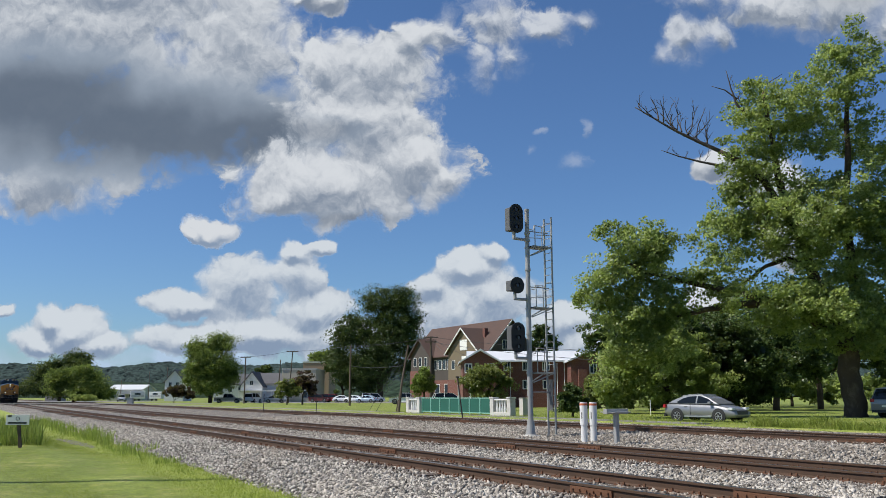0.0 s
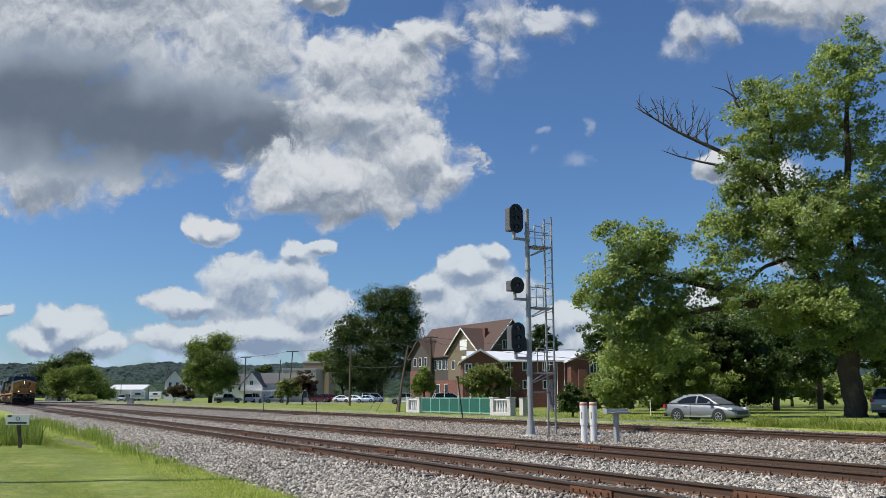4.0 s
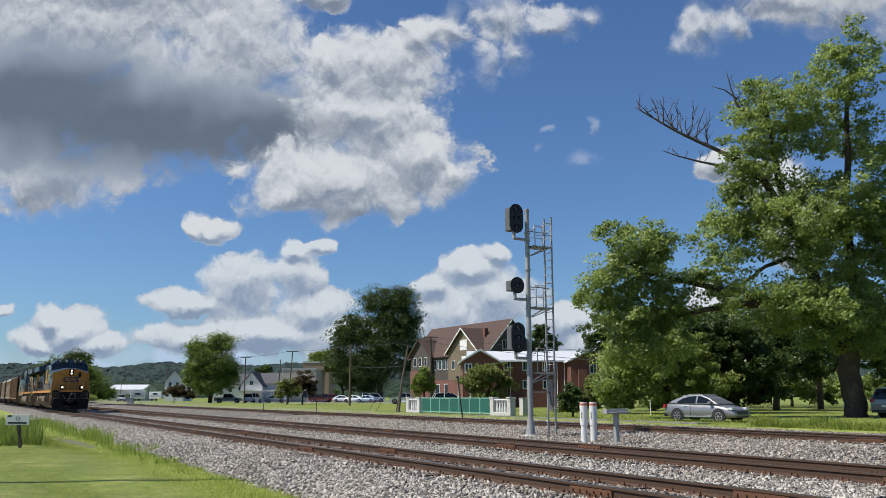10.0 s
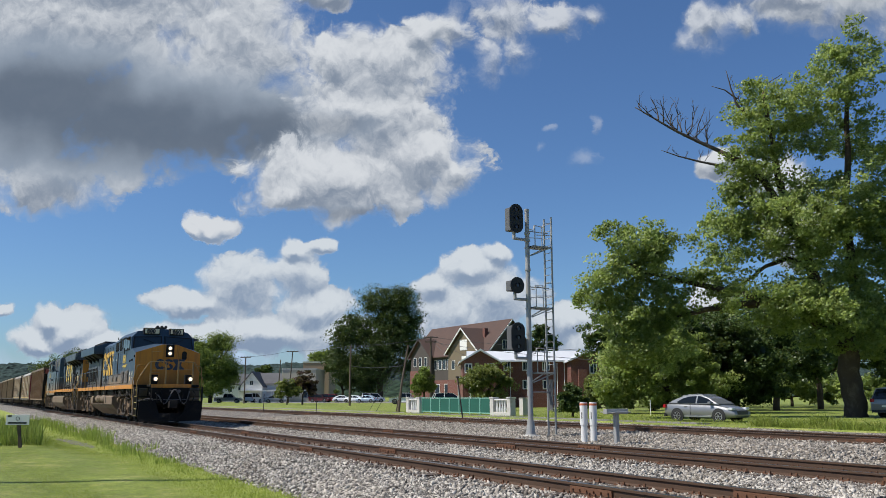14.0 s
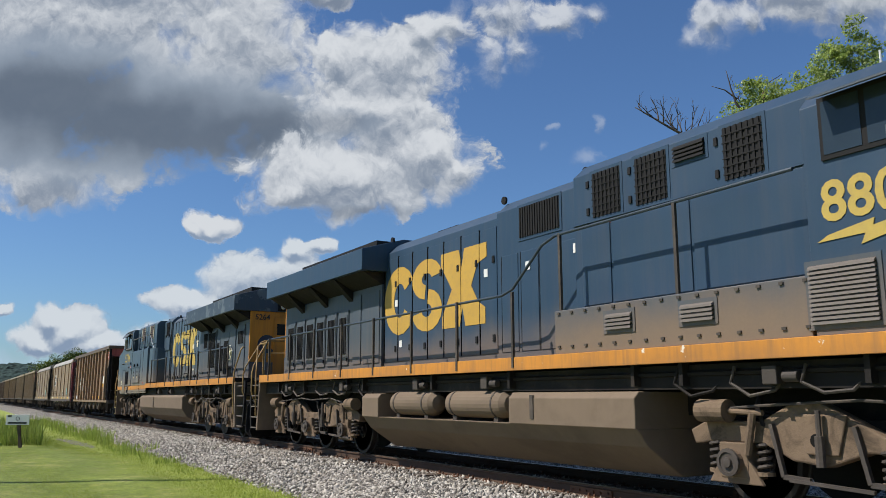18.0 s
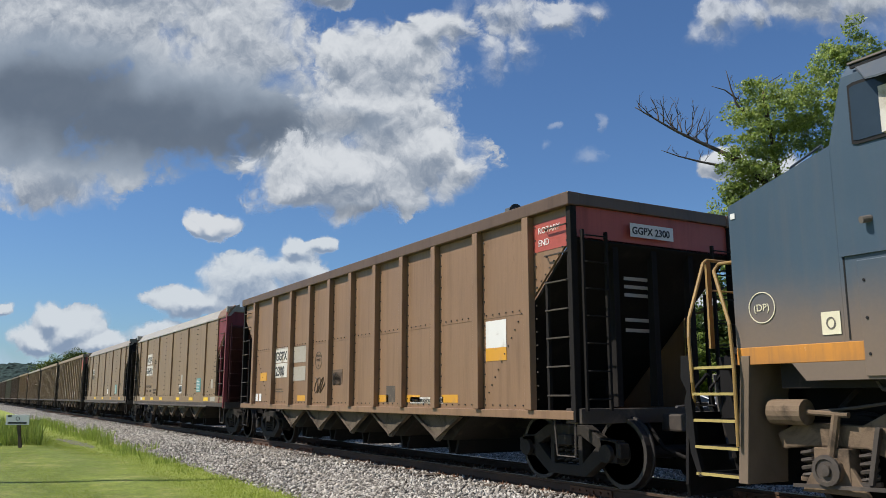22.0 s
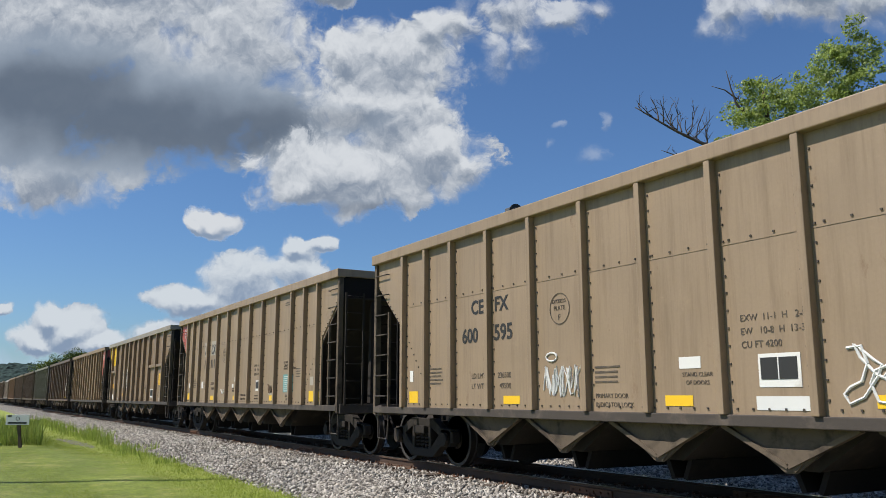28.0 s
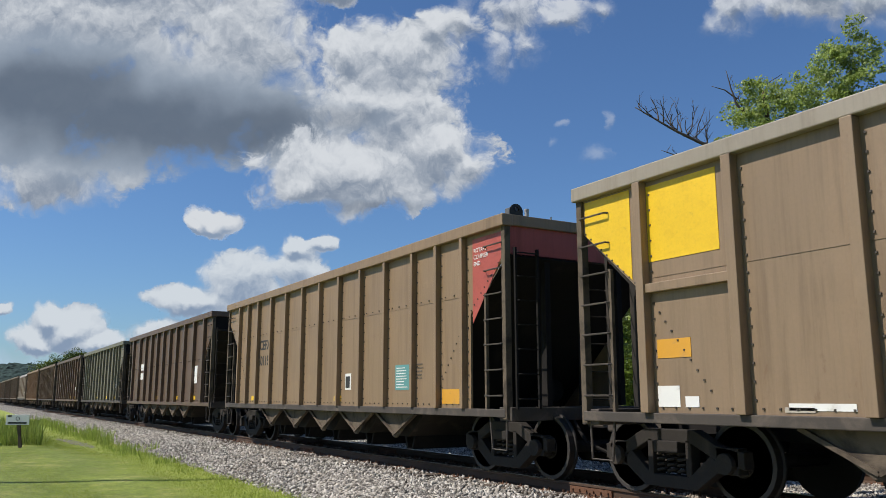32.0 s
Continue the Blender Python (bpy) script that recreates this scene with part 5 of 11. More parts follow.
            part("intake_recess", flank(M(), s, a, b, 3.82, 4.42, yh - 0.005, yh + 0.004), GAP_SHADE, fr, "dark recess")
            for i in range(6):
                z = 3.84 + i * 0.096
                sl = M().add([(x, s * y, zz) for x in (a, b) for y, zz in ((yh + 0.004, z + 0.07), (yh + 0.028, z), (yh + 0.028, z + 0.012), (yh + 0.004, z + 0.082))], [(0, 1, 5, 4), (1, 2, 6, 5), (2, 3, 7, 6), (3, 0, 4, 7), (0, 3, 2, 1), (4, 5, 6, 7)])
                part("slat", sl, RUSTY_SLAT, fr, "brown louvre slat")
            put("notice", slab(-0.08, 0.08, -0.028, 0.028), RED_NOTICE, L, on_side(s, (a + b) / 2, 3.72, yh + 0.004), "small red notice")
        for a, b in ((-4.02, -3.66), (-4.42, -4.06), (-5.72, -5.26), (-6.26, -5.78)):
            d = part("hood_door", flank(M(), s, a, b, 3.62, 4.42, yh - 0.01, yh + 0.016), body, L, "flat hood door", bevel=0.006)
            part("grab_iron", M().tube([(b - 0.1, s * (yh + 0.015), 4.02), (b - 0.1, s * (yh + 0.06), 4.05), (b - 0.1, s * (yh + 0.06), 4.2), (b - 0.1, s * (yh + 0.015), 4.23)], 0.01, 5), RAILING, d)
        part("rain_gutter", flank(M(), s, -7.7, -4.1, 3.56, 3.585, yh - 0.01, yh + 0.035), body, L, "thin rain gutter")
        part("upper_handrail", M().tube([(-3.20, s * 1.49, 3.95), (-5.5, s * 1.49, 3.97), (-7.20, s * 1.49, 3.97)], 0.02, 8), SLAT, L, "upper walkway handrail")
        for x in (-3.36, -4.68, -5.93, -7.06):
            part("stanchion", flank(M(), s, x - 0.035, x + 0.035, 3.39, 4.02, 1.44, 1.48), RAILING, L, "upright handrail post")
            part("stanchion_foot", flank(M(), s, x - 0.06, x + 0.06, 3.39, 3.47, 1.36, 1.50), RAILING, L, "bolted post foot")
        part("rear_brace", M().tube([(-7.1, s * 1.47, 3.97), (-7.6, s * 1.45, 3.60), (-8.1, s * 1.40, 3.15)], 0.02, 8), RAILING, L, "sloping handrail end")
        corner = [(-7.08, s * 0.95), (-7.08, s * 1.32), (-7.14, s * 1.42), (-7.26, s * 1.47), (-7.9, s * 1.47), (-8.06, s * 1.43), (-8.16, s * 1.32), (-8.2, s * 0.95)]
        part("rounded_casing", M().prism(corner if s < 0 else corner[::-1], "z", 1.86, 3.34), body, L, "dark blue rounded casing beside the walkway", bevel=0.015)


def second_hood(L, body):
    """Engine-room hood of the second engine, with its doors, ladder and painted emblem."""
    sec = lambda h, z: [(-h, 1.81), (-h, z - 0.16), (-h + 0.2, z + 0.02), (h - 0.2, z + 0.02), (h, z - 0.16), (h, 1.81)]
    part("transition_hood", M().prism(sec(0.98, 4.62), "x", -9.27, -7.72), body, L, "faded blue hood section", bevel=0.01)
    part("engine_hood", M().prism(sec(0.93, 4.52), "x", -12.40, -9.27), PATCHED, L, "patchy faded blue engine hood", bevel=0.01)
    part("aft_hood", M().prism(sec(0.93, 4.62), "x", -14.30, -12.40), PATCHED, L, "patchy faded blue rear hood section", bevel=0.01)
    part("exhaust_stack", M().box(-13.0, -12.55, -0.35, 0.35, 4.6, 4.70).cyl((-11.4, 0, 4.5), (-11.4, 0, 4.66), 0.3, 14), GRILLE, L)
    edges = (-9.29, -9.84, -10.36, -10.78, -10.90, -11.36, -11.85, -12.38)
    aft = (-12.45, -12.92, -13.41, -13.73, -14.25)
    for s in (-1, 1):
        for row, top in ((edges, 4.28), (aft, 4.00)):
            for b, a in zip(row, row[1:]):
                if b - a > 0.2:
                    d = part("hood_door", flank(M(), s, a + 0.012, b - 0.012, 1.90, top, 0.92, 0.946), body, L, "tall engine-room door", bevel=0.005)
                    for z in (1.97, 3.72):
                        part("door_latch", flank(M(), s, a + 0.14, a + 0.22, z, z + 0.10, 0.94, 0.966), GRILLE, d, "black door latch", bevel=0.006)
            for x in row:
                part("door_joint", flank(M(), s, x - 0.011, x + 0.011, 1.88, top + 0.02, 0.925, 0.957), GAP_SHADE, L, "dark door joint")
        part("hood_ledge", flank(M(), s, -14.2, -12.42, 4.015, 4.04, 0.92, 0.97), body, L, "thin ledge over the doors")
        part("hood_seam", flank(M(), s, -12.415, -12.385, 1.88, 4.40, 0.92, 0.975), GRILLE, L, "black upright joint strip")
        part("hood_seam", flank(M(), s, -10.86, -10.82, 1.88, 4.40, 0.92, 0.965), body, L, "upright joint strip")
        for z in (2.14, 2.52, 2.90, 3.30, 3.68, 4.07):
            part("rung", M().tube([(-11.84, s * 0.94, z), (-11.84, s * 1.08, z - 0.02), (-12.24, s * 1.08, z - 0.02), (-12.24, s * 0.94, z)], 0.015, 6), GRILLE, L, "black ladder rung")
        louvre("small_vent", L, -8.82, -8.30, 3.85, 4.42, 0.98, s, 9, GRILLE, body, True)
        flap = part("hinged_panel", flank(M(), s, -9.05, -8.14, 3.21, 3.78, 0.97, 1.03), body, L, "thick hinged panel", bevel=0.012)
        for x in (-8.3, -8.9):
            part("hinge", flank(M(), s, x - 0.03, x + 0.03, 3.74, 3.88, 0.98, 1.045), GRILLE, flap, "black hinge")
        for a, b in ((-8.62, -8.16), (-9.1, -8.66)):
            d = part("hood_door", flank(M(), s, a, b, 1.95, 3.16, 0.97, 0.995), body, L, "lower hood door", bevel=0.006)
            part("door_latch", flank(M(), s, a + 0.08, a + 0.15, 2.05, 2.15, 0.99, 1.01), GRILLE, d, "black door latch")
        for x in (-9.22, -9.17):
            part("hood_seam", flank(M(), s, x - 0.012, x + 0.012, 1.88, 4.40, 0.97, 1.0), GRILLE, L, "black upright joint strip")
        emblem(L, on_side(s, -13.40 if s < 0 else -9.45, 2.44, 0.948), 3.95, 1.42, MARK)
        for x, z, w, h, mat in ((-13.14, 3.94, 0.07, 0.06, WHITE_MARK), (-13.03, 3.15, 0.10, 0.08, CREAM_PAINT), (-13.62, 3.31, 0.14, 0.04, CREAM_PAINT), (-13.63, 3.18, 0.10, 0.075, CREAM_PAINT), (-13.16, 2.27, 0.11, 0.03, CREAM_PAINT), (-8.50, 2.86, 0.06, 0.05, WHITE_MARK)):
            put("notice", slab(-w, w, -h, h), mat, L, on_side(s, x, z, 0.954 if x < -9.2 else 1.0), "small pale notice")


def locomotive(number, label, variant):
    L = thing("locomotive", label, "locomotive", None, "locomotives of the train")
    body = FADED if variant else BLUE
    rear = -20.3
    part("underframe", M().box(rear - 0.45, 0.02, -1.35, 1.35, 1.32, 1.6).box(rear - 0.5, 0.5, -0.6, 0.6, 1.0, 1.35), DARK, L, "grimy black underframe")
    part("deck", M().box(rear - 0.47, -7.08 if variant else 0.04, -1.53, 1.53, 1.70, 1.80).box(0.04, 1.0, -0.95, 0.95, 1.72, 1.80).box(rear - 1.45, rear - 0.47, -0.95, 0.95, 1.72, 1.80), DARK, L)
    for s in (-1, 1):
        ya, yb = sorted((s * 1.50, s * 1.56))
        part("sill_stripe", M().box(rear - 0.45, -7.07 if variant else 0.02, ya, yb, 1.62, 1.815), SILL, L, "chipped orange sill stripe", bevel=0.006)
        pipes = M()
        for i, (zz, rr) in enumerate(((1.5, 0.035), (1.42, 0.022), (1.36, 0.03))):
            pipes.tube([(rear, s * (1.36 - 0.06 * i), zz), (-0.3, s * (1.36 - 0.06 * i), zz)], rr, 6)
        for x in (1.2, 3.1, 5.4, 6.2, 8.9, 11.3, 14.2, 15.0, 17.6, 19.4):
            pipes.box(-x - 0.06, -x, min(s * 1.25, s * 1.46), max(s * 1.25, s * 1.46), 1.36, 1.62)
        part("sill_piping", pipes, DARK, L, "black pipes and brackets under the sill")
        rnd = random.Random(17 + int(s))
        for x in (-1.4, -2.6, -3.7, -4.6, -5.6, -14.6, -15.9, -16.8, -18.2, -19.3):
            a = x + rnd.uniform(-0.2, 0.2)
            hose = M().tube([(a, s * 1.42, 1.56), (a - 0.05, s * 1.44, 1.38), (a + 0.18, s * 1.42, 1.26 + rnd.uniform(-0.05, 0.05)), (a + 0.45, s * 1.36, 1.30), (a + 0.6, s * 1.3, 1.46)], 0.02, 6)
            part("air_hose", hose, GRIME if rnd.random() < 0.5 else DARK, L, "looped air hose under the sill")
        for x in (-2.1, -4.2, -9.6, -11.9, -15.3, -18.8):
            valve = M().box(x - 0.09, x + 0.09, min(s * 1.34, s * 1.48), max(s * 1.34, s * 1.48), 1.36, 1.55).cyl((x + 0.14, s * 1.42, 1.44), (x + 0.32, s * 1.42, 1.44), 0.06, 10)
            part("valve_box", valve, GRIME, L, "dusty valve under the sill", bevel=0.01)
    if variant:
        full_width_cab(L, body, number)
    else:
        leading_cab(L, body, number)
    # end steps, rails, plough, coupler at both ends
    for e, xe in ((1, 0.27 if variant else 0.02), (-1, rear - 0.45)):
        at = lambda *p: [(xe + e * q[0], q[1], q[2]) for q in p]
        for s in (-1, 1):
            st = part("step_well", M().prism([(xe, 1.7), (xe + e * 0.98, 1.7), (xe + e * 0.98, 0.95), (xe + e * 0.8, 0.36), (xe + e * 0.15, 0.36), (xe, 1.5)], "y", min(s * 0.70, s * 0.86), max(s * 0.70, s * 0.86)), PLOUGH, L, "black step well")
            cheek = M().prism([(xe - e * 0.02, 1.66), (xe + e * 0.10, 1.66), (xe + e * 0.22, 0.34), (xe + e * 0.10, 0.34)], "y", min(s * 0.90, s * 1.54), max(s * 0.90, s * 1.54))
            part("step_cheek", cheek, TANK, st, "dusty step side plate", bevel=0.008)
            front = M().prism([(xe + e * 0.84, 1.7), (xe + e * 0.98, 1.7), (xe + e * 1.0, 1.45), (xe + e * 0.92, 1.30), (xe + e * 0.96, 1.18), (xe + e * 0.90, 0.62), (xe + e * 0.80, 0.36), (xe + e * 0.74, 0.36), (xe + e * 0.82, 0.66), (xe + e * 0.86, 1.3)], "y", min(s * 1.44, s * 1.50), max(s * 1.44, s * 1.50))
            part("step_guard", front, PLOUGH, st, "black curved step guard", bevel=0.006)
            for i in range(5):
                z = 0.38 + i * 0.29
                tread = part("step", M().box(min(xe + e * 0.22, xe + e * 0.84), max(xe + e * 0.22, xe + e * 0.84), min(s * 0.86, s * 1.47), max(s * 0.86, s * 1.47), z, z + 0.03), PLOUGH, st, "black step tread")
                part("step_edge", M().box(min(xe + e * 0.23, xe + e * 0.83), max(xe + e * 0.23, xe + e * 0.83), min(s * 1.47, s * 1.50), max(s * 1.47, s * 1.50), z, z + 0.03), STEP_EDGE if e > 0 else SLAT, tread, "worn step edge")
            hr = M().tube(at((0.16, s * 1.58, 0.72), (0.12, s * 1.62, 1.5), (0.16, s * 1.60, 2.0), (0.42, s * 1.5, 2.62), (0.40, s * 1.44, 2.70), (0.08, s * 1.30, 2.72)), 0.021, 8)
            part("grab_rail", hr, YELLOW_RAIL, L, "bent yellow grab rail")
            hr = M().tube(at((1.0, s * 1.30, 1.12), (0.86, s * 1.44, 1.18), (0.80, s * 1.52, 1.4), (0.82, s * 1.52, 1.9), (0.86, s * 1.46, 2.12), (0.96, s * 1.06, 2.82), (0.99, s * 0.96, 2.87), (0.99, s * 0.26, 2.87)), 0.021, 8)
            part("end_handrail", hr, YELLOW_RAIL, L, "yellow end handrail")
            for yy in (0.97, 0.28):
                part("end_post", M().box(min(xe + e * 0.96, xe + e * 0.99), max(xe + e * 0.96, xe + e * 0.99), s * yy - 0.035, s * yy + 0.035, 1.8, 2.87), YELLOW_RAIL, L, "flat yellow rail post")
            part("end_cross_rail", M().tube(at((0.985, s * 0.95, 2.5), (0.985, s * 0.3, 2.5)), 0.013, 6), YELLOW_RAIL, L, "thin yellow cross rail")
            wing = [(1.02, s * 1.42, 0.98), (1.04, s * 1.34, 1.06), (1.16, s * 0.74, 1.06), (1.22, s * 0.55, 0.50), (1.44, s * 0.10, 0.48), (1.44, s * 0.10, 0.14), (1.30, s * 0.62, 0.12), (1.10, s * 1.36, 0.12), (1.04, s * 1.45, 0.26)]
            m = M()
            n = len(wing)
            m.add(at(*wing) + at(*[(p[0] - 0.04, p[1], p[2]) for p in wing]), [tuple(range(n)), tuple(range(2 * n - 1, n - 1, -1))] + [(i, (i + 1) % n, n + (i + 1) % n, n + i) for i in range(n)])
            part("plough_wing", m, PLOUGH, L, "black steel plough wing")
            part("plough_handle", M().tube(at((1.1, s * 1.2, 1.06), (1.16, s * 1.2, 1.16), (1.2, s * 0.86, 1.16), (1.16, s * 0.84, 1.06)), 0.014, 6), CABLE, L, "bent steel handle")
        part("plough_blade", M().add(at((1.44, -0.11, 0.50), (1.44, 0.11, 0.50), (1.48, 0.11, 0.13), (1.48, -0.11, 0.13), (1.40, -0.11, 0.50), (1.40, 0.11, 0.50), (1.42, 0.11, 0.13), (1.42, -0.11, 0.13)), [(0, 1, 2, 3), (7, 6, 5, 4), (0, 4, 5, 1), (1, 5, 6, 2), (2, 6, 7, 3), (3, 7, 4, 0)]), PLOUGH, L, "black plough centre blade")
        cp = M().box(min(xe + e * 0.9, xe + e * 1.55), max(xe + e * 0.9, xe + e * 1.55), -0.13, 0.13, 0.76, 1.02).box(min(xe + e * 1.45, xe + e * 1.72), max(xe + e * 1.45, xe + e * 1.72), -0.2, 0.16, 0.72, 1.06)
        part("coupler", cp, DARK, L, "grimy knuckle coupler", bevel=0.03)
        for yh in (-1.0, -0.7, -0.45, 0.5, 0.8, 1.05):
            part("air_hose", M().tube(at((1.0, yh, 1.5), (1.16, yh + 0.03, 1.34), (1.2, yh * 0.94, 1.12), (1.17, yh * 0.88, 0.92)), 0.026, 6), PLOUGH, L, "hanging rubber air hose")
        loop = [(1.08, -0.72, 1.42)] + [(1.14 + 0.05 * math.sin(math.pi * i / 12), -0.55 + 1.25 * i / 12, 1.24 - 0.34 * math.cos(2 * math.pi * (i - 2.2) / 8.6)) for i in range(13)] + [(1.08, 0.84, 1.5)]
        part("jumper_cable", M().tube(at(*loop), 0.03, 7), CABLE, L, "looped grey jumper cable")
        part("end_plate", M().box(min(xe + e * 0.9, xe + e * 0.97), max(xe + e * 0.9, xe + e * 0.97), -0.78, 0.78, 0.9, 1.72), PLOUGH, L)
        put("notice", slab(-0.09, 0.09, -0.035, 0.035), SLAT, L, on_front(xe + e * 0.975, 0.02, 1.52, e < 0), "small pale plate")
        for yy in (-0.42, 0.36):
            part("end_socket", M().cyl((xe + e * 0.96, yy, 1.5), (xe + e * 1.04, yy, 1.5), 0.075, 12), CABLE if yy > 0 else PLOUGH, L, "round socket cover")
        lev = M().tube(at((1.1, -1.48, 1.06), (1.18, -1.1, 1.14), (1.2, -0.2, 1.1), (1.2, 0.2, 1.1), (1.18, 1.1, 1.14), (1.1, 1.48, 1.12)), 0.016, 6)
        part("uncoupling_lever", lev, CABLE, L, "uncoupling lever")
    # equipment cabinet, hoods
    if variant:
        part("inverter_hood", M().prism([(-1.30, 1.80), (-1.30, 4.42), (-1.15, 4.56), (1.15, 4.56), (1.30, 4.42), (1.30, 1.80)], "x", -7.72, -3.30), body, L, "faded blue equipment hood", bevel=0.01)
    else:
        part("inverter_hood", M().prism([(-1.08, 2.42), (-1.08, 4.42), (-0.85, 4.62), (0.85, 4.62), (1.08, 4.42), (1.08, 2.42)], "x", -7.72, -3.60), body, L, "dark blue equipment hood", bevel=0.01)
        part("equipment_cabinet", M().box(-7.68, -3.62, -1.52, 1.52, 1.81, 2.42), DUSTY_BLUE, L, "dust-covered lower cabinet", bevel=0.012)
        yh = 1.08
        for s in (-1, 1):
            for a, b, z0 in ((-7.29, -6.72, 3.74), (-6.42, -5.85, 3.74), (-4.93, -4.37, 3.74)):
                intake = louvre("air_intake", L, a, b, z0, 4.38, yh - 0.005, s, 7, GRILLE, body, True)
                for i in range(6):
                    zz = z0 + 0.06 + i * (4.32 - z0) / 6
                    part("mesh_bar", M().box(a, b, min(s * (yh + 0.022), s * (yh + 0.03)), max(s * (yh + 0.022), s * (yh + 0.03)), zz, zz + 0.016), GRILLE, intake)
                put("notice", slab(-0.07, 0.07, -0.025, 0.025), RED_NOTICE, L, on_side(s, (a + b) / 2, z0 - 0.1, yh + 0.004), "small red notice")
                for zz in (3.8, 4.2):
                    part("door_latch", M().box(a - 0.13, a - 0.08, min(s * yh, s * (yh + 0.02)), max(s * yh, s * (yh + 0.02)), zz, zz + 0.1), GRILLE, L)
            louvre("small_vent", L, -5.71, -5.21, 4.15, 4.36, yh - 0.005, s, 4, GRILLE, body)
            part("rain_gutter", M().box(-7.72, -3.62, min(s * (yh - 0.01), s * (yh + 0.03)), max(s * (yh - 0.01), s * (yh + 0.03)), 3.68, 3.70), body, L, "thin rain gutter")
            for a, b in ((-7.55, -6.95), (-6.9, -5.5), (-5.45, -3.75)):
                part("cabinet_door", M().box(a, b, min(s * (yh - 0.01), s * (yh + 0.018)), max(s * (yh - 0.01), s * (yh + 0.018)), 2.5, 3.66), body, L, "flat cabinet door", bevel=0.008)
            for a in (-6.6, -5.3):
                louvre("low_vent", L, a, a + 0.48, 2.08, 2.28, 1.52, s, 4, SLAT, GREY_BLUE)
            hinges = M()
            for i in range(15):
                x = -7.6 + i * 0.28
                for z in (1.9, 2.36):
                    hinges.box(x, x + 0.05, min(s * 1.515, s * 1.54), max(s * 1.515, s * 1.54), z, z + 0.03)
            tagged(part("cabinet_bolts", hinges, GRIME, L), kind="stuff")
    if variant:
        second_hood(L, body)
    else:
        part("transition_hood", M().prism([(-0.98, 1.81), (-0.98, 4.32), (-0.75, 4.52), (0.75, 4.52), (0.98, 4.32), (0.98, 1.81)], "x", -9.90, -7.72), body, L, "dark blue hood section", bevel=0.01)
        part("engine_hood", M().prism([(-0.93, 1.81), (-0.93, 4.26), (-0.70, 4.47), (0.70, 4.47), (0.93, 4.26), (0.93, 1.81)], "x", -14.3, -9.90), body, L, "dark blue engine hood", bevel=0.01)
        part("exhaust_stack", M().box(-13.0, -12.2, -0.35, 0.35, 4.45, 4.62).cyl((-11.4, 0, 4.45), (-11.4, 0, 4.62), 0.3, 14), GRILLE, L)
        for s in (-1, 1):
            x = -14.24
            while x < -9.95:
                w = 0.60 if x < -10.6 else 0.52
                part("hood_door", M().box(x, x + w, min(s * 0.92, s * 0.945), max(s * 0.92, s * 0.945), 1.95, 4.12), body, L, "tall engine-room door", bevel=0.006)
                for zl in (2.15, 3.5):
                    part("door_latch", M().box(x + w - 0.12, x + w - 0.06, min(s * 0.94, s * 0.965), max(s * 0.94, s * 0.965), zl, zl + 0.12), GRILLE, L)
                part("door_joint", flank(M(), s, x - 0.019, x - 0.006, 1.95, 4.14, 0.925, 0.957), GAP_SHADE, L, "dark door joint")
                x += w + 0.025
            for a in (-9.75, -9.2, -8.7, -8.25):
                part("hood_door", M().box(a, a + 0.46, min(s * 0.97, s * 0.993), max(s * 0.97, s * 0.993), 1.95, 3.55), body, L, "tall hood door", bevel=0.006)
                part("door_joint", flank(M(), s, a - 0.018, a - 0.004, 1.95, 3.55, 0.975, 0.99), GAP_SHADE, L, "dark door joint")
            louvre("dynamic_brake_vent", L, -9.23, -8.18, 3.78, 4.28, 0.98, s, 16, GRILLE, body, True)
            emblem(L, on_side(s, -14.25 if s < 0 else -10.35, 2.48, 0.948), 3.9, 1.42, AMBER_MARK)
            for x, z in ((-13.7, 3.15), (-10.3, 3.35), (-9.0, 3.3), (-13.5, 2.3), (-7.8, 3.4)):
                put("notice", slab(-0.06, 0.06, -0.07, 0.07), WHITE_MARK, L, on_side(s, x, z, 1.0 if x > -9.9 else 0.95), "small white notice")
    # radiator section
    part("radiator_hood", M().box(rear, -14.3, -1.0, 1.0, 1.81, 3.62), GREY_BLUE, L, "grey-blue radiator hood", bevel=0.01)
    wing = M().prism([(-1.55, 3.88), (-1.55, 4.34), (-0.55, 4.62), (0.55, 4.62), (1.55, 4.34), (1.55, 3.88)], "x", rear - 0.12, -14.15)
    part("radiator_wing", wing, PATCHED if variant else BLUE, L, "broad overhanging radiator wing", bevel=0.012)
    part("radiator_top", M().box(rear + 0.6, -15.0, -0.8, 0.8, 4.6, 4.72), GRILLE, L)
    for s in (-1, 1):
        fl = M().add([(rear, s * 1.0, 3.62), (-14.3, s * 1.0, 3.62), (-14.3, s * 1.50, 3.9), (rear, s * 1.50, 3.9), (rear, s * 0.96, 3.62), (-14.3, s * 0.96, 3.62), (-14.3, s * 0.96, 3.9), (rear, s * 0.96, 3.9)], [(0, 1, 2, 3), (4, 7, 6, 5), (3, 2, 6, 7), (0, 4, 5, 1), (0, 3, 7, 4), (1, 5, 6, 2)])
        part("wing_underside", fl, DARK, L, "dark sloping screen under the wing")
        for x in (-19.0, -17.4, -15.9):
            part("wing_bracket", M().prism([(s * 1.0, 3.4), (s * 1.5, 3.88), (s * 1.5, 3.95), (s * 1.0, 3.75)], "x", x - 0.11, x + 0.11), DARK, L, "dark wing gusset")
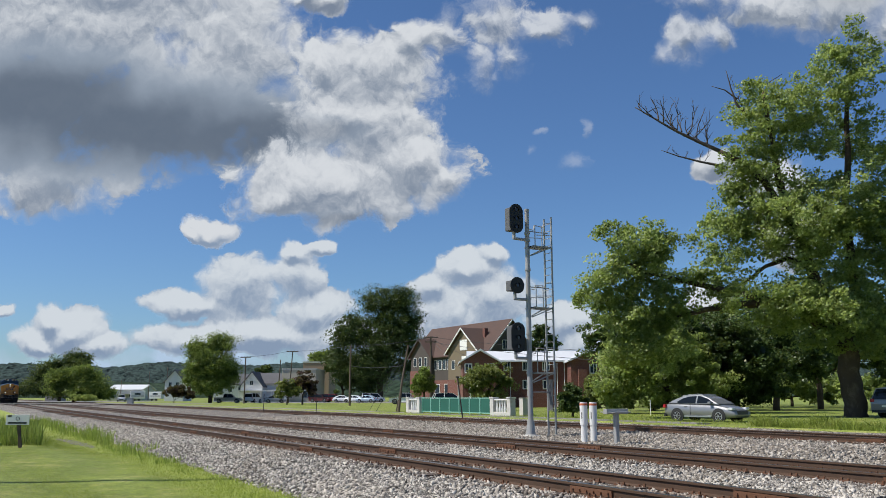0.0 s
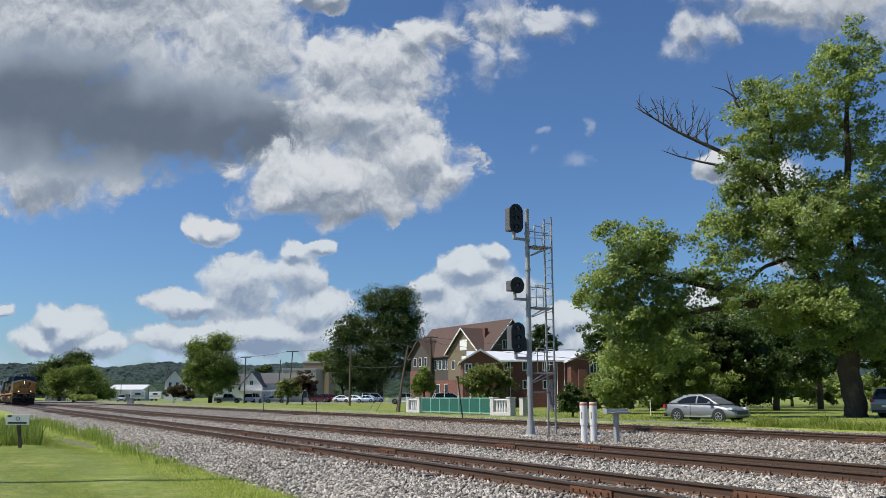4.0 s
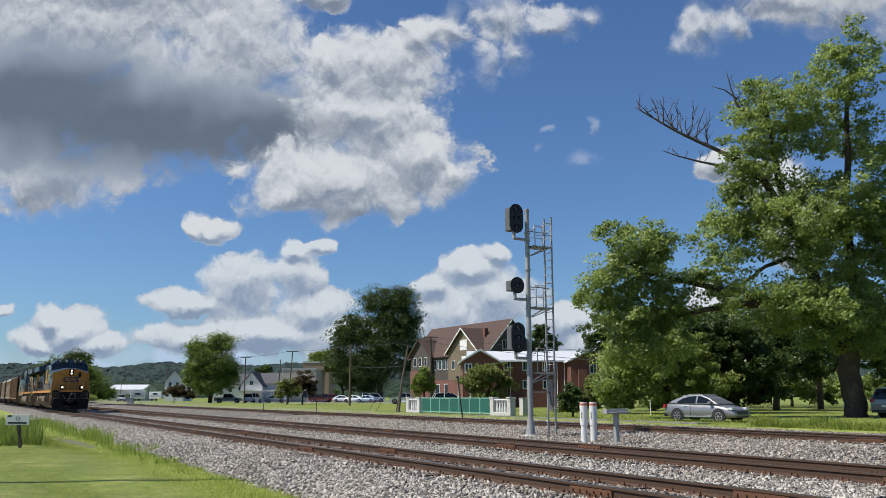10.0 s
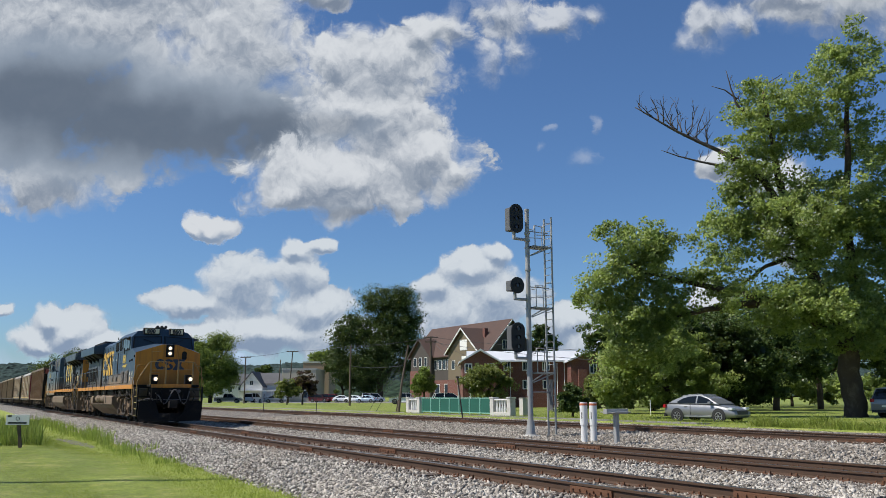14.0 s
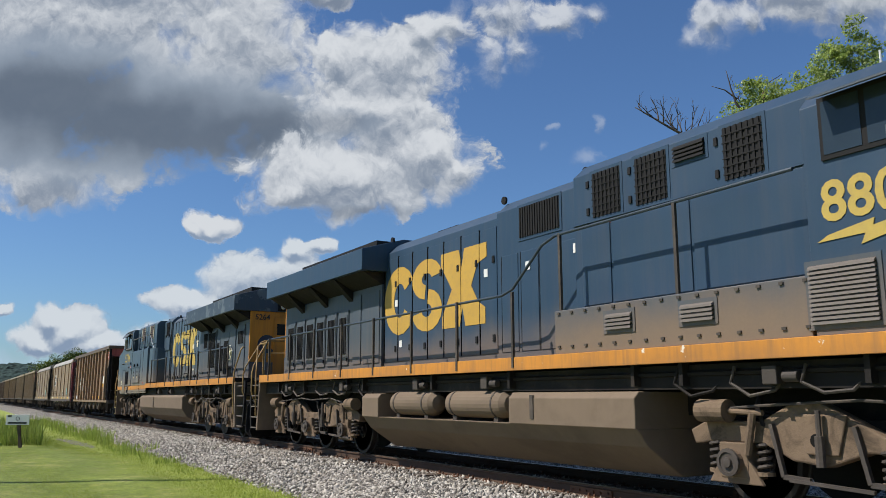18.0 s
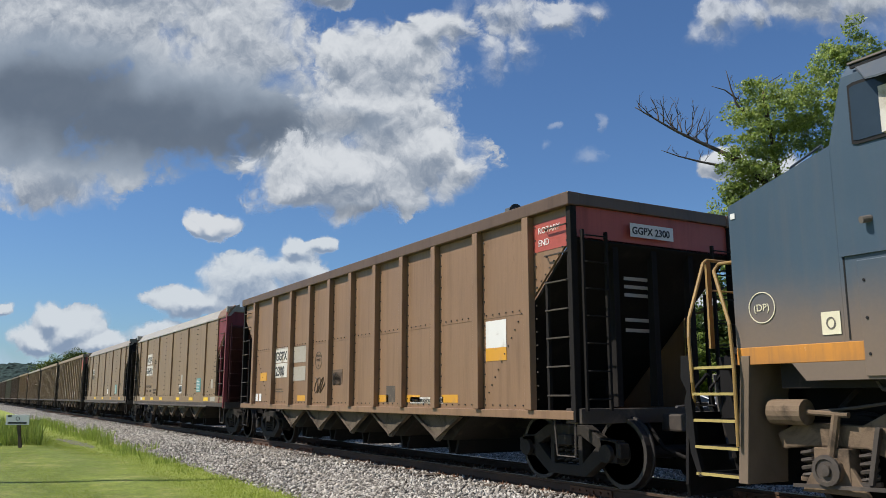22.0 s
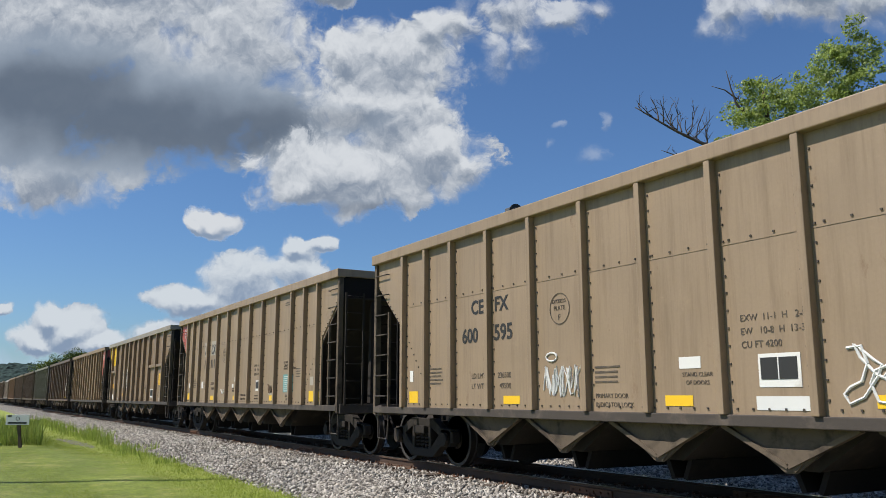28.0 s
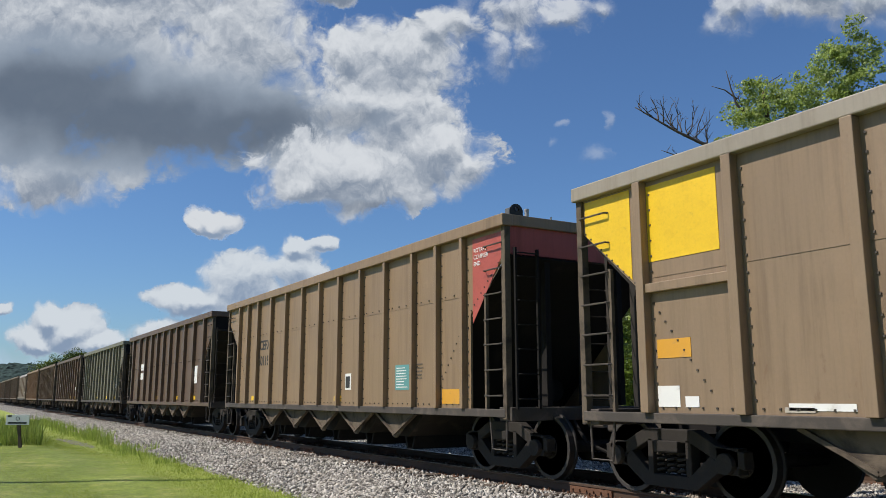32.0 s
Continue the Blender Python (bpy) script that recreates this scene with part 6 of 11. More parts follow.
        if variant:
            doors = [(-15.52, 0.62, 2.90, 3.56, 2.97, 3.49, 8), (-16.58, 1.0, 1.95, 3.56, 2.24, 3.46, 14), (-17.13, 0.42, 1.92, 3.35, 1.98, 3.06, 5), (-17.62, 0.46, 1.92, 3.35, 2.10, 2.94, 5), (-18.16, 0.55, 1.92, 3.35, 1.98, 3.08, 7), (-18.91, 0.72, 1.84, 3.40, 1.89, 2.24, 9), (-19.9, 0.74, 1.92, 3.5, 2.9, 3.3, 4)]
        else:
            doors = [(x, 0.56, 1.95, 3.22, 2.2, 3.05, 5) for x in (-20.05, -19.35, -18.65, -17.95, -17.25, -16.55)]
        for x, wd, za, zb, la, lb, nl in doors:
            d = part("radiator_door", M().box(x, x + wd, min(s * 0.99, s * 1.03), max(s * 0.99, s * 1.03), za, zb), GREY_BLUE, L, "grey-blue door with upright louvres", bevel=0.008)
            louvre("door_louvre", d, x + 0.08, x + wd - 0.08, la, lb, 1.03, s, nl, GRILLE, GREY_BLUE, True)
            part("door_latch", M().box(x + wd - 0.07, x + wd - 0.03, min(s * 1.03, s * 1.05), max(s * 1.03, s * 1.05), 2.04, 2.12), GRILLE, d, "black latch")
        for a in (-15.75, -15.2, -14.8) if not variant else (-15.53, -15.11, -14.72):
            part("hood_door", M().box(a, a + 0.42, min(s * 0.99, s * 1.02), max(s * 0.99, s * 1.02), 1.95, 3.5), GREY_BLUE, L, "plain hood door", bevel=0.006)
        if variant:
            wx, wz = -18.48, 2.66
            whl = M().tube([(wx + 0.235 * math.cos(i * math.pi / 14), s * 1.08, wz + 0.235 * math.sin(i * math.pi / 14)) for i in range(29)], 0.016, 6)
            for i in range(5):
                a = i * 1.2566 + 0.3
                whl.bar((wx, s * 1.08, wz), (wx + 0.235 * math.cos(a), s * 1.08, wz + 0.235 * math.sin(a)), 0.022, 0.022)
            whl.lathe([(0, 0.08), (0.04, 0.065)], (wx, s * 1.06, wz), "y", 12)
            part("hand_brake_wheel", whl, CREAM_PAINT, L, "spoked hand-brake wheel")
            for xc in (-16.1, -17.0, -17.9):
                links = M()
                for i in range(19):
                    u = i / 18
                    c0 = Vector((xc + 0.45 - 0.9 * u, s * 1.44, 1.22 - 0.62 * u * (1 - u)))
                    links.obox(c0, (0.028, 0, 0), (0, 0.006 if i % 2 else 0.016, 0), (0, 0, 0.016 if i % 2 else 0.006))
                tagged(part("safety_chain", links, SLAT, L, "hanging safety chain of steel links"), kind="stuff")
                part("chain_hanger", M().cyl((xc + 0.45, s * 1.44, 1.6), (xc + 0.45, s * 1.44, 1.22), 0.012, 6), SLAT, L, "chain hanger rod")
    part("rear_wall", M().box(rear - 0.06, rear, -1.0, 1.0, 2.3, 3.9), NOSE, L, "yellow rear end wall", bevel=0.008)
    part("rear_lower_wall", M().box(rear - 0.06, rear, -1.0, 1.0, 1.81, 2.295), BLUE, L, "dark blue lower end wall")
    rl = part("rear_light_box", M().box(rear - 0.22, rear - 0.1, -0.14, 0.14, 3.92, 4.36), GRILLE, L, "rear headlight box", bevel=0.01)
    for z in (4.03, 4.25):
        part("lens", M().lathe([(0, 0.08), (-0.03, 0.07)], (rear - 0.22, 0, z), "x", 14), LAMP_OFF, rl, "unlit rear lens")
    letters("rear_number", number, 0.24, BLACK_MARK, L, on_front(rear - 0.07, 0.85, 3.62, True), "dark number", 0.003)
    put("rear_emblem", arc(M(), (0.3, 0.3), (0.3, 0.3), (0.14, 0.14), 40, 320), NAVY_MARK, L, on_front(rear - 0.065, 0.75, 2.55, True), "navy emblem shape")
    put("rear_emblem", arc(M(), (0.3, 0.3), (0.3, 0.3), (0.14, 0.14), 200, 480), NAVY_MARK, L, on_front(rear - 0.065, -0.05, 2.55, True), "navy emblem shape")
    rd = part("rear_door", M().box(rear - 0.085, rear - 0.055, -0.28, 0.24, 1.9, 3.7), NOSE, L, "narrow yellow end door", bevel=0.008)
    part("rear_window", M().box(rear - 0.09, rear - 0.083, -0.18, 0.14, 3.15, 3.5), GRILLE, rd)
    # walkway rails
    for s in (-1, 1):
        top = [(rear - 0.1, s * 1.52, 1.95), (rear - 0.12, s * 1.52, 2.6), (rear + 0.1, s * 1.52, 2.76), (-9.0, s * 1.52, 2.78), (-8.7, s * 1.52, 2.85), (-8.0, s * 1.48, 3.42), (-7.7, s * 1.46, 3.52), (-3.75, s * 1.46, 3.55)] if not variant else [(rear - 0.1, s * 1.52, 1.95), (rear - 0.12, s * 1.52, 2.6), (rear + 0.1, s * 1.52, 2.76), (-8.2, s * 1.52, 2.78)]
        part("handrail", M().tube(top, 0.022, 8), RAILING, L, "long walkway handrail")
        xs = [rear + 0.3 + i * 1.62 for i in range(8)] if not variant else [-20.0, -19.1, -17.85, -16.31, -15.33, -13.85, -12.78, -11.14, -9.5, -8.27]
        for x in xs:
            if x < -8.0:
                st = M().box(x - 0.022, x + 0.022, min(s * 1.535, s * 1.575), max(s * 1.535, s * 1.575), 1.66, 2.80)
                part("stanchion", st, GRIME, L, "upright handrail post")
        if not variant:
            for x in (-7.6, -5.4):
                part("stanchion", M().box(x - 0.022, x + 0.022, min(s * 1.44, s * 1.48), max(s * 1.44, s * 1.48), 2.42, 3.54), GRIME, L, "upright handrail post")
    # fuel tank and reservoirs
    prof_low = [(-0.75, 0.24), (-1.32, 0.62), (-1.5, 0.85), (1.5, 0.85), (1.32, 0.62), (0.75, 0.24)]
    prof_full = [(-0.75, 0.24), (-1.32, 0.5), (-1.52, 0.8), (-1.52, 1.22), (-1.44, 1.30), (1.44, 1.30), (1.52, 1.22), (1.52, 0.8), (1.32, 0.5), (0.75, 0.24)]
    if not variant:
        tk = part("fuel_tank", M().prism(prof_low, "x", -14.1, -6.15), TANK, L, "dust-covered fuel tank", bevel=0.02)
        part("tank_block", M().prism([(-1.52, 0.84), (-1.52, 1.22), (-1.44, 1.3), (1.44, 1.3), (1.52, 1.22), (1.52, 0.84)], "x", -8.85, -6.15), TANK, tk, "raised tank end", bevel=0.015)
        part("tank_block", M().prism([(-1.52, 0.84), (-1.52, 1.22), (-1.44, 1.3), (1.44, 1.3), (1.52, 1.22), (1.52, 0.84)], "x", -14.1, -13.35), TANK, tk, "raised tank end", bevel=0.015)
        part("tank_core", M().box(-13.4, -8.8, -0.85, 0.85, 0.84, 1.3), DARK, tk)
        for s in (-1, 1):
            for a, b in ((-13.05, -11.35), (-10.95, -9.1)):
                res = part("air_reservoir", M().lathe([(a, 0.03), (a + 0.03, 0.14), (a + 0.12, 0.205), (a + 0.25, 0.225), (b - 0.25, 0.225), (b - 0.12, 0.205), (b - 0.03, 0.14), (b, 0.03)], (0, s * 1.26, 1.12), "x", 24), TANK, L, "dusty cylindrical air reservoir")
                for x in (a + 0.3, b - 0.3):
                    band = M().lathe([(-0.02, 0.232), (0.02, 0.232)], (x, s * 1.26, 1.12), "x", 24)
                    band.box(x - 0.06, x + 0.06, s * 1.26 - 0.12, s * 1.26 + 0.12, 0.84, 0.92)
                    part("reservoir_strap", band, GRIME, res)
        part("fuel_gauge", M().box(-8.3, -8.22, -1.535, -1.515, 0.92, 1.26), GRIME, tk, "small dark fuel gauge")
    else:
        tk = part("fuel_tank", M().prism(prof_full, "x", -14.1, -5.93), TANK, L, "dust-covered smooth fuel tank", bevel=0.02)
        gauge = part("fuel_gauge", M().box(-9.04, -8.90, 1.515, 1.526, 0.80, 1.22), GAP_SHADE, tk, "dark recessed fuel gauge")
        part("gauge_frame", M().box(-9.05, -9.03, 1.52, 1.535, 0.79, 1.23).box(-8.91, -8.89, 1.52, 1.535, 0.79, 1.23).box(-9.03, -8.91, 1.52, 1.535, 0.79, 0.81), TANK, gauge)
        part("gauge_glass", M().cyl((-8.97, 1.525, 0.84), (-8.97, 1.525, 1.18), 0.012, 6), SLAT, gauge, "narrow sight glass")
    loco_truck(L, (-0.42, -2.52, -4.62) if variant else (-0.85, -2.85, -4.9), True)
    loco_truck(L, (-15.22, -17.34, -19.45) if variant else (-15.55, -17.7, -19.8), True)
    # roof fittings
    horn = M()
    for y in (-0.2, 0, 0.2):
        horn.tube([(-2.3, y, 4.72), (-1.95, y, 4.72)], 0.03, 8, 0.08)
    horn.box(-2.3, -2.2, -0.25, 0.25, 4.58, 4.74)
    part("horn", horn, GRIME, L, "roof air horn cluster")
    part("antenna", M().box(-2.9, -2.6, -0.3, 0.3, 4.58, 4.68).cyl((-2.4, 0.7, 4.5), (-2.4, 0.7, 4.85), 0.015, 6).cyl((-3.1, -0.8, 4.5), (-3.1, -0.8, 4.75), 0.012, 6), WHITE_MARK, L)
    for x in (-7.75, -9.92, -14.2):
        for s in (-1, 1):
            part("lifting_eye", M().lathe([(-0.02, 0.07), (0.02, 0.07), (0.02, 0.035), (-0.02, 0.035)], (x, s * 0.8, 4.58), "y", 10), GRILLE, L)
    return L


LOCO_A = locomotive("880", "dusty dark blue and yellow diesel locomotive with headlights lit", 0)
TRAIN.append((LOCO_A, 18.41, False))
LOCO_B = locomotive("5264", "faded blue and yellow diesel locomotive running backwards, coupled behind", 1)
TRAIN.append((LOCO_B, -25.55, True))

# ---- hopper cars ----
def car_paint(name, c, dark=0.55):
    """Sun-bleached car side: vertical runs of coal dust, blotches and rubbed patches."""
    k = Mat(name)
    p = k.coords("Object")
    runs = k.noise(k.vmath("MULTIPLY", p, (5.0, 5.0, 0.35)), 1.0, 6, 0.7)
    blot = k.noise(p, 0.55, 6, 0.65, 0.4)
    grain = k.noise(p, 26, 4, 0.65)
    col = k.mix(blot, shade(c, 0.78), shade(c, 1.24))
    col = k.mix(k.math("MULTIPLY", k.step(runs, 0.45, 0.76), 0.7), col, (c[0] * dark, c[1] * dark * 0.93, c[2] * dark * 0.85, 1))
    col = k.mix(k.math("MULTIPLY", k.step(k.noise(p, 1.6, 7, 0.7), 0.58, 0.8), 0.35), col, shade(c, 1.5))
    rust = k.step(k.noise(k.vmath("MULTIPLY", p, (3.0, 3.0, 1.4)), 1.0, 8, 0.72), 0.60, 0.72)
    col = k.mix(k.math("MULTIPLY", rust, 0.62), col, (0.15, 0.072, 0.035, 1))
    thin = k.noise(k.vmath("MULTIPLY", p, (22.0, 22.0, 0.8)), 1.0, 4, 0.6)
    col = k.mix(k.math("MULTIPLY", k.step(thin, 0.5, 0.75), 0.3), col, shade(c, 0.62))
    col = k.mix(k.math("MULTIPLY", grain, 0.3), col, shade(c, 0.45))
    k.bump(k.noise(p, 1.1, 3, 0.5), 0.5, 0.03)
    return k.done(col, k.math("ADD", 0.40, k.math("MULTIPLY", blot, 0.2)), 0.0, 0.5)


BROWN = car_paint("rusty_brown_car_paint", (0.250, 0.146, 0.080, 1))
TAN = car_paint("bleached_tan_car_paint", (0.300, 0.215, 0.136, 1))
TAN2 = car_paint("brownish_tan_car_paint", (0.255, 0.168, 0.094, 1))
TAUPE = car_paint("grey_taupe_car_paint", (0.245, 0.166, 0.100, 1))
DARK_BROWN = car_paint("dark_brown_car_paint", (0.12, 0.072, 0.044, 1))
UMBER = car_paint("umber_car_paint", (0.165, 0.105, 0.066, 1))
GREEN_GREY = car_paint("green_grey_car_paint", (0.16, 0.145, 0.10, 1))
PALE_TOP = car_paint("pale_grey_car_top", (0.36, 0.33, 0.28, 1), 0.75)
DULL_TOP = car_paint("dull_grey_car_top", (0.29, 0.245, 0.19, 1), 0.7)
RED = car_paint("faded_red_end_paint", (0.42, 0.085, 0.06, 1))
MAROON = car_paint("maroon_end_paint", (0.20, 0.035, 0.04, 1))
# darker copy of the maroon: the end's shade is put into its colour
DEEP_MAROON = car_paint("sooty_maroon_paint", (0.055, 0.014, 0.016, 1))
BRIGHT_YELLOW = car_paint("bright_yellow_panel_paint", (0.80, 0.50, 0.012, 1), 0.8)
# near-black steel for the car ends, hoses and underside
NEAR_BLACK = plain("sooty_steel", (0.014, 0.012, 0.011, 1), 0.85, 0, 0.35, 2, 0.2, (0.032, 0.026, 0.021, 1), 0.25, spec=0.2)
BRACE = plain("dusty_brace_steel", (0.135, 0.104, 0.075, 1), 0.85, 0, 0.3, 3, 0.3, (0.03, 0.024, 0.02, 1), 0.4, spec=0.15)
FRAME = plain("grimy_cast_steel", (0.030, 0.025, 0.021, 1), 0.8, 0, 0.35, 3, 0.3, (0.075, 0.056, 0.042, 1), 0.3, spec=0.25)
YELLOW_TAPE = plain("yellow_reflective_tape", (0.82, 0.50, 0.02, 1), 0.4, 0, 0.1, 6, 0, (0.4, 0.27, 0.1, 1), 0.15)
ORANGE_TAPE = plain("orange_reflective_tape", (0.62, 0.30, 0.03, 1), 0.45, 0, 0.15, 6, 0, (0.32, 0.2, 0.1, 1), 0.25)
TEAL_SIGN = plain("teal_notice_paint", (0.10, 0.27, 0.26, 1), 0.5, 0, 0.1, 5)
SMEAR = car_paint("smeared_white_paint", (0.42, 0.37, 0.30, 1), 0.8)
CHALK = plain("white_scrawl_paint", (0.66, 0.65, 0.62, 1), 0.7, 0, 0.1, 8)
SMUDGE = plain("grey_smudged_paint", (0.13, 0.085, 0.055, 1), 0.8, 0, 0.25, 5, 0, (0.16, 0.10, 0.06, 1), 0.4)
BLUE_LABEL = plain("blue_label_paint", (0.06, 0.14, 0.36, 1), 0.5)
CAR_LEN, CAR_HALF = 15.07, 1.58


def side_truck(car, xc):
    tr = new("truck")
    tr.parent = car
    tagged(tr, "grimy two-axle freight truck")
    for s in (-1, 1):
        y0, y1 = sorted((s * 0.90, s * 1.06))
        # the frame is an arch with an opening for the spring nest and two windows
        f = M()
        f.prism([(xc + 1.14, 0.42), (xc + 1.14, 0.62), (xc + 0.74, 0.68), (xc + 0.42, 0.84), (xc - 0.42, 0.84), (xc - 0.74, 0.68), (xc - 1.14, 0.62), (xc - 1.14, 0.42), (xc - 0.70, 0.52), (xc - 0.36, 0.68), (xc + 0.36, 0.68), (xc + 0.70, 0.52)], "y", y0, y1)
        f.prism([(xc + 0.66, 0.56), (xc + 0.84, 0.42), (xc + 0.42, 0.14), (xc - 0.42, 0.14), (xc - 0.84, 0.42), (xc - 0.66, 0.56), (xc - 0.32, 0.29), (xc + 0.32, 0.29)], "y", y0, y1)
        f.box(xc + 0.27, xc + 0.36, y0, y1, 0.28, 0.72).box(xc - 0.36, xc - 0.27, y0, y1, 0.28, 0.72)
        part("side_frame", f, FRAME, tr, "cast steel side frame", bevel=0.012)
        for d in (-1, 1):
            adapter = M().box(xc + d * 0.9 - 0.16, xc + d * 0.9 + 0.16, y0, y1, 0.36, 0.66)
            adapter.cyl((xc + d * 0.9, s * 0.95, 0.48), (xc + d * 0.9, s * 1.13, 0.48), 0.125, 12)
            part("bearing_adapter", adapter, FRAME, tr, "grimy axle bearing", bevel=0.01)
        for dx in (-0.17, 0.0, 0.17):
            part("coil_spring", coil(M(), (xc + dx, s * 0.98, 0), 0.065, 0.30, 0.56, 4, 0.02), FRAME, tr)
        part("bolster_end", M().box(xc - 0.2, xc + 0.2, min(s * 0.85, s * 1.12), max(s * 0.85, s * 1.12), 0.56, 0.70), FRAME, tr, bevel=0.01)
    part("bolster", M().box(xc - 0.2, xc + 0.2, -0.95, 0.95, 0.50, 0.78), NEAR_BLACK, tr)
    shoes = M()
    for d in (-1, 1):
        shoes.bar((xc + d * 0.35, -0.8, 0.42), (xc + d * 0.35, 0.8, 0.42), 0.09, 0.08)
        for s in (-1, 1):
            shoes.box(xc + d * 0.38 - 0.03, xc + d * 0.38 + 0.05, s * 0.75 - 0.05, s * 0.75 + 0.05, 0.30, 0.58)
    part("brake_beam", shoes, NEAR_BLACK, tr)
    return tr


def wheels_for(car):
    return [wheelset(car, x, 0.48) for x in (-0.05, -1.85, -CAR_LEN + 1.85, -CAR_LEN + 0.05)]


def bolts(points, y, s, r=0.011, h=0.014):
    m = M()
    for x, z in points:
        m.box(x - r, x + r, min(s * y, s * (y + h)), max(s * y, s * (y + h)), z - r, z + r)
    return m


def hopper_base(label, kind):
    """One empty-coloured car; kind: ribs, smooth or girder."""
    car = thing("hopper_car", label, "hopper car", None, "hopper cars of the train")
    L, W = CAR_LEN, CAR_HALF
    ztop = 3.66 if kind == "smooth" else 3.80
    for s in (-1, 1):
        yo = (s * (W - 0.035), s * W)
        y0, y1 = min(yo), max(yo)
        # side sheet with its bevelled ends
        sheet = M().prism([(-1.08, 1.02), (-1.08, 2.55), (-0.06, 3.42), (-0.06, ztop + 0.06), (-L + 0.06, ztop + 0.06), (-L + 0.06, 3.42), (-L + 1.08, 2.55), (-L + 1.08, 1.02)], "y", y0, y1)
        part("side_sheet", sheet, BROWN, car, "weathered steel side sheet")
        if kind == "smooth":
            roof = M().prism([(s * (W + 0.03), 3.71), (s * (W + 0.03), 3.75), (s * (W - 0.02), 3.79), (s * (W - 0.22), 4.06), (s * (W - 0.34), 4.10), (s * (W - 0.34), 4.05), (s * (W - 0.06), 3.73)], "x", -L - 0.02, 0.02)
            part("top_chord", roof, PALE_TOP, car, "pale curved top chord")
        else:
            part("top_chord", M().box(-L - 0.02, 0.02, min(s * (W - 0.1), s * (W + 0.11)), max(s * (W - 0.1), s * (W + 0.11)), 3.84, 4.03), BROWN, car, "square top chord", bevel=0.015)
        part("side_sill", M().box(-L + 0.05, -0.05, min(s * (W - 0.12), s * (W + 0.06)), max(s * (W - 0.12), s * (W + 0.06)), 0.93, 1.05), GRIME if kind != "ribs" else BROWN, car, "side sill beam", bevel=0.01)
        # posts
        if kind == "ribs":
            xs = [-1.0, -2.38, -3.75, -4.97, -6.14, -7.33, -8.5, -9.7, -10.97, -12.32, -13.92]
            wd, proud = 0.15, 0.11
        elif kind == "fine":
            xs = [-1.24, -2.1, -2.98, -4.13, -5.27, -6.4, -7.52, -8.63, -9.8, -10.94, -12.05, -12.95, -13.80]
            wd, proud = 0.09, 0.10
        elif kind == "girder":
            xs = [-1.2, -2.55, -4.02, -5.25, -6.43, -7.6, -8.77, -9.8, -11.02, -12.45, -13.84]
            wd, proud = 0.13, 0.12
        else:
            xs = [-1.0] + [-2.5 - i * 2.515 for i in range(5)] + [-L + 1.0]
            wd, proud = 0.035, 0.05
        rows = []
        for x in xs:
            zp = (1.05, 3.84) if kind != "smooth" else (1.27, 3.72)
            part("side_post", M().box(x - wd / 2, x + wd / 2, min(s * (W - 0.002), s * (W + proud)), max(s * (W - 0.002), s * (W + proud)), *zp), BROWN, car, "upright side post", bevel=0.008)
            if kind != "smooth":
                rows += [(x - wd / 2 - 0.05, 1.15 + i * 0.19) for i in range(14)] + [(x + wd / 2 + 0.05, 1.2 + i * 0.19) for i in range(14)]
        for x in (-0.06, -L + 0.06):
            part("corner_post", M().box(x - 0.05, x + 0.05, min(s * (W - 0.06), s * (W + 0.05)), max(s * (W - 0.06), s * (W + 0.05)), 0.9, 3.84), GRIME, car, "corner post", bevel=0.008)
        if kind == "smooth":
            for i in range(6):
                x = -1.25 - i * 2.51
                rows += [(x - 0.06, 1.35 + j * 0.17) for j in range(14)] + [(x + 0.06, 1.35 + j * 0.17) for j in range(14)]
            rows += [(-0.3 - i * 0.21, 3.70) for i in range(69)] + [(-1.2 - i * 0.30, 1.30) for i in range(43)]
            part("lower_flange", M().box(-L + 0.1, -0.1, min(s * (W - 0.01), s * (W + 0.012)), max(s * (W - 0.01), s * (W + 0.012)), 1.06, 1.27), BROWN, car, "lower side flange")
            part("side_pipe", M().cyl((-L + 1.7, s * (W + 0.1), 0.93), (-1.7, s * (W + 0.1), 0.93), 0.035, 8), GRIME, car, "pipe along the sill")
        else:
            zs = {"ribs": 2.46, "fine": 2.88, "girder": 2.66}[kind]
            rows += [(-1.3 - i * (0.18 if kind == "ribs" else 0.29), zs + 0.035) for i in range(70 if kind == "ribs" else 43) if kind != "girder"] + [(-1.25 - i * 0.2, 1.11) for i in range(63)]
            part("sheet_seam", M().box(-L + 1.1, -1.1, min(s * W, s * (W + 0.006)), max(s * W, s * (W + 0.006)), zs - 0.015, zs), BROWN, car, "seam between sheets")
        for e in (0, 1):
            rows += [((-1.25 - i * 0.09) if e == 0 else (-L + 1.25 + i * 0.09), 2.45 - i * 0.115) for i in range(11)]
            rows += [((-0.15 - i * 0.1) if e == 0 else (-L + 0.15 + i * 0.1), 3.38 - i * 0.085) for i in range(10)]
        tagged(part("rivets", bolts(rows, W, s), GRIME, car, "rows of bolt heads"), kind="stuff")
        if kind == "girder":
            for a, b in ((-3.96, -1.16), (-L + 1.16, -L + 2.6)):
                part("waist_beam", M().box(a, b, min(s * W, s * (W + 0.09)), max(s * W, s * (W + 0.09)), 2.46, 2.57), BROWN, car, "horizontal waist beam", bevel=0.008)
    for e, xe, d in ((0, 0.0, -1), (1, -L, 1)):
        top = M().box(min(xe, xe + d * 0.12), max(xe, xe + d * 0.12), -W - 0.05, W + 0.05, 3.86, 4.03)
        part("end_chord", top, BROWN if kind != "smooth" else GRIME, car, "top chord across the end", bevel=0.01)
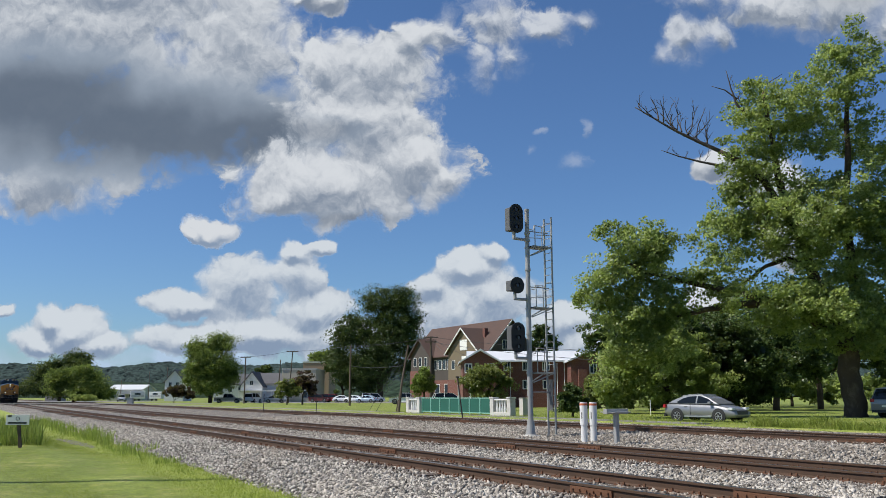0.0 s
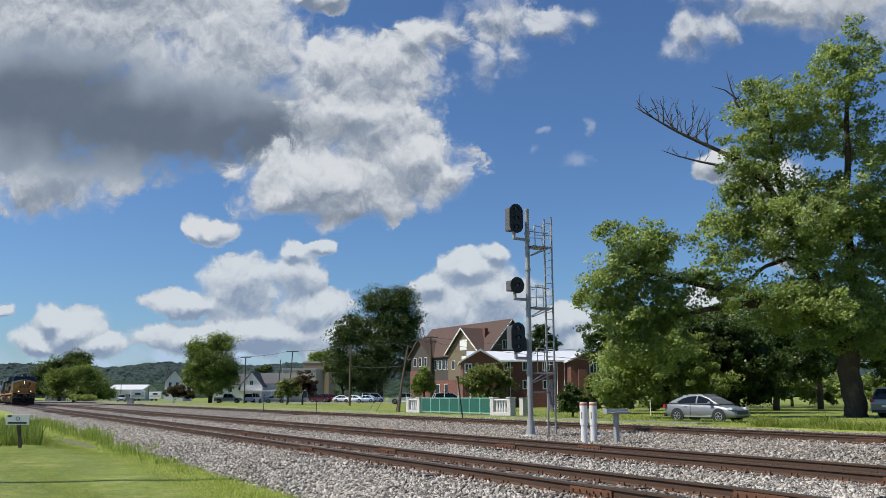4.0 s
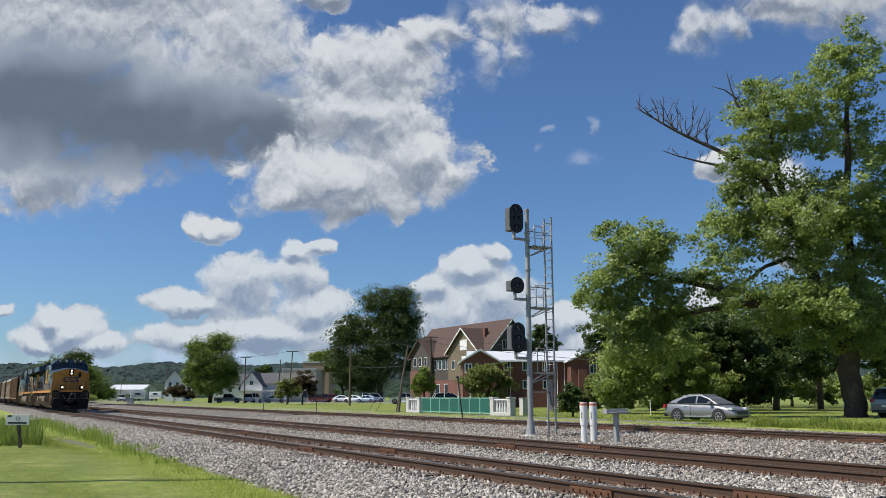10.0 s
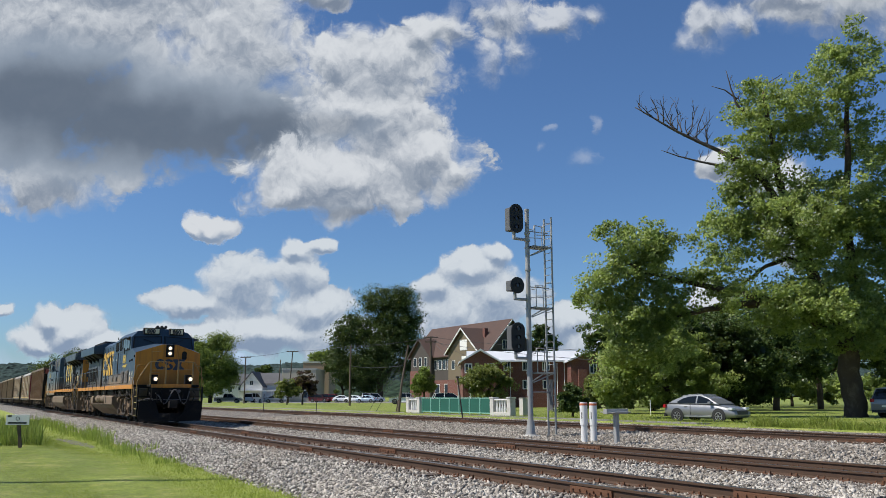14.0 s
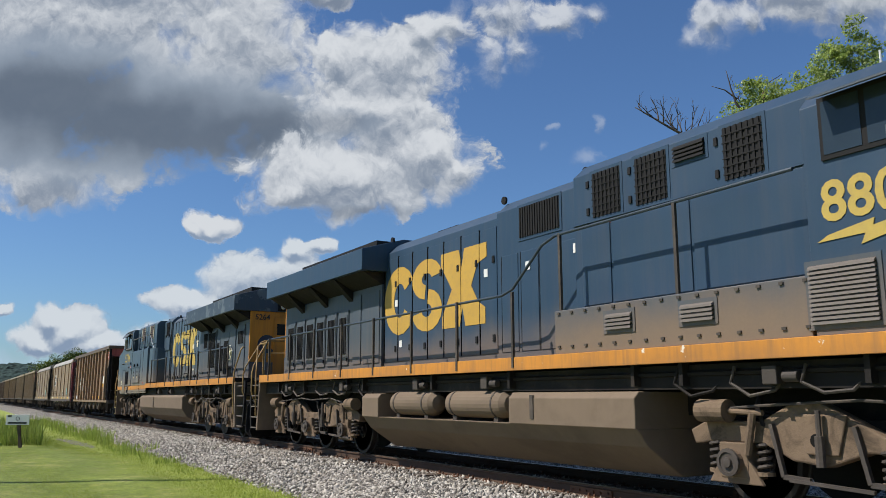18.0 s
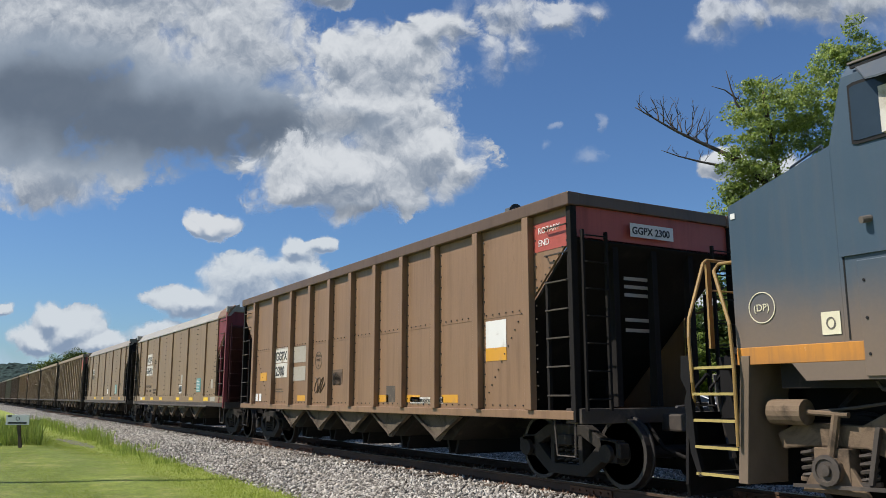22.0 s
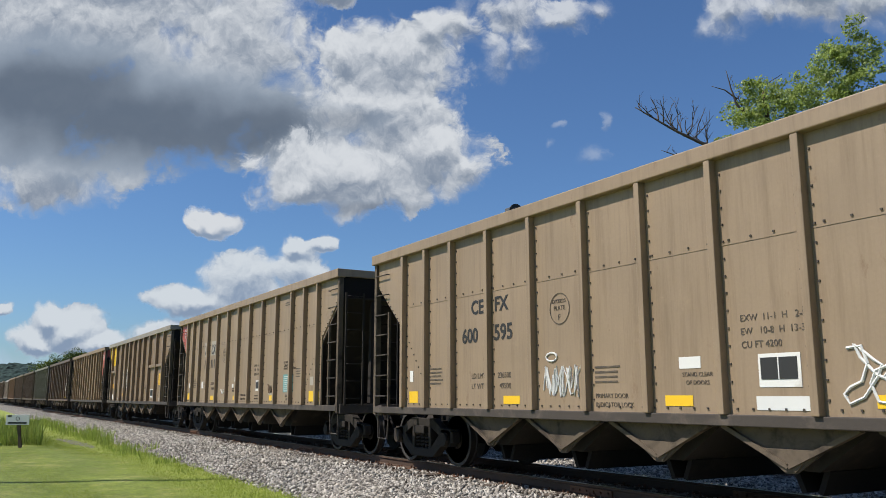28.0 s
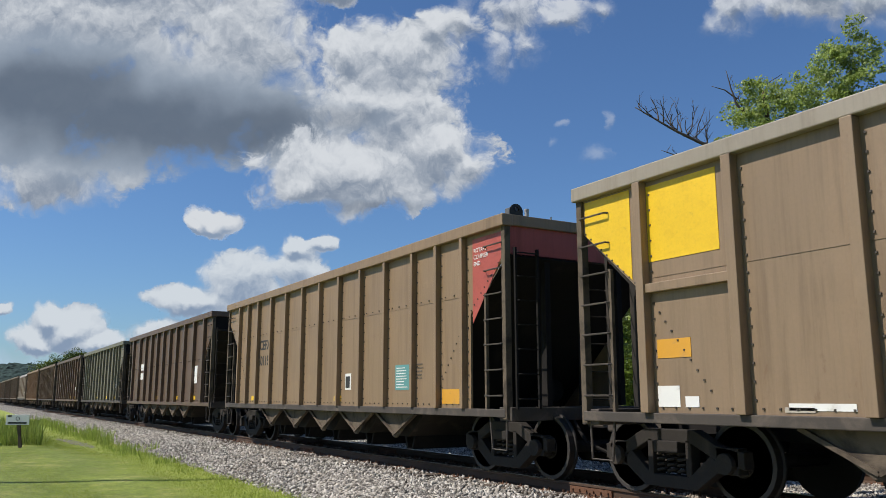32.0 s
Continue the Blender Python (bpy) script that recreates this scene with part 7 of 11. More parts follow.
        part("end_sheet", M().box(min(xe + d * 0.06, xe + d * 0.1), max(xe + d * 0.06, xe + d * 0.1), -W + 0.02, W - 0.02, 3.40, 3.86), NEAR_BLACK, car, "end sheet")
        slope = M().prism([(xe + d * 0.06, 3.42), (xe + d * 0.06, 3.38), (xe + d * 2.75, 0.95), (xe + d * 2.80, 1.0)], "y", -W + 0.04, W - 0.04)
        part("slope_sheet", slope, NEAR_BLACK, car, "dark sloping end floor sheet")
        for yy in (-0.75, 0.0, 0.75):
            part("end_stiffener", M().prism([(xe + d * 0.1, 3.36), (xe + d * 0.2, 3.2), (xe + d * 0.25, 1.1), (xe + d * 0.1, 1.1)], "y", yy - 0.05, yy + 0.05), NEAR_BLACK, car, "upright end stiffener")
        part("end_sill", M().box(min(xe - d * 0.05, xe + d * 0.28), max(xe - d * 0.05, xe + d * 0.28), -W, W, 0.88, 1.08), GRIME, car, "end sill", bevel=0.01)
        for s in (-1, 1):
            yw = s * (W - 0.02)
            lad = part("side_ladder", M().box(min(xe + d * 0.58, xe + d * 0.63), max(xe + d * 0.58, xe + d * 0.63), min(yw, yw + s * 0.05), max(yw, yw + s * 0.05), 1.05, 2.85), GRIME, car, "steel side ladder")
            for i in range(7):
                z = 1.25 + i * 0.39
                part("rung", M().tube([(xe + d * 0.08, yw + s * 0.03, z), (xe + d * 0.10, yw + s * 0.09, z), (xe + d * 0.58, yw + s * 0.09, z), (xe + d * 0.60, yw + s * 0.03, z)], 0.013, 5), GRIME, lad)
            lad = M()
            xo = xe - d * 0.05
            for yy in (W - 0.1, W - 0.52):
                lad.bar((xo, s * yy, 1.05), (xo, s * yy, 3.5), 0.035, 0.05)
            for i in range(7):
                lad.tube([(xo, s * (W - 0.1), 1.2 + i * 0.37), (xo - d * 0.05, s * (W - 0.12), 1.2 + i * 0.37), (xo - d * 0.05, s * (W - 0.5), 1.2 + i * 0.37), (xo, s * (W - 0.52), 1.2 + i * 0.37)], 0.011, 5)
            part("end_ladder", lad, NEAR_BLACK, car, "steel end ladder")
            st = M().tube([(xe + d * 0.1, s * (W - 0.02), 0.95), (xe + d * 0.12, s * (W - 0.02), 0.45), (xe + d * 0.5, s * (W - 0.02), 0.45), (xe + d * 0.56, s * (W - 0.02), 0.95)], 0.018, 6)
            part("stirrup_step", st, GRIME, car, "hanging stirrup step")
        cp = M().box(min(xe, xe - d * 0.62), max(xe, xe - d * 0.62), -0.12, 0.12, 0.76, 1.0).box(min(xe - d * 0.55, xe - d * 0.88), max(xe - d * 0.55, xe - d * 0.88), -0.2, 0.17, 0.72, 1.04)
        part("coupler", cp, GRIME, car, "rusty knuckle coupler", bevel=0.03)
        hz = M().tube([(xe, -0.4, 0.9), (xe - d * 0.35, -0.42, 0.55), (xe - d * 0.7, -0.3, 0.42), (xe - d * 0.88, -0.2, 0.5)], 0.028, 6)
        part("air_hose", hz, NEAR_BLACK, car, "hanging air hose")
        part("draft_sill", M().box(min(xe + d * 0.1, xe + d * 2.9), max(xe + d * 0.1, xe + d * 2.9), -0.32, 0.32, 0.72, 1.0), NEAR_BLACK, car)
        side_truck(car, xe + d * 0.95)
    part("center_sill", M().box(-L + 2.8, -2.8, -0.22, 0.22, 0.72, 0.98), NEAR_BLACK, car, "centre sill")
    part("brake_reservoir", M().cyl((-2.9, 0.75, 1.35), (-1.9, 0.75, 1.35), 0.2, 12), NEAR_BLACK, car)
    # discharge pockets
    n = 5
    x0, x1 = -3.05, -L + 3.05
    w = (x0 - x1) / n
    for i in range(n):
        c = x0 - w * (i + 0.5)
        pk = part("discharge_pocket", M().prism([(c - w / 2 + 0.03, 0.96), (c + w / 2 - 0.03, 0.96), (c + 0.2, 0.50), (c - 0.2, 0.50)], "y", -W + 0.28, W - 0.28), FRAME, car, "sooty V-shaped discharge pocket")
        for s in (-1, 1):
            yy = s * (W - 0.10)
            vee = M()
            vee.bar((c - w / 2 + 0.1, yy, 0.93), (c, yy, 0.55), 0.08, 0.05)
            vee.bar((c + w / 2 - 0.1, yy, 0.93), (c, yy, 0.55), 0.08, 0.05)
            vee.prism([(c - 0.30, 0.72), (c + 0.30, 0.72), (c + 0.07, 0.50), (c - 0.07, 0.50)], "y", min(yy, yy + s * 0.012), max(yy, yy + s * 0.012))
            part("pocket_rib", vee, BRACE, pk, "V-shaped brace")
            part("pocket_gusset", M().prism([(c - w * 0.40, 0.93), (c + w * 0.40, 0.93), (c + 0.06, 0.48), (c - 0.06, 0.48)], "y", min(yy - s * 0.03, yy - s * 0.01), max(yy - s * 0.03, yy - s * 0.01)), BRACE, pk, "dusty triangular gusset plate")
        for d in (-1, 1):
            part("door_leaf", M().prism([(c + d * 0.16, 0.52), (c + d * 0.22, 0.50), (c + d * 0.12, 0.26), (c + d * 0.06, 0.28)], "y", -W + 0.42, W - 0.42), NEAR_BLACK, pk, "discharge door leaf")
    wheels_for(car)
    return car


def repaint(car, body, chord=None, end=None, frame=None):
    """Gives a copied car its own colours."""
    for ob in car.children:
        base = ob.name.split(".")[0]
        m = None
        if base in ("side_sheet", "side_post", "sheet_seam", "waist_beam", "lower_flange", "side_sill"):
            m = body if not (base == "side_sill" and ob.data.materials[0] == GRIME) else None
        elif base in ("top_chord", "end_chord"):
            m = chord or body
        elif base == "end_sheet":
            m = end or NEAR_BLACK
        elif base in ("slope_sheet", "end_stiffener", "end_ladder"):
            # sloping end parts take the maroon with shade in its colour
            m = DEEP_MAROON if end == MAROON else NEAR_BLACK if end else FRAME
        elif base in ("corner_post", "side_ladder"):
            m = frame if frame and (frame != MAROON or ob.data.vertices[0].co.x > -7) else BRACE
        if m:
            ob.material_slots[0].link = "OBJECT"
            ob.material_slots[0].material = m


KINDS = {k: hopper_base("weathered steel coal hopper car", k) for k in ("ribs", "smooth", "girder", "fine")}
CARS = []


def add_car(kind, body, chord, end, label, x20):
    first = KINDS[kind]
    if "used" not in first:
        first["used"] = 1
        car = first
    else:
        car = copy_thing(first, Matrix())
    tagged(car, label)
    repaint(car, body, chord, end, {MAROON: MAROON}.get(end) or (NEAR_BLACK if "sooty" in label or "red end panel" in label else None))
    TRAIN.append((car, x20, False))
    CARS.append(car)
    return car


P = -28.55
STANDS = (-28.55, -45.42, -62.4, -79.45, -96.3, -112.95, -129.72, -146.65)
CAR_ROWS = [("ribs", BROWN, DARK_BROWN, RED, "rust-brown ribbed hopper car with a red end panel"),
            ("smooth", TAN2, PALE_TOP, MAROON, "tan smooth-sided hopper car with pale curved top"),
            ("smooth", TAUPE, DULL_TOP, None, "grey-brown smooth-sided hopper car with sooty black ends"),
            ("fine", TAN, None, RED, "bleached tan ribbed hopper car with white scrawls"),
            ("fine", TAN, None, None, "bleached tan ribbed hopper car with a red corner"),
            ("girder", TAUPE, DULL_TOP, None, "grey-brown hopper car with bright yellow corner panels"),
            ("fine", TAN2, None, RED, "tan ribbed hopper car with a red front corner"),
            ("ribs", DARK_BROWN, None, None, "dark brown ribbed hopper car"),
            ("fine", GREEN_GREY, None, None, "green-grey ribbed hopper car"),
            ("ribs", DARK_BROWN, None, None, "dark brown ribbed hopper car"),
            ("fine", UMBER, None, None, "umber ribbed hopper car"),
            ("ribs", BROWN, None, None, "rust-brown ribbed hopper car"),
            ("smooth", UMBER, DULL_TOP, None, "umber smooth-sided hopper car"),
            ("ribs", UMBER, None, None, "umber ribbed hopper car"),
            ("fine", DARK_BROWN, None, None, "dark brown ribbed hopper car"),
            ("girder", UMBER, None, None, "umber hopper car with waist beams"),
            ("ribs", BROWN, None, None, "rust-brown ribbed hopper car"),
            ("fine", UMBER, None, None, "umber ribbed hopper car")]
for i, row in enumerate(CAR_ROWS):
    x20 = STANDS[i] if i < 8 else P - 16.87 * i
    add_car(*row, x20)
for car in CARS[:8]:
    WHEELS += [o for o in car.children if o.name.split(".")[0] == "wheelset"]


def mark(car, x, z, w, h, material, label="", name="marking_patch", y=CAR_HALF):
    """A flat patch on the side that faces the viewer, its lower left corner at x, z."""
    return put(name, slab(0, w, 0, h, 0.006), material, car, on_side(-1, x, z, y), label)


def word(car, text, x, z, size, material=None, label="", bold=0.0, y=CAR_HALF + 0.004):
    return letters("stencil", text, size, material or (BLACK_MARK if size > 0.2 else FAINT), car, on_side(-1, x, z, y), label or "stencilled lettering", bold)


FAINT = plain("faded_stencil_paint", (0.085, 0.066, 0.05, 1), 0.7, 0, 0.3, 9, 0, (0.17, 0.125, 0.085, 1), 0.4)


def bars(car, x, z, w, rows, material=None, h=0.022, gap=0.04):
    """Illegible small print."""
    m, rnd = M(), random.Random(int(abs(x * 100)))
    for i in range(rows):
        m.box(0, w * rnd.uniform(0.7, 1), -i * (h + gap), -i * (h + gap) + h, 0, 0.004)
    return put("small_print", m, material or FAINT, car, on_side(-1, x, z, CAR_HALF + 0.004), "faded small print")


def plate_ring(car, x, z, r=0.24, text=True):
    m = M()
    arc(m, (0, 0), (r, r), (r - 0.011, r - 0.011), 0, 360, 22)
    put("stencil_ring", m, FAINT, car, on_side(-1, x, z, CAR_HALF + 0.004), "round stencil")
    if text:
        word(car, "PLATE", x - 0.13, z - 0.02, 0.09)
        word(car, "F", x - 0.04, z - 0.16, 0.12)
        word(car, "EXCEEDS", x - 0.17, z + 0.08, 0.075)


def teal_notice(car, x, z, w=0.58, h=0.46):
    mark(car, x, z, w, h, TEAL_SIGN, "teal notice with white print")
    m, rnd = M(), random.Random(3)
    for i in range(8):
        m.box(0.05, w * rnd.uniform(0.6, 0.9), h - 0.066 - i * 0.05, h - 0.05 - i * 0.05, 0, 0.003)
    put("small_print", m, WHITE_MARK, car, on_side(-1, x, z, CAR_HALF + 0.007), "white small print")


def scrawl(car, pts, material, r=0.014):
    m = M().tube([(a, b, 0.004) for a, b in pts], r, 5)
    put("scrawl", m, material, car, on_side(-1, 0, 0, CAR_HALF + 0.004), "hand-drawn paint scrawl")


c = CARS[0]
mark(c, -12.30, 2.10, 1.0, 0.37, PATCH_WHITE, "white number panel")
mark(c, -12.30, 1.72, 1.0, 0.36, PATCH_WHITE, "white number panel")
word(c, "GGPX", -12.22, 2.16, 0.31, bold=0.006, y=CAR_HALF + 0.008)
word(c, "2300", -12.20, 1.77, 0.33, bold=0.006, y=CAR_HALF + 0.008)
mark(c, -10.98, 2.06, 0.92, 0.40, SMEAR, "smeared white patch")
mark(c, -10.98, 1.62, 0.92, 0.34, SMEAR, "smeared white patch")
mark(c, -2.22, 1.98, 0.56, 0.42, WHITE_MARK, "white panel")
mark(c, -2.22, 1.78, 0.56, 0.20, ORANGE_TAPE, "orange strip")
for x in (-13.45, -10.55, -6.15, -4.9, -3.6):
    mark(c, x, 1.14 if x > -13 else 1.66, 0.52, 0.13 if x > -13 else 0.22, ORANGE_TAPE, "orange reflective strip")
mark(c, -0.98, 3.30, 0.86, 0.42, RED, "red end panel")
word(c, "ROTARY", -0.80, 3.56, 0.13, WHITE_MARK, y=CAR_HALF + 0.01)
word(c, "END", -0.80, 3.38, 0.13, WHITE_MARK, y=CAR_HALF + 0.01)
plate_ring(c, -9.24, 2.06, 0.2)
put("end_number_panel", slab(0, 0.85, 0, 0.2, 0.006), WHITE_MARK, c, on_front(0.005, -0.55, 3.5), "white end number panel")
letters("end_number", "GGPX 2300", 0.15, BLACK_MARK, c, on_front(0.013, -0.52, 3.545), "black stencilled number", 0.003)
for z in (2.9, 2.78, 2.66, 2.3, 2.15):
    put("small_print", slab(0, 0.5, 0, 0.05, 0.004), SMEAR, c, on_front(-0.22, -0.5, z), "faded small print")
mark(c, -8.40, 1.50, 0.55, 0.32, SMUDGE, "dark smudged square")
scrawl(c, [(-9.42 + 0.55 * t / 30 + 0.14 * math.sin(t * 0.7), 1.50 + 0.17 * math.cos(t * 0.63)) for t in range(31)], SMUDGE, 0.012)
scrawl(c, [(-8.35 + 0.45 * t / 14, 1.62 + 0.13 * (-1) ** t) for t in range(15)], FAINT, 0.012)
word(c, "1 INCH TREAD COND. SHOES", -4.72, 1.14, 0.085, BLACK_MARK, y=CAR_HALF + 0.012)
mark(c, -4.75, 1.12, 1.2, 0.11, PATCH_WHITE, "white lettered strip")
mark(c, -5.72, 1.14, 0.36, 0.30, FAINT, "dark framed data plate")
mark(c, -4.0, 1.27, 0.2, 0.12, RED_NOTICE, "small red notice")
for x in (-13.7, -14.0, -5.35):
    mark(c, x + 0.2, 1.12, 0.18, 0.2, WHITE_MARK, "small notice")
bars(c, -12.2, 1.42, 0.7, 2)

c = CARS[1]
mark(c, -12.42, 2.62, 0.95, 0.42, PATCH_WHITE, "white number panel")
mark(c, -12.52, 2.14, 1.32, 0.42, PATCH_WHITE, "white number panel")
word(c, "ADLX", -12.36, 2.70, 0.335, bold=0.004, y=CAR_HALF + 0.008)
word(c, "660490", -12.46, 2.215, 0.36, bold=0.004, y=CAR_HALF + 0.008)
word(c, "LD LMT   236400", -12.4, 1.62, 0.15)
word(c, "LT WT      49600", -12.4, 1.44, 0.15)
word(c, "NO THAW HEAT", -10.9, 1.48, 0.11)
word(c, "ALUMINUM CAR", -10.9, 1.37, 0.11)
word(c, "PRIMARY DOOR", -9.05, 1.18, 0.11)
word(c, "INDICATOR", -9.05, 1.07, 0.11)
plate_ring(c, -10.75, 2.62, 0.19)
for x in (-12.1, -10.0, -8.2, -6.4):
    word(c, "STAND CLEAR OF DOORS", x, 0.84, 0.085, WHITE_MARK, "white stencilled warning", y=CAR_HALF - 0.055)
for x in (-13.1, -11.3, -9.55, -6.55, -4.55, -2.5):
    mark(c, x, 1.11, 0.55, 0.105, YELLOW_TAPE, "yellow reflective strip", y=CAR_HALF + 0.012)
mark(c, -13.5, 1.1, 0.36, 0.12, WHITE_MARK, "white strip", y=CAR_HALF + 0.012)
mark(c, -6.15, 1.36, 0.4, 0.3, WHITE_MARK, "white framed plate")
mark(c, -6.12, 1.42, 0.15, 0.2, BLACK_MARK, "", y=CAR_HALF + 0.006)
mark(c, -5.93, 1.42, 0.15, 0.2, BLACK_MARK, "", y=CAR_HALF + 0.006)
mark(c, -5.95, 1.7, 0.26, 0.34, SMEAR, "smeared pale patch")
teal_notice(c, -3.6, 1.40)
put("end_panel", M().prism([(-1.02, 2.62), (-0.07, 3.43), (-0.07, 3.715), (-1.02, 3.715)], "z", 0, 0.008), MAROON, c, on_side(-1, 0, 0, CAR_HALF), "maroon end panel")
part("chord_end", M().prism([(-(CAR_HALF + 0.04), 3.72), (-(CAR_HALF + 0.04), 3.765), (-(CAR_HALF - 0.035), 3.94), (-(CAR_HALF - 0.20), 4.082), (-(CAR_HALF - 0.20), 4.03)], "x", -1.1, 0.03), BROWN, c, "tan painted chord end")
mark(c, -1.65, 1.09, 0.55, 0.15, SMEAR, "pale smeared strip", y=CAR_HALF + 0.012)
mark(c, -1.7, 1.5, 0.25, 0.3, SMEAR, "pale smeared patch")

c = CARS[2]
mark(c, -12.5, 2.55, 0.8, 0.32, PATCH_WHITE, "white number panel")
word(c, "ADLX", -12.45, 2.6, 0.3, bold=0.005, y=CAR_HALF + 0.008)
bars(c, -12.5, 2.28, 1.1, 1, None, 0.22)
teal_notice(c, -3.8, 1.40)
mark(c, -6.3, 1.4, 0.3, 0.26, WHITE_MARK, "white notice")
for x in (-11.0, -8.06, -5.2, -2.46):
    mark(c, x, 1.10, 0.5, 0.13, YELLOW_TAPE if x < -8 else ORANGE_TAPE, "reflective strip", y=CAR_HALF + 0.012)
bars(c, -2.4, 1.9, 0.6, 4)

c = CARS[3]
word(c, "CE", -11.5, 2.55, 0.31, bold=0.008)
word(c, "FX", -10.82, 2.55, 0.31, bold=0.008)
word(c, "600", -11.78, 2.10, 0.32, bold=0.008)
word(c, "595", -10.84, 2.10, 0.34, bold=0.008)
word(c, "LD LMT", -11.5, 1.52, 0.12)
word(c, "LT WT", -11.5, 1.36, 0.12)
word(c, "236500", -10.75, 1.52, 0.12)
word(c, "49500", -10.70, 1.36, 0.12)
plate_ring(c, -9.2, 2.44, 0.22)
word(c, "STAND CLEAR", -7.0, 1.46, 0.068)
word(c, "OF DOORS", -6.95, 1.37, 0.068)
word(c, "PRIMARY DOOR", -8.5, 1.22, 0.083)
word(c, "INDICATOR LOCK", -8.5, 1.11, 0.083)
word(c, "EXW  11-1  H   2-8", -6.15, 2.02, 0.10)
word(c, "EW   10-8  H  13-3", -6.15, 1.88, 0.10)
word(c, "CU FT 4200", -6.15, 1.74, 0.10)
mark(c, -5.95, 1.33, 0.5, 0.34, WHITE_MARK, "white framed plate")
mark(c, -5.92, 1.41, 0.2, 0.22, BLACK_MARK, "", y=CAR_HALF + 0.006)
mark(c, -5.70, 1.41, 0.21, 0.22, BLACK_MARK, "", y=CAR_HALF + 0.006)
mark(c, -7.04, 1.55, 0.32, 0.13, WHITE_MARK, "white maker's plate")
bars(c, -3.62, 3.6, 0.66, 2)
word(c, "STAND CLEAR", -3.52, 1.23, 0.07)
word(c, "OF DOORS", -3.47, 1.15, 0.07)
teal_notice(c, -3.68, 1.35, 0.74, 0.44)
scrawl(c, [(-4.95 + 0.85 * t / 44 + 0.16 * math.sin(t * 0.9), 1.44 + 0.24 * math.cos(t * 0.55) + 0.05 * math.sin(t * 1.7)) for t in range(45)], CHALK, 0.016)
mark(c, -6.0, 1.10, 0.62, 0.14, CHALK, "white painted-over patch")
for x in (-13.62, -10.60, -7.28, -4.70, -1.9):
    mark(c, x, 1.13, 0.42 if x > -13 else 0.32, 0.12 if x > -13 else 0.2, YELLOW_TAPE, "yellow reflective strip")
rs = random.Random(5)
scrawl(c, [(-9.6 + 0.8 * i / 22 + rs.uniform(-0.05, 0.05), 1.42 + (0.16 if i % 2 else -0.14) + rs.uniform(-0.06, 0.08)) for i in range(23)], CHALK, 0.012)
scrawl(c, [(-9.55 + 0.75 * i / 40 + 0.07 * math.sin(i * 0.8), 1.45 + 0.2 * math.cos(i * 1.1)) for i in range(41)], CHALK, 0.01)
scrawl(c, [(-9.4 + 0.12 * math.cos(t * 0.6), 1.78 + 0.06 * math.sin(t * 0.6)) for t in range(12)], CHALK, 0.014)
mark(c, -0.98, 3.0, 0.86, 0.72, RED, "red corner panel")
mark(c, -13.6, 1.5, 0.12, 0.2, WHITE_MARK, "small white notice")
bars(c, -12.85, 1.7, 0.5, 5)
bars(c, -8.5, 1.6, 0.5, 4)

c = CARS[4]
for x, z, w in ((-11.5, 2.57, 0.62), (-10.7, 2.57, 0.6)):
    mark(c, x, z, w, 0.46, SMEAR, "smeared white patch")
word(c, "AD", -11.46, 2.62, 0.40, bold=0.012, y=CAR_HALF + 0.008)
word(c, "LX", -10.66, 2.62, 0.40, bold=0.012, y=CAR_HALF + 0.008)
word(c, "121", -11.52, 2.18, 0.36, bold=0.012)
word(c, "111", -10.72, 2.18, 0.36, bold=0.012)
plate_ring(c, -9.06, 2.5, 0.22)
word(c, "LD LMT", -11.4, 1.62, 0.12)
word(c, "LT WT", -11.4, 1.46, 0.12)
word(c, "237200", -10.6, 1.62, 0.12)
word(c, "46800", -10.5, 1.46, 0.12)
mark(c, -11.75, 1.52, 0.2, 0.22, WHITE_MARK, "white notice")
put("red_corner", M().prism([(0, 0.98), (0.86, 0.98), (0.86, -0.12), (0.80, -0.1), (0, 0.62)], "z", 0, 0.006), RED, c, on_side(-1, -CAR_LEN + 0.14, 2.82, CAR_HALF), "red corner panel")
word(c, "ROTARY", -14.5, 3.6, 0.11, WHITE_MARK, y=CAR_HALF + 0.01)
word(c, "COUPLER", -14.5, 3.48, 0.11, WHITE_MARK, y=CAR_HALF + 0.01)
word(c, "END", -14.5, 3.36, 0.11, WHITE_MARK, y=CAR_HALF + 0.01)
for x in (-13.64, -10.57, -8.01, -4.67):
    mark(c, x, 1.14, 0.46 if x > -13 else 0.36, 0.13 if x > -13 else 0.22, YELLOW_TAPE, "yellow reflective strip")
mark(c, -7.9, 1.66, 0.36, 0.16, WHITE_MARK, "white maker's plate")
word(c, "STAND CLEAR", -8.14, 1.46, 0.06)
word(c, "OF DOORS", -8.1, 1.39, 0.06)
teal_notice(c, -3.60, 1.35, 0.70, 0.44)
word(c, "U.S. PATENTS 5,249,531 6", -3.60, 2.07, 0.075)
word(c, "5,390,607 & 6,119,345", -3.58, 1.99, 0.075)
word(c, "OTHER PATENTS PENDING", -3.58, 1.91, 0.075)
word(c, "STAND CLEAR", -3.44, 1.24, 0.075)
word(c, "OF DOORS", -3.38, 1.15, 0.075)
word(c, "EXW   11-1  H   2-8", -6.02, 2.06, 0.10)
word(c, "EW    10-8  H  13-3", -6.02, 1.94, 0.10)
word(c, "CU FT 4200", -6.02, 1.82, 0.10)
word(c, "PRIMARY DOOR", -7.24, 1.26, 0.08)
word(c, "INDICATOR LOCK", -7.24, 1.15, 0.08)
word(c, "DOORS ARE LOCKED WHEN", -5.95, 1.25, 0.055)
word(c, "INDICATOR IS WITHIN STRIPE", -5.95, 1.17, 0.055)
mark(c, -5.84, 1.39, 0.46, 0.29, WHITE_MARK, "white framed plate")
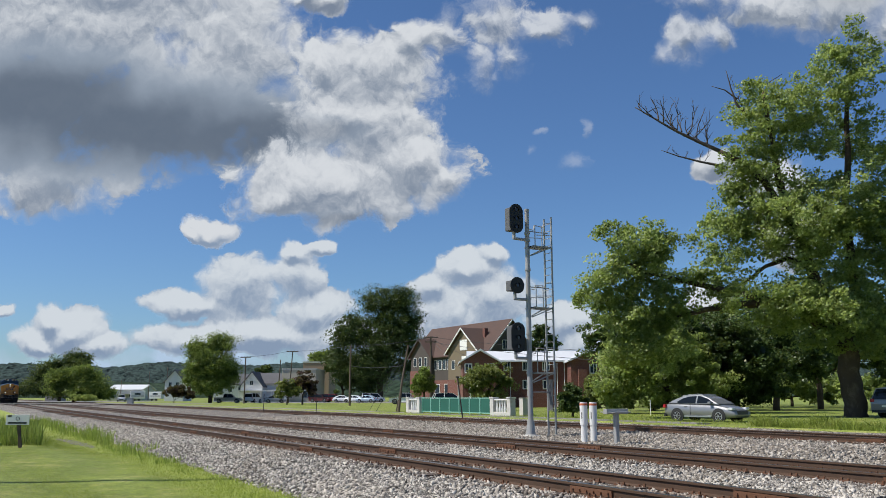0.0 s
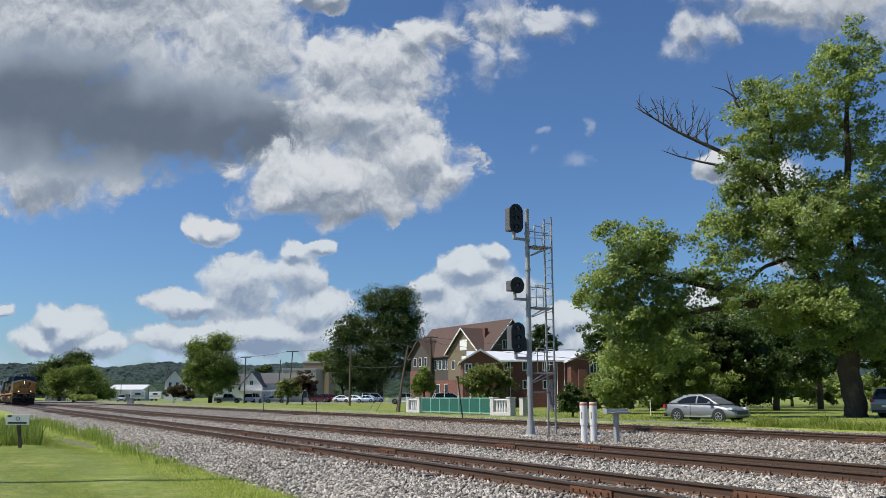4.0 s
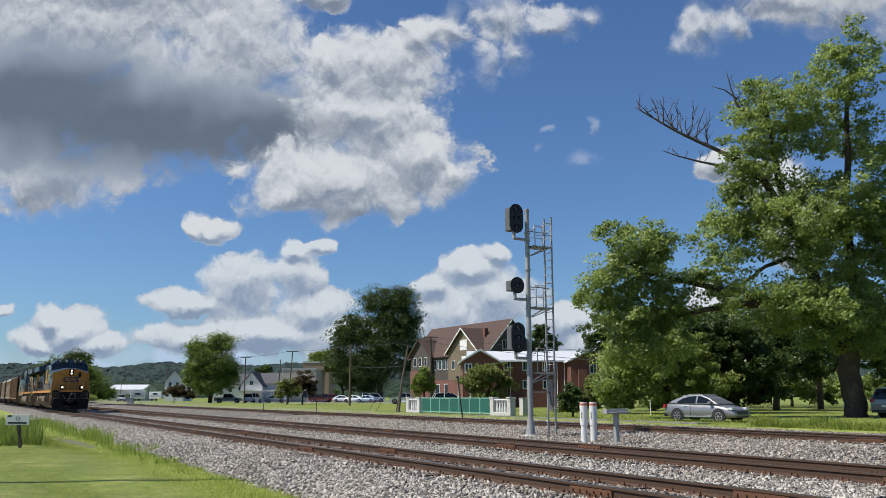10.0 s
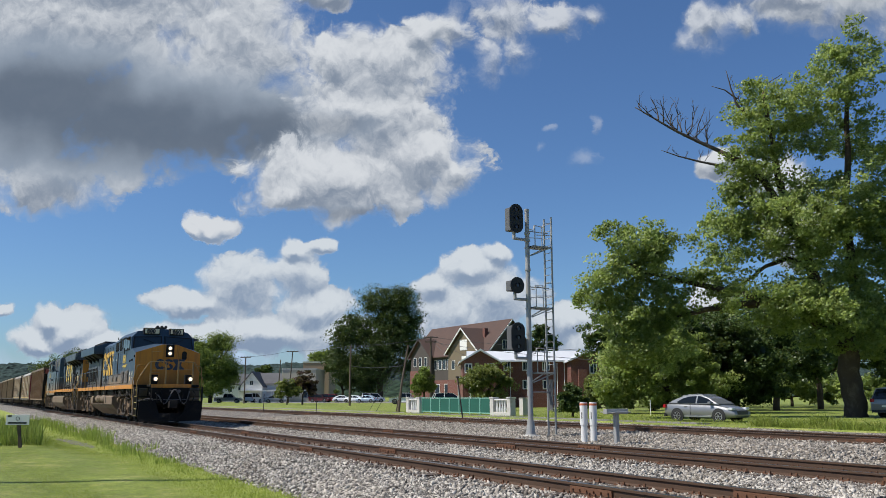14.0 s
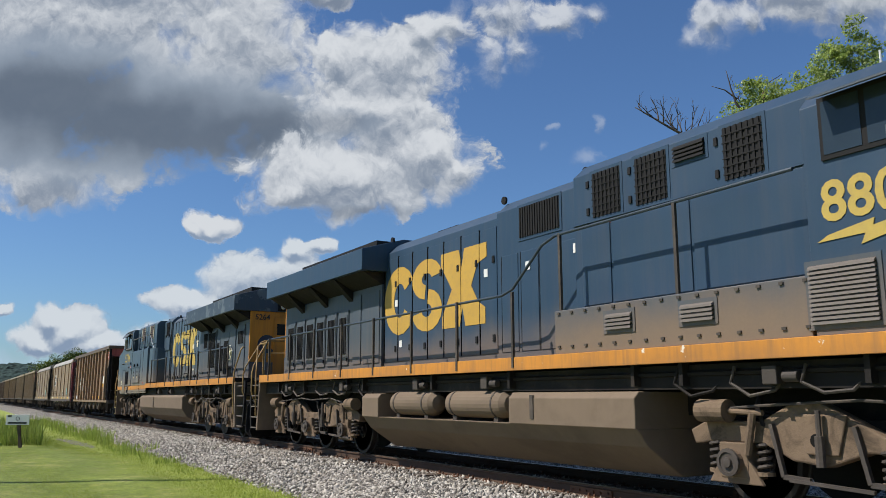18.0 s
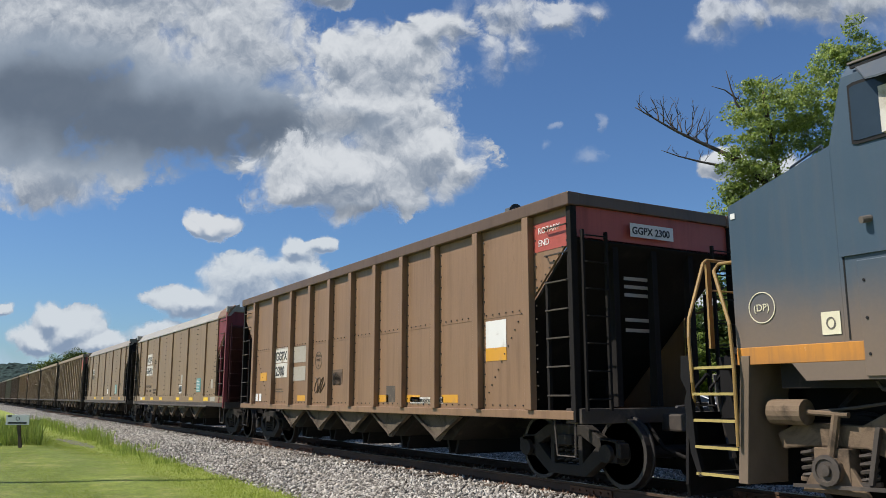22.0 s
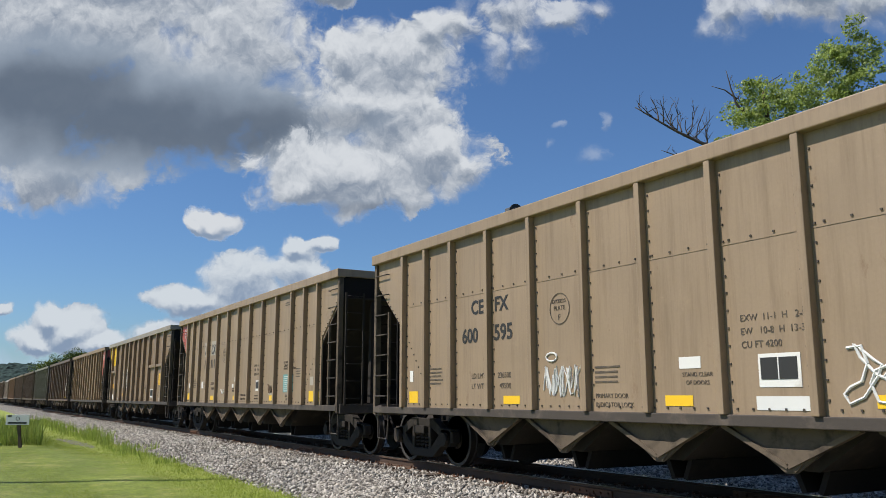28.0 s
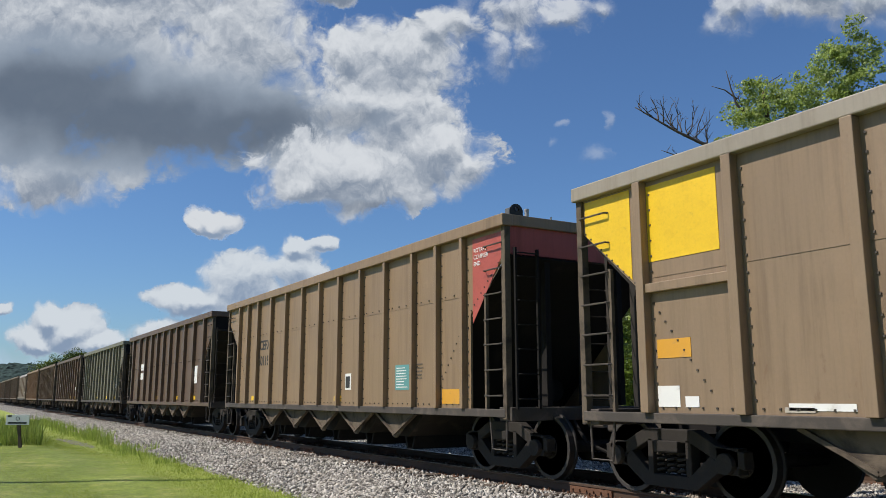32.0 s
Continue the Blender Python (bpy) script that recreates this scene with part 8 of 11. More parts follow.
mark(c, -5.81, 1.46, 0.19, 0.19, BLACK_MARK, "", y=CAR_HALF + 0.006)
mark(c, -5.60, 1.46, 0.19, 0.19, BLACK_MARK, "", y=CAR_HALF + 0.006)
bars(c, -3.6, 3.6, 0.66, 2)
mark(c, -1.8, 1.13, 0.62, 0.24, YELLOW_TAPE, "large yellow reflective strip")
mark(c, -1.75, 1.5, 0.22, 0.2, SMEAR, "pale notice")
mark(c, -8.15, 1.5, 0.16, 0.12, WHITE_MARK, "small white notice")
bars(c, -2.7, 1.9, 0.6, 4)
scrawl(c, [(-4.8 + 0.58 * t / 28 + 0.06 * math.sin(t), 1.44 + 0.12 * math.cos(t * 1.3)) for t in range(29)], SMUDGE, 0.009)
mark(c, -4.72, 1.29, 0.4, 0.05, SMEAR, "faded white smear")
scrawl(c, [(-9.35 + 0.5 * t / 18 + 0.05 * math.sin(t), 1.4 + 0.07 * math.cos(t * 1.4)) for t in range(19)], CHALK, 0.01)
mark(c, -13.5, 1.55, 0.12, 0.16, WHITE_MARK, "small white notice")
bars(c, -12.95, 1.8, 0.5, 5)

c = CARS[5]
put("yellow_corner", M().prism([(0, 0.95), (0.86, 0.95), (0.86, -0.20), (0, 0.5)], "z", 0, 0.006), BRIGHT_YELLOW, c, on_side(-1, -CAR_LEN + 0.14, 2.86, CAR_HALF), "bright yellow corner panel")
mark(c, -CAR_LEN + 1.24, 2.84, 1.14, 0.94, BRIGHT_YELLOW, "bright yellow panel")
mark(c, -10.62, 2.12, 0.62, 0.44, PATCH_WHITE, "white number panel")
mark(c, -9.72, 2.12, 0.62, 0.44, PATCH_WHITE, "white number panel")
mark(c, -10.62, 1.66, 0.62, 0.42, PATCH_WHITE, "white number panel")
mark(c, -9.72, 1.66, 0.62, 0.42, PATCH_WHITE, "white number panel")
for tx, x, z in (("GG", -10.58, 2.19), ("PX", -9.66, 2.19), ("22", -10.56, 1.72), ("14", -9.66, 1.72)):
    word(c, tx, x, z, 0.36, bold=0.006, y=CAR_HALF + 0.008)
plate_ring(c, -8.15, 2.28, 0.2)
mark(c, -13.7, 1.68, 0.52, 0.22, ORANGE_TAPE, "orange reflective strip")
mark(c, -13.72, 1.12, 0.34, 0.24, WHITE_MARK, "white notice")
mark(c, -13.3, 1.12, 0.2, 0.12, WHITE_MARK, "white notice")
mark(c, -11.95, 1.10, 0.72, 0.07, WHITE_MARK, "white notice strip")
mark(c, -2.14, 1.72, 0.56, 0.46, YELLOW_TAPE, "yellow warning notice")
for i in range(7):
    mark(c, -2.10, 1.76 + i * 0.056, 0.48, 0.018, ORANGE_TAPE, "", "small_print", y=CAR_HALF + 0.006)
mark(c, -1.66, 1.53, 0.46, 0.2, ORANGE_TAPE, "orange strip")
for x in (-10.74, -8.07, -4.57):
    mark(c, x, 1.29, 0.44, 0.12, ORANGE_TAPE, "orange strip")
mark(c, -3.71, 1.21, 0.68, 0.34, WHITE_MARK, "framed data plate")
for x in (-3.67, -3.36):
    mark(c, x, 1.28, 0.29, 0.24, BLACK_MARK, "", y=CAR_HALF + 0.006)
mark(c, -2.98, 1.13, 0.3, 0.23, BLUE_LABEL, "blue printed label")
bars(c, -2.82, 1.19, 0.24, 2, WHITE_MARK)
mark(c, -1.43, 1.27, 0.26, 0.24, WHITE_MARK, "white notice with a red head")
mark(c, -1.43, 1.45, 0.26, 0.06, RED_NOTICE, "red strip", y=CAR_HALF + 0.006)
mark(c, -1.88, 1.07, 0.22, 0.12, CHALK, "white painted patch")
word(c, "SHOES", -1.62, 1.10, 0.09)
bars(c, -5.1, 1.7, 0.5, 3)
for x in (-12.0, -10.7, -9.5, -8.3, -6.9, -5.9, -4.75, -3.0):
    mark(c, x, 1.08, 0.34, 0.05, SMEAR, "white notice strip")

c = CARS[6]
word(c, "CEFX", -12.0, 2.5, 0.36, bold=0.006)
word(c, "601199", -12.1, 2.08, 0.36, bold=0.006)
put("red_corner", M().prism([(0, 0.98), (0.86, 0.98), (0.86, 0.6), (0, -0.4)], "z", 0, 0.006), RED, c, on_side(-1, -1.0, 2.8, CAR_HALF), "red corner panel")
word(c, "ROTARY", -0.96, 3.55, 0.10, WHITE_MARK, y=CAR_HALF + 0.01)
word(c, "COUPLER", -0.96, 3.44, 0.10, WHITE_MARK, y=CAR_HALF + 0.01)
word(c, "END", -0.96, 3.33, 0.10, WHITE_MARK, y=CAR_HALF + 0.01)
teal_notice(c, -3.75, 1.36)
mark(c, -6.1, 1.38, 0.3, 0.34, WHITE_MARK, "framed data plate")
mark(c, -6.06, 1.42, 0.2, 0.24, BLACK_MARK, "", y=CAR_HALF + 0.006)
for x in (-12.6, -6.7):
    mark(c, x, 1.14, 0.4, 0.12, YELLOW_TAPE, "yellow reflective strip")
mark(c, -2.0, 1.12, 0.6, 0.24, ORANGE_TAPE, "orange strip")
bars(c, -3.2, 1.8, 0.6, 5)
mark(c, -7.7, 1.5, 0.2, 0.1, WHITE_MARK, "white notice")

for i in range(7, 18):
    c, rr = CARS[i], random.Random(i)
    for x in (-12.6, -8.7, -5.0, -2.4):
        mark(c, x + rr.uniform(-0.1, 0.1), 1.14, 0.4, 0.13, rr.choice((YELLOW_TAPE, ORANGE_TAPE)), "reflective strip")
    mark(c, -2.3, 1.7, 0.4, 0.6 if i % 3 == 1 else 0.2, WHITE_MARK, "white notice")
    bars(c, -12.2, 2.4, 1.0, 2, WHITE_MARK if i % 2 else None, 0.28, 0.12)

# ---- plan coordinates off the tracks: metres ahead of the viewing point, metres to its right ----
AHEAD = Vector((-math.sin(radians(YAW)), math.cos(radians(YAW)), 0))


def spot(ahead, right, z=0.0):
    return AHEAD * ahead + SIDE * right + Vector((0, 0, z))


def facing(ahead, right, z=0.0, turn=0.0):
    """A pose whose x runs to the right and y away from the viewing point."""
    return Matrix.Translation(spot(ahead, right, z)) @ pose(0, 0, 0, 0, 0, YAW + turn)


# ---- trees ----
def leaf_material(name, a, b, through=0.35):
    k = Mat(name)
    k.n.remove(k.bsdf)
    p = k.coords("Object")
    col = k.mix(k.island(), a, b)
    col = k.mix(k.step(k.noise(p, 0.35, 3, 0.5), 0.35, 0.7), col, shade(a, 0.9))
    d, t, g, m1, m2 = (k.n.new(x) for x in ("ShaderNodeBsdfDiffuse", "ShaderNodeBsdfTranslucent", "ShaderNodeBsdfGlossy", "ShaderNodeMixShader", "ShaderNodeMixShader"))
    k.put(d.inputs["Color"], col)
    k.put(t.inputs["Color"], k.mix(0.45, col, (0.34, 0.41, 0.075, 1)))
    g.inputs["Roughness"].default_value = 0.42
    m1.inputs[0].default_value = through
    m2.inputs[0].default_value = 0.03
    k.l.new(d.outputs[0], m1.inputs[1])
    k.l.new(t.outputs[0], m1.inputs[2])
    k.l.new(m1.outputs[0], m2.inputs[1])
    k.l.new(g.outputs[0], m2.inputs[2])
    k.l.new(m2.outputs[0], k.out.inputs["Surface"])
    return k.m


LEAF = leaf_material("cottonwood_leaf", (0.15, 0.215, 0.05, 1), (0.54, 0.62, 0.21, 1), 0.60)
# dark leaf green; also carries painted shade for trees under the cottonwood
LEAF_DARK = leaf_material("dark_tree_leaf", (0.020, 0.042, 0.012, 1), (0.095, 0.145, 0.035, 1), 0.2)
LEAF_MID = leaf_material("green_tree_leaf", (0.06, 0.11, 0.018, 1), (0.30, 0.38, 0.09, 1), 0.38)
LEAF_OLIVE = leaf_material("olive_shrub_leaf", (0.11, 0.14, 0.03, 1), (0.26, 0.27, 0.09, 1), 0.35)
LEAF_RED = leaf_material("purple_leaf", (0.05, 0.022, 0.02, 1), (0.11, 0.05, 0.035, 1), 0.25)
BARK = plain("rough_bark", (0.075, 0.055, 0.038, 1), 0.9, 0, 0.4, 2.5, 0.9, (0.13, 0.105, 0.075, 1), 0.35, spec=0.15)
DEAD_WOOD = plain("bare_dead_wood", (0.075, 0.06, 0.052, 1), 0.85, 0, 0.3, 3, 0.4)


def crown(lobes, count, size, seed, material, parent, clump=0.42, label=""):
    """Leaves gathered in clumps within uneven lobes (ahead, right, height, half width, half height)."""
    rng = np.random.default_rng(seed)
    vol = np.array([l[3] ** 2 * l[4] for l in lobes])
    pts = []
    per = 84
    groups = max(8, count // per)
    pick = rng.choice(len(lobes), groups, p=vol / vol.sum())
    cols = []
    for g in range(groups):
        a, r, z, rw, rh = lobes[pick[g]]
        d = rng.normal(size=3)
        d /= np.linalg.norm(d)
        k = min(1.12, rng.random() ** 0.34 * (1 + 0.12 * rng.normal()))
        c = np.array([r + d[0] * rw * k, a + d[1] * rw * 0.85 * k, z + d[2] * rh * k])
        spread = clump * (0.45 + 0.75 * rng.random())
        ball = rng.normal(size=(per, 3))
        ball *= (rng.random((per, 1)) ** 0.45 / np.linalg.norm(ball, axis=1)[:, None])
        pts.append(c[None] + ball * 1.75 * np.array([spread, spread, spread * 0.66]))
    p = np.concatenate(pts)
    p = p[p[:, 2] > 0.25]
    n = len(p)
    nrm = rng.normal(size=(n, 3)) + 1.15 * np.array([SUN.dot(SIDE), SUN.dot(AHEAD), SUN.z])
    nrm /= np.linalg.norm(nrm, axis=1)[:, None]
    u = np.cross(nrm, rng.normal(size=(n, 3)))
    u /= np.linalg.norm(u, axis=1)[:, None]
    v = np.cross(nrm, u)
    s = (size * (0.6 + 0.8 * rng.random(n)))[:, None]
    quad = np.stack([p - u * s * 0.55, p + v * s * 0.36 + nrm * s * 0.08, p + u * s * 0.6, p - v * s * 0.36 + nrm * s * 0.08], 1)
    side, fwd = np.array(SIDE), np.array(AHEAD)
    out = quad[..., 0:1] * side + quad[..., 1:2] * fwd + quad[..., 2:3] * np.array([0, 0, 1.0])
    return cards("crown", out, 1, material, label or "dense leafy crown", "", parent)


def limb(parent, pts, r0, r1, material=None, name="limb", label="", n=8, seed=0):
    """A tapered bent limb through (ahead, right, height) points."""
    rnd = random.Random(seed)
    fine = []
    for (a, b) in zip(pts, pts[1:]):
        for i in range(3):
            t = i / 3
            w = [p + (q - p) * t for p, q in zip(a, b)]
            fine.append(spot(w[0] + rnd.uniform(-0.08, 0.08) * r0, w[1] + rnd.uniform(-0.16, 0.16) * r0, w[2]))
    fine.append(spot(*pts[-1]))
    return part(name, M().tube(fine, r0, n, r1), material or BARK, parent, label, smooth=True)


def twigs(parent, a, b, count, length, seed, r=0.03):
    """Crooked bare shoots along a bough from a to b, each forking twice."""
    rnd = random.Random(seed)

    def shoot(m, p, way, le, rad, depth):
        pts = [Vector(p)]
        d = Vector(way).normalized()
        for i in range(4):
            d = (d + Vector((rnd.uniform(-0.3, 0.3), rnd.uniform(-0.42, 0.42), rnd.uniform(-0.12, 0.34)))).normalized()
            pts.append(pts[-1] + d * le / 4)
        m.tube([spot(*q) for q in pts], rad, 5, rad * 0.3)
        if depth:
            for i in (1, 2, 3):
                if rnd.random() < 0.85:
                    w = d + Vector((rnd.uniform(-0.6, 0.6), rnd.uniform(-1.1, 1.1), rnd.uniform(-0.2, 0.6)))
                    shoot(m, pts[i], w, le * rnd.uniform(0.3, 0.6), rad * 0.55, depth - 1)

    for i in range(count):
        t = 0.1 + 0.9 * (i + rnd.random() * 0.6) / count
        p = [x + (y - x) * t for x, y in zip(a, b)]
        m = M()
        shoot(m, p, (rnd.uniform(-0.5, 0.5), rnd.uniform(-0.75, 0.5), rnd.uniform(0.15, 1.0)), length * rnd.uniform(0.35, 1.0) * (1.1 - 0.45 * t), r * rnd.uniform(0.7, 1.1), 2)
        part("twig", m, DEAD_WOOD, parent, "bare dead twig")


def tree(label, base, lobes, count, size, material, seed, trunk_r, fork, clump=0.42, category="tree", group=""):
    t = thing("tree" if category == "tree" else "shrub", label, category, None, group)
    a, r = base
    top = max(lobes, key=lambda l: l[2])
    limb(t, [(a, r, -0.15), (a, r + 0.03 * fork, fork * 0.5), (a, r, fork)], trunk_r, trunk_r * 0.75, None, "trunk", "rough-barked trunk", 10, seed)
    for i, l in enumerate(lobes[:7]):
        limb(t, [(a, r, fork * (0.75 + 0.06 * (i % 4))), ((a + l[0]) / 2, (r + l[1]) / 2, (fork + l[2]) / 2 + 0.1 * l[4]), (l[0], l[1], l[2])], trunk_r * 0.45, trunk_r * 0.12, None, "limb", "", 6, seed + i)
    crown(lobes, count, size, seed, material, t, clump)
    inner = [(l[0], l[1], l[2], l[3] * 0.72, l[4] * 0.72) for l in lobes]
    crown(inner, count // 4, size * 2.2, seed + 100, material, t, clump, "dense inner foliage")
    return t


def big_tree():
    t = thing("tree", "huge sunlit cottonwood with bare dead boughs", "tree")
    limb(t, [(50.8, 25.1, -0.24), (50.8, 25.07, 0.79), (50.8, 24.93, 2.69), (50.8, 24.79, 4.75)], 0.68, 0.6, None, "trunk", "massive rough-barked trunk", 14, 1)
    limb(t, [(50.8, 24.83, 3.72), (50.8, 23.79, 6.82), (50.8, 22.93, 9.57), (50.8, 21.63, 14.05), (50.8, 21.21, 17.15), (50.8, 20.87, 20.94)], 0.46, 0.1, None, "limb", "thick rising limb", 10, 2)
    limb(t, [(51.82, 25.68, 4.12), (51.82, 26.2, 8.34), (51.82, 25.99, 12.55), (51.82, 26.55, 17.12), (51.82, 26.9, 22.03)], 0.42, 0.1, None, "limb", "thick rising limb", 10, 3)
    limb(t, [(50.8, 24.66, 4.41), (50.8, 22.59, 6.27), (50.8, 20.52, 6.99), (50.8, 18.46, 6.82), (50.8, 16.39, 6.54), (50.8, 14.5, 6.06)], 0.42, 0.1, None, "limb", "long level limb", 8, 4)
    limb(t, [(50.8, 20.52, 7.09), (50.8, 17.77, 7.68), (50.8, 15.36, 8.26), (50.8, 12.6, 8.88), (50.8, 11.23, 9.75)], 0.25, 0.06, None, "limb", "long level limb", 8, 5)
    limb(t, [(50.8, 23, 9.23), (50.8, 21.56, 9.75), (50.8, 20.18, 9.23), (50.8, 18.8, 8.2)], 0.22, 0.06, None, "limb", "", 8, 6)
    limb(t, [(50.8, 22.25, 11.64), (50.8, 20.52, 14.74), (50.8, 18.8, 16.18), (50.8, 17.77, 16.74)], 0.26, 0.15, None, "limb", "", 8, 7)
    limb(t, [(50.8, 17.77, 16.74), (50.8, 16.46, 17.39), (50.8, 15.01, 18.11), (50.8, 13.57, 19.01), (50.8, 12.47, 19.7)], 0.14, 0.03, DEAD_WOOD, "dead_bough", "bare dead bough", 8, 8)
    limb(t, [(50.8, 17.77, 15.77), (50.8, 16.46, 16.05), (50.8, 15.19, 16.39), (50.8, 14.05, 16.8)], 0.09, 0.02, DEAD_WOOD, "dead_bough", "bare dead bough", 6, 9)
    limb(t, [(50.8, 19.56, 19.35), (50.8, 19.08, 19.9), (50.8, 18.8, 20.94), (50.8, 18.53, 22.25)], 0.1, 0.02, DEAD_WOOD, "dead_bough", "bare dead bough", 6, 10)
    limb(t, [(50.8, 19.15, 20.25), (50.8, 18.39, 20.87), (50.8, 17.53, 21.14)], 0.06, 0.015, DEAD_WOOD, "dead_bough", "bare dead bough", 6, 11)
    limb(t, [(50.8, 20.87, 20.25), (50.8, 21.21, 21.35), (50.8, 22.18, 21.97)], 0.06, 0.015, DEAD_WOOD, "dead_bough", "bare dead bough", 6, 12)
    twigs(t, (50.8, 17.63, 16.8), (50.8, 12.6, 19.63), 12, 2.5, 13, 0.05)
    twigs(t, (50.8, 17.25, 16.94), (50.8, 14.84, 18.11), 5, 3.6, 14, 0.06)
    twigs(t, (50.8, 17.42, 15.81), (50.8, 14.15, 16.8), 5, 1.3, 15, 0.03)
    twigs(t, (50.8, 19.56, 19.35), (50.8, 18.63, 21.97), 4, 1.4, 16, 0.03)
    lobes = [(50.8, 21.21, 18.87, 2.58, 2.41), (50.8, 20.18, 20.59, 1.38, 1.55), (50.8, 23.97, 20.25, 2.41, 1.72), (50.8, 26.38, 21.63, 2.07, 2.41), (50.8, 19.49, 15.77, 2.07, 2.07), (50.8, 21.21, 16.39, 1.55, 1.31), (50.8, 23.79, 17.49, 2.07, 1.38), (52.83, 27.25, 18.5, 1.97, 2.15), (52.83, 28.15, 14.92, 1.79, 1.79), (50.8, 19.15, 12.67, 2.75, 1.89), (50.8, 17.77, 10.95, 2.24, 1.72),
             (49.78, 21.8, 11.43, 3.37, 2.02), (51.82, 26.55, 10.79, 3.51, 3.16), (50.8, 17.42, 8.54, 2.41, 1.38), (49.78, 20.11, 6.71, 3.04, 1.35), (49.78, 23.49, 6.03, 3.71, 2.02), (50.8, 27.75, 6.13, 3.1, 3.44), (49.6, 27.4, 4.2, 1.9, 1.1), (50.8, 28.79, 14.05, 2.41, 5.51), (50.8, 27.41, 24.04, 1.38, 2.07), (50.8, 18.46, 14.05, 1.55, 1.38), (50.8, 22.6, 14.2, 1.9, 1.6), (50.0, 24.9, 13.2, 2.2, 2.2), (50.0, 23.2, 8.6, 2.4, 1.5), (50.8, 25.2, 22.6, 1.6, 1.6)]
    crown(lobes, 125000, 0.175, 21, LEAF, t, 0.44, "sunlit leafy crown of small leaves")
    left = [(50.8, 12.09, 10.61, 2.13, 1.45), (50.8, 10.71, 11.64, 1.03, 0.69), (50.8, 10.37, 8.2, 2.13, 1.55), (50.8, 13.12, 8.88, 2.07, 2.07), (50.8, 13.64, 10.95, 1.03, 1.21), (50.8, 11.57, 5.79, 2.41, 1.55), (50.8, 9.5, 7.16, 1.21, 0.86), (50.8, 14.33, 6.47, 1.72, 1.55), (50.8, 10.88, 4.06, 1.72, 1.21), (50.8, 13.64, 4.06, 2.07, 1.38)]
    crown(left, 34000, 0.17, 22, LEAF, t, 0.42, "sunlit leafy lower bough")


big_tree()
UNDER = "trees under the cottonwood"
# three trees added to darken the meadow; shade is in their leaf colour too
tree("broad green meadow tree, shade coloured into its leaves", (72.0, 18.0), [(72.0, 15.0, 6.2, 3.2, 2.4), (72.0, 19.5, 6.8, 3.6, 2.6), (73.0, 17.2, 4.6, 3.4, 1.6)], 17000, 0.2, LEAF_DARK, 71, 0.28, 3.2, 0.42, group=UNDER)
tree("broad green meadow tree, shade coloured into its leaves", (80.0, 25.5), [(80.0, 22.5, 7.0, 3.8, 2.8), (80.0, 27.5, 7.4, 4.0, 2.8), (81.0, 25.0, 5.0, 4.2, 1.7)], 17000, 0.21, LEAF_DARK, 72, 0.3, 3.5, 0.45, group=UNDER)
tree("broad green meadow tree, shade coloured into its leaves", (92.0, 31.0), [(92.0, 27.0, 8.2, 4.4, 3.0), (92.0, 33.0, 8.0, 4.6, 3.2), (93.0, 38.5, 7.4, 4.0, 3.0)], 17000, 0.24, LEAF_DARK, 73, 0.32, 4.0, 0.5, group=UNDER)
tree("dense green tree behind the parked car", (60.96, 16.36), [(60.96, 13.88, 2.98, 2.48, 2.07), (60.96, 16.36, 4.22, 2.89, 2.48), (60.96, 18.64, 2.56, 2.48, 2.07), (60.96, 12.64, 1.74, 1.86, 1.45), (60.96, 15.54, 1.32, 2.48, 1.03)], 26250, 0.17, LEAF, 31, 0.22, 2.4, 0.4, group=UNDER)
# the dark-leaved trees below have the canopy's shade in their leaf colour
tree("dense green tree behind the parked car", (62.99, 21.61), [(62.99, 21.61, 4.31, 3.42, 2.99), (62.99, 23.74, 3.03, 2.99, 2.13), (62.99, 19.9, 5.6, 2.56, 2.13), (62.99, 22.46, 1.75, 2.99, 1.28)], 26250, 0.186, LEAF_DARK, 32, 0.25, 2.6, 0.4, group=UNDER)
tree("green meadow tree, shade coloured into its leaves", (73.15, 29.16), [(73.15, 29.16, 5.8, 3.97, 2.98), (73.15, 31.54, 4.31, 3.47, 2.23), (73.15, 27.07, 4.31, 2.98, 1.98)], 19250, 0.211, LEAF_DARK, 33, 0.3, 3.4, 0.45, group=UNDER)
tree("green meadow tree, shade coloured into its leaves", (81.28, 36.69), [(81.28, 36.69, 6.31, 4.96, 3.31), (81.28, 41.1, 6.86, 4.96, 3.86), (81.28, 44.41, 4.66, 3.86, 3.31)], 19250, 0.223, LEAF_DARK, 34, 0.3, 3.8, 0.45, group=UNDER)
tree("bright green thicket behind the meadow", (101.6, 42.42), [(101.6, 37.6, 2.07, 4.13, 1.72), (101.6, 42.42, 2.41, 4.13, 1.93), (101.6, 47.25, 2.41, 4.82, 2.07), (101.6, 53.44, 2.07, 4.82, 2.07), (101.6, 32.09, 2.07, 4.13, 1.93)], 15750, 0.279, LEAF, 35, 0.2, 1.2, 0.5, group=UNDER)
tree("tall wood behind the meadow, shade coloured into its leaves", (116.84, 40.87), [(116.84, 36.12, 7.73, 6.34, 5.54), (116.84, 43.24, 10.11, 7.13, 7.13), (116.84, 51.16, 10.9, 7.13, 7.13), (116.84, 59.08, 10.9, 7.13, 7.92), (116.84, 28.2, 5.36, 4.75, 3.56)], 24500, 0.372, LEAF_DARK, 36, 0.4, 5, 0.7, group=UNDER)
tree("round green bush beside the brick house", (52.83, 8.17), [(52.83, 8.09, 1.13, 0.79, 0.86), (52.83, 8.52, 0.6, 0.72, 0.57), (52.83, 7.74, 0.52, 0.64, 0.5), (52.83, 8.17, 1.67, 0.43, 0.36)], 7875, 0.112, LEAF_DARK, 37, 0.08, 0.6, 0.2, "shrub")
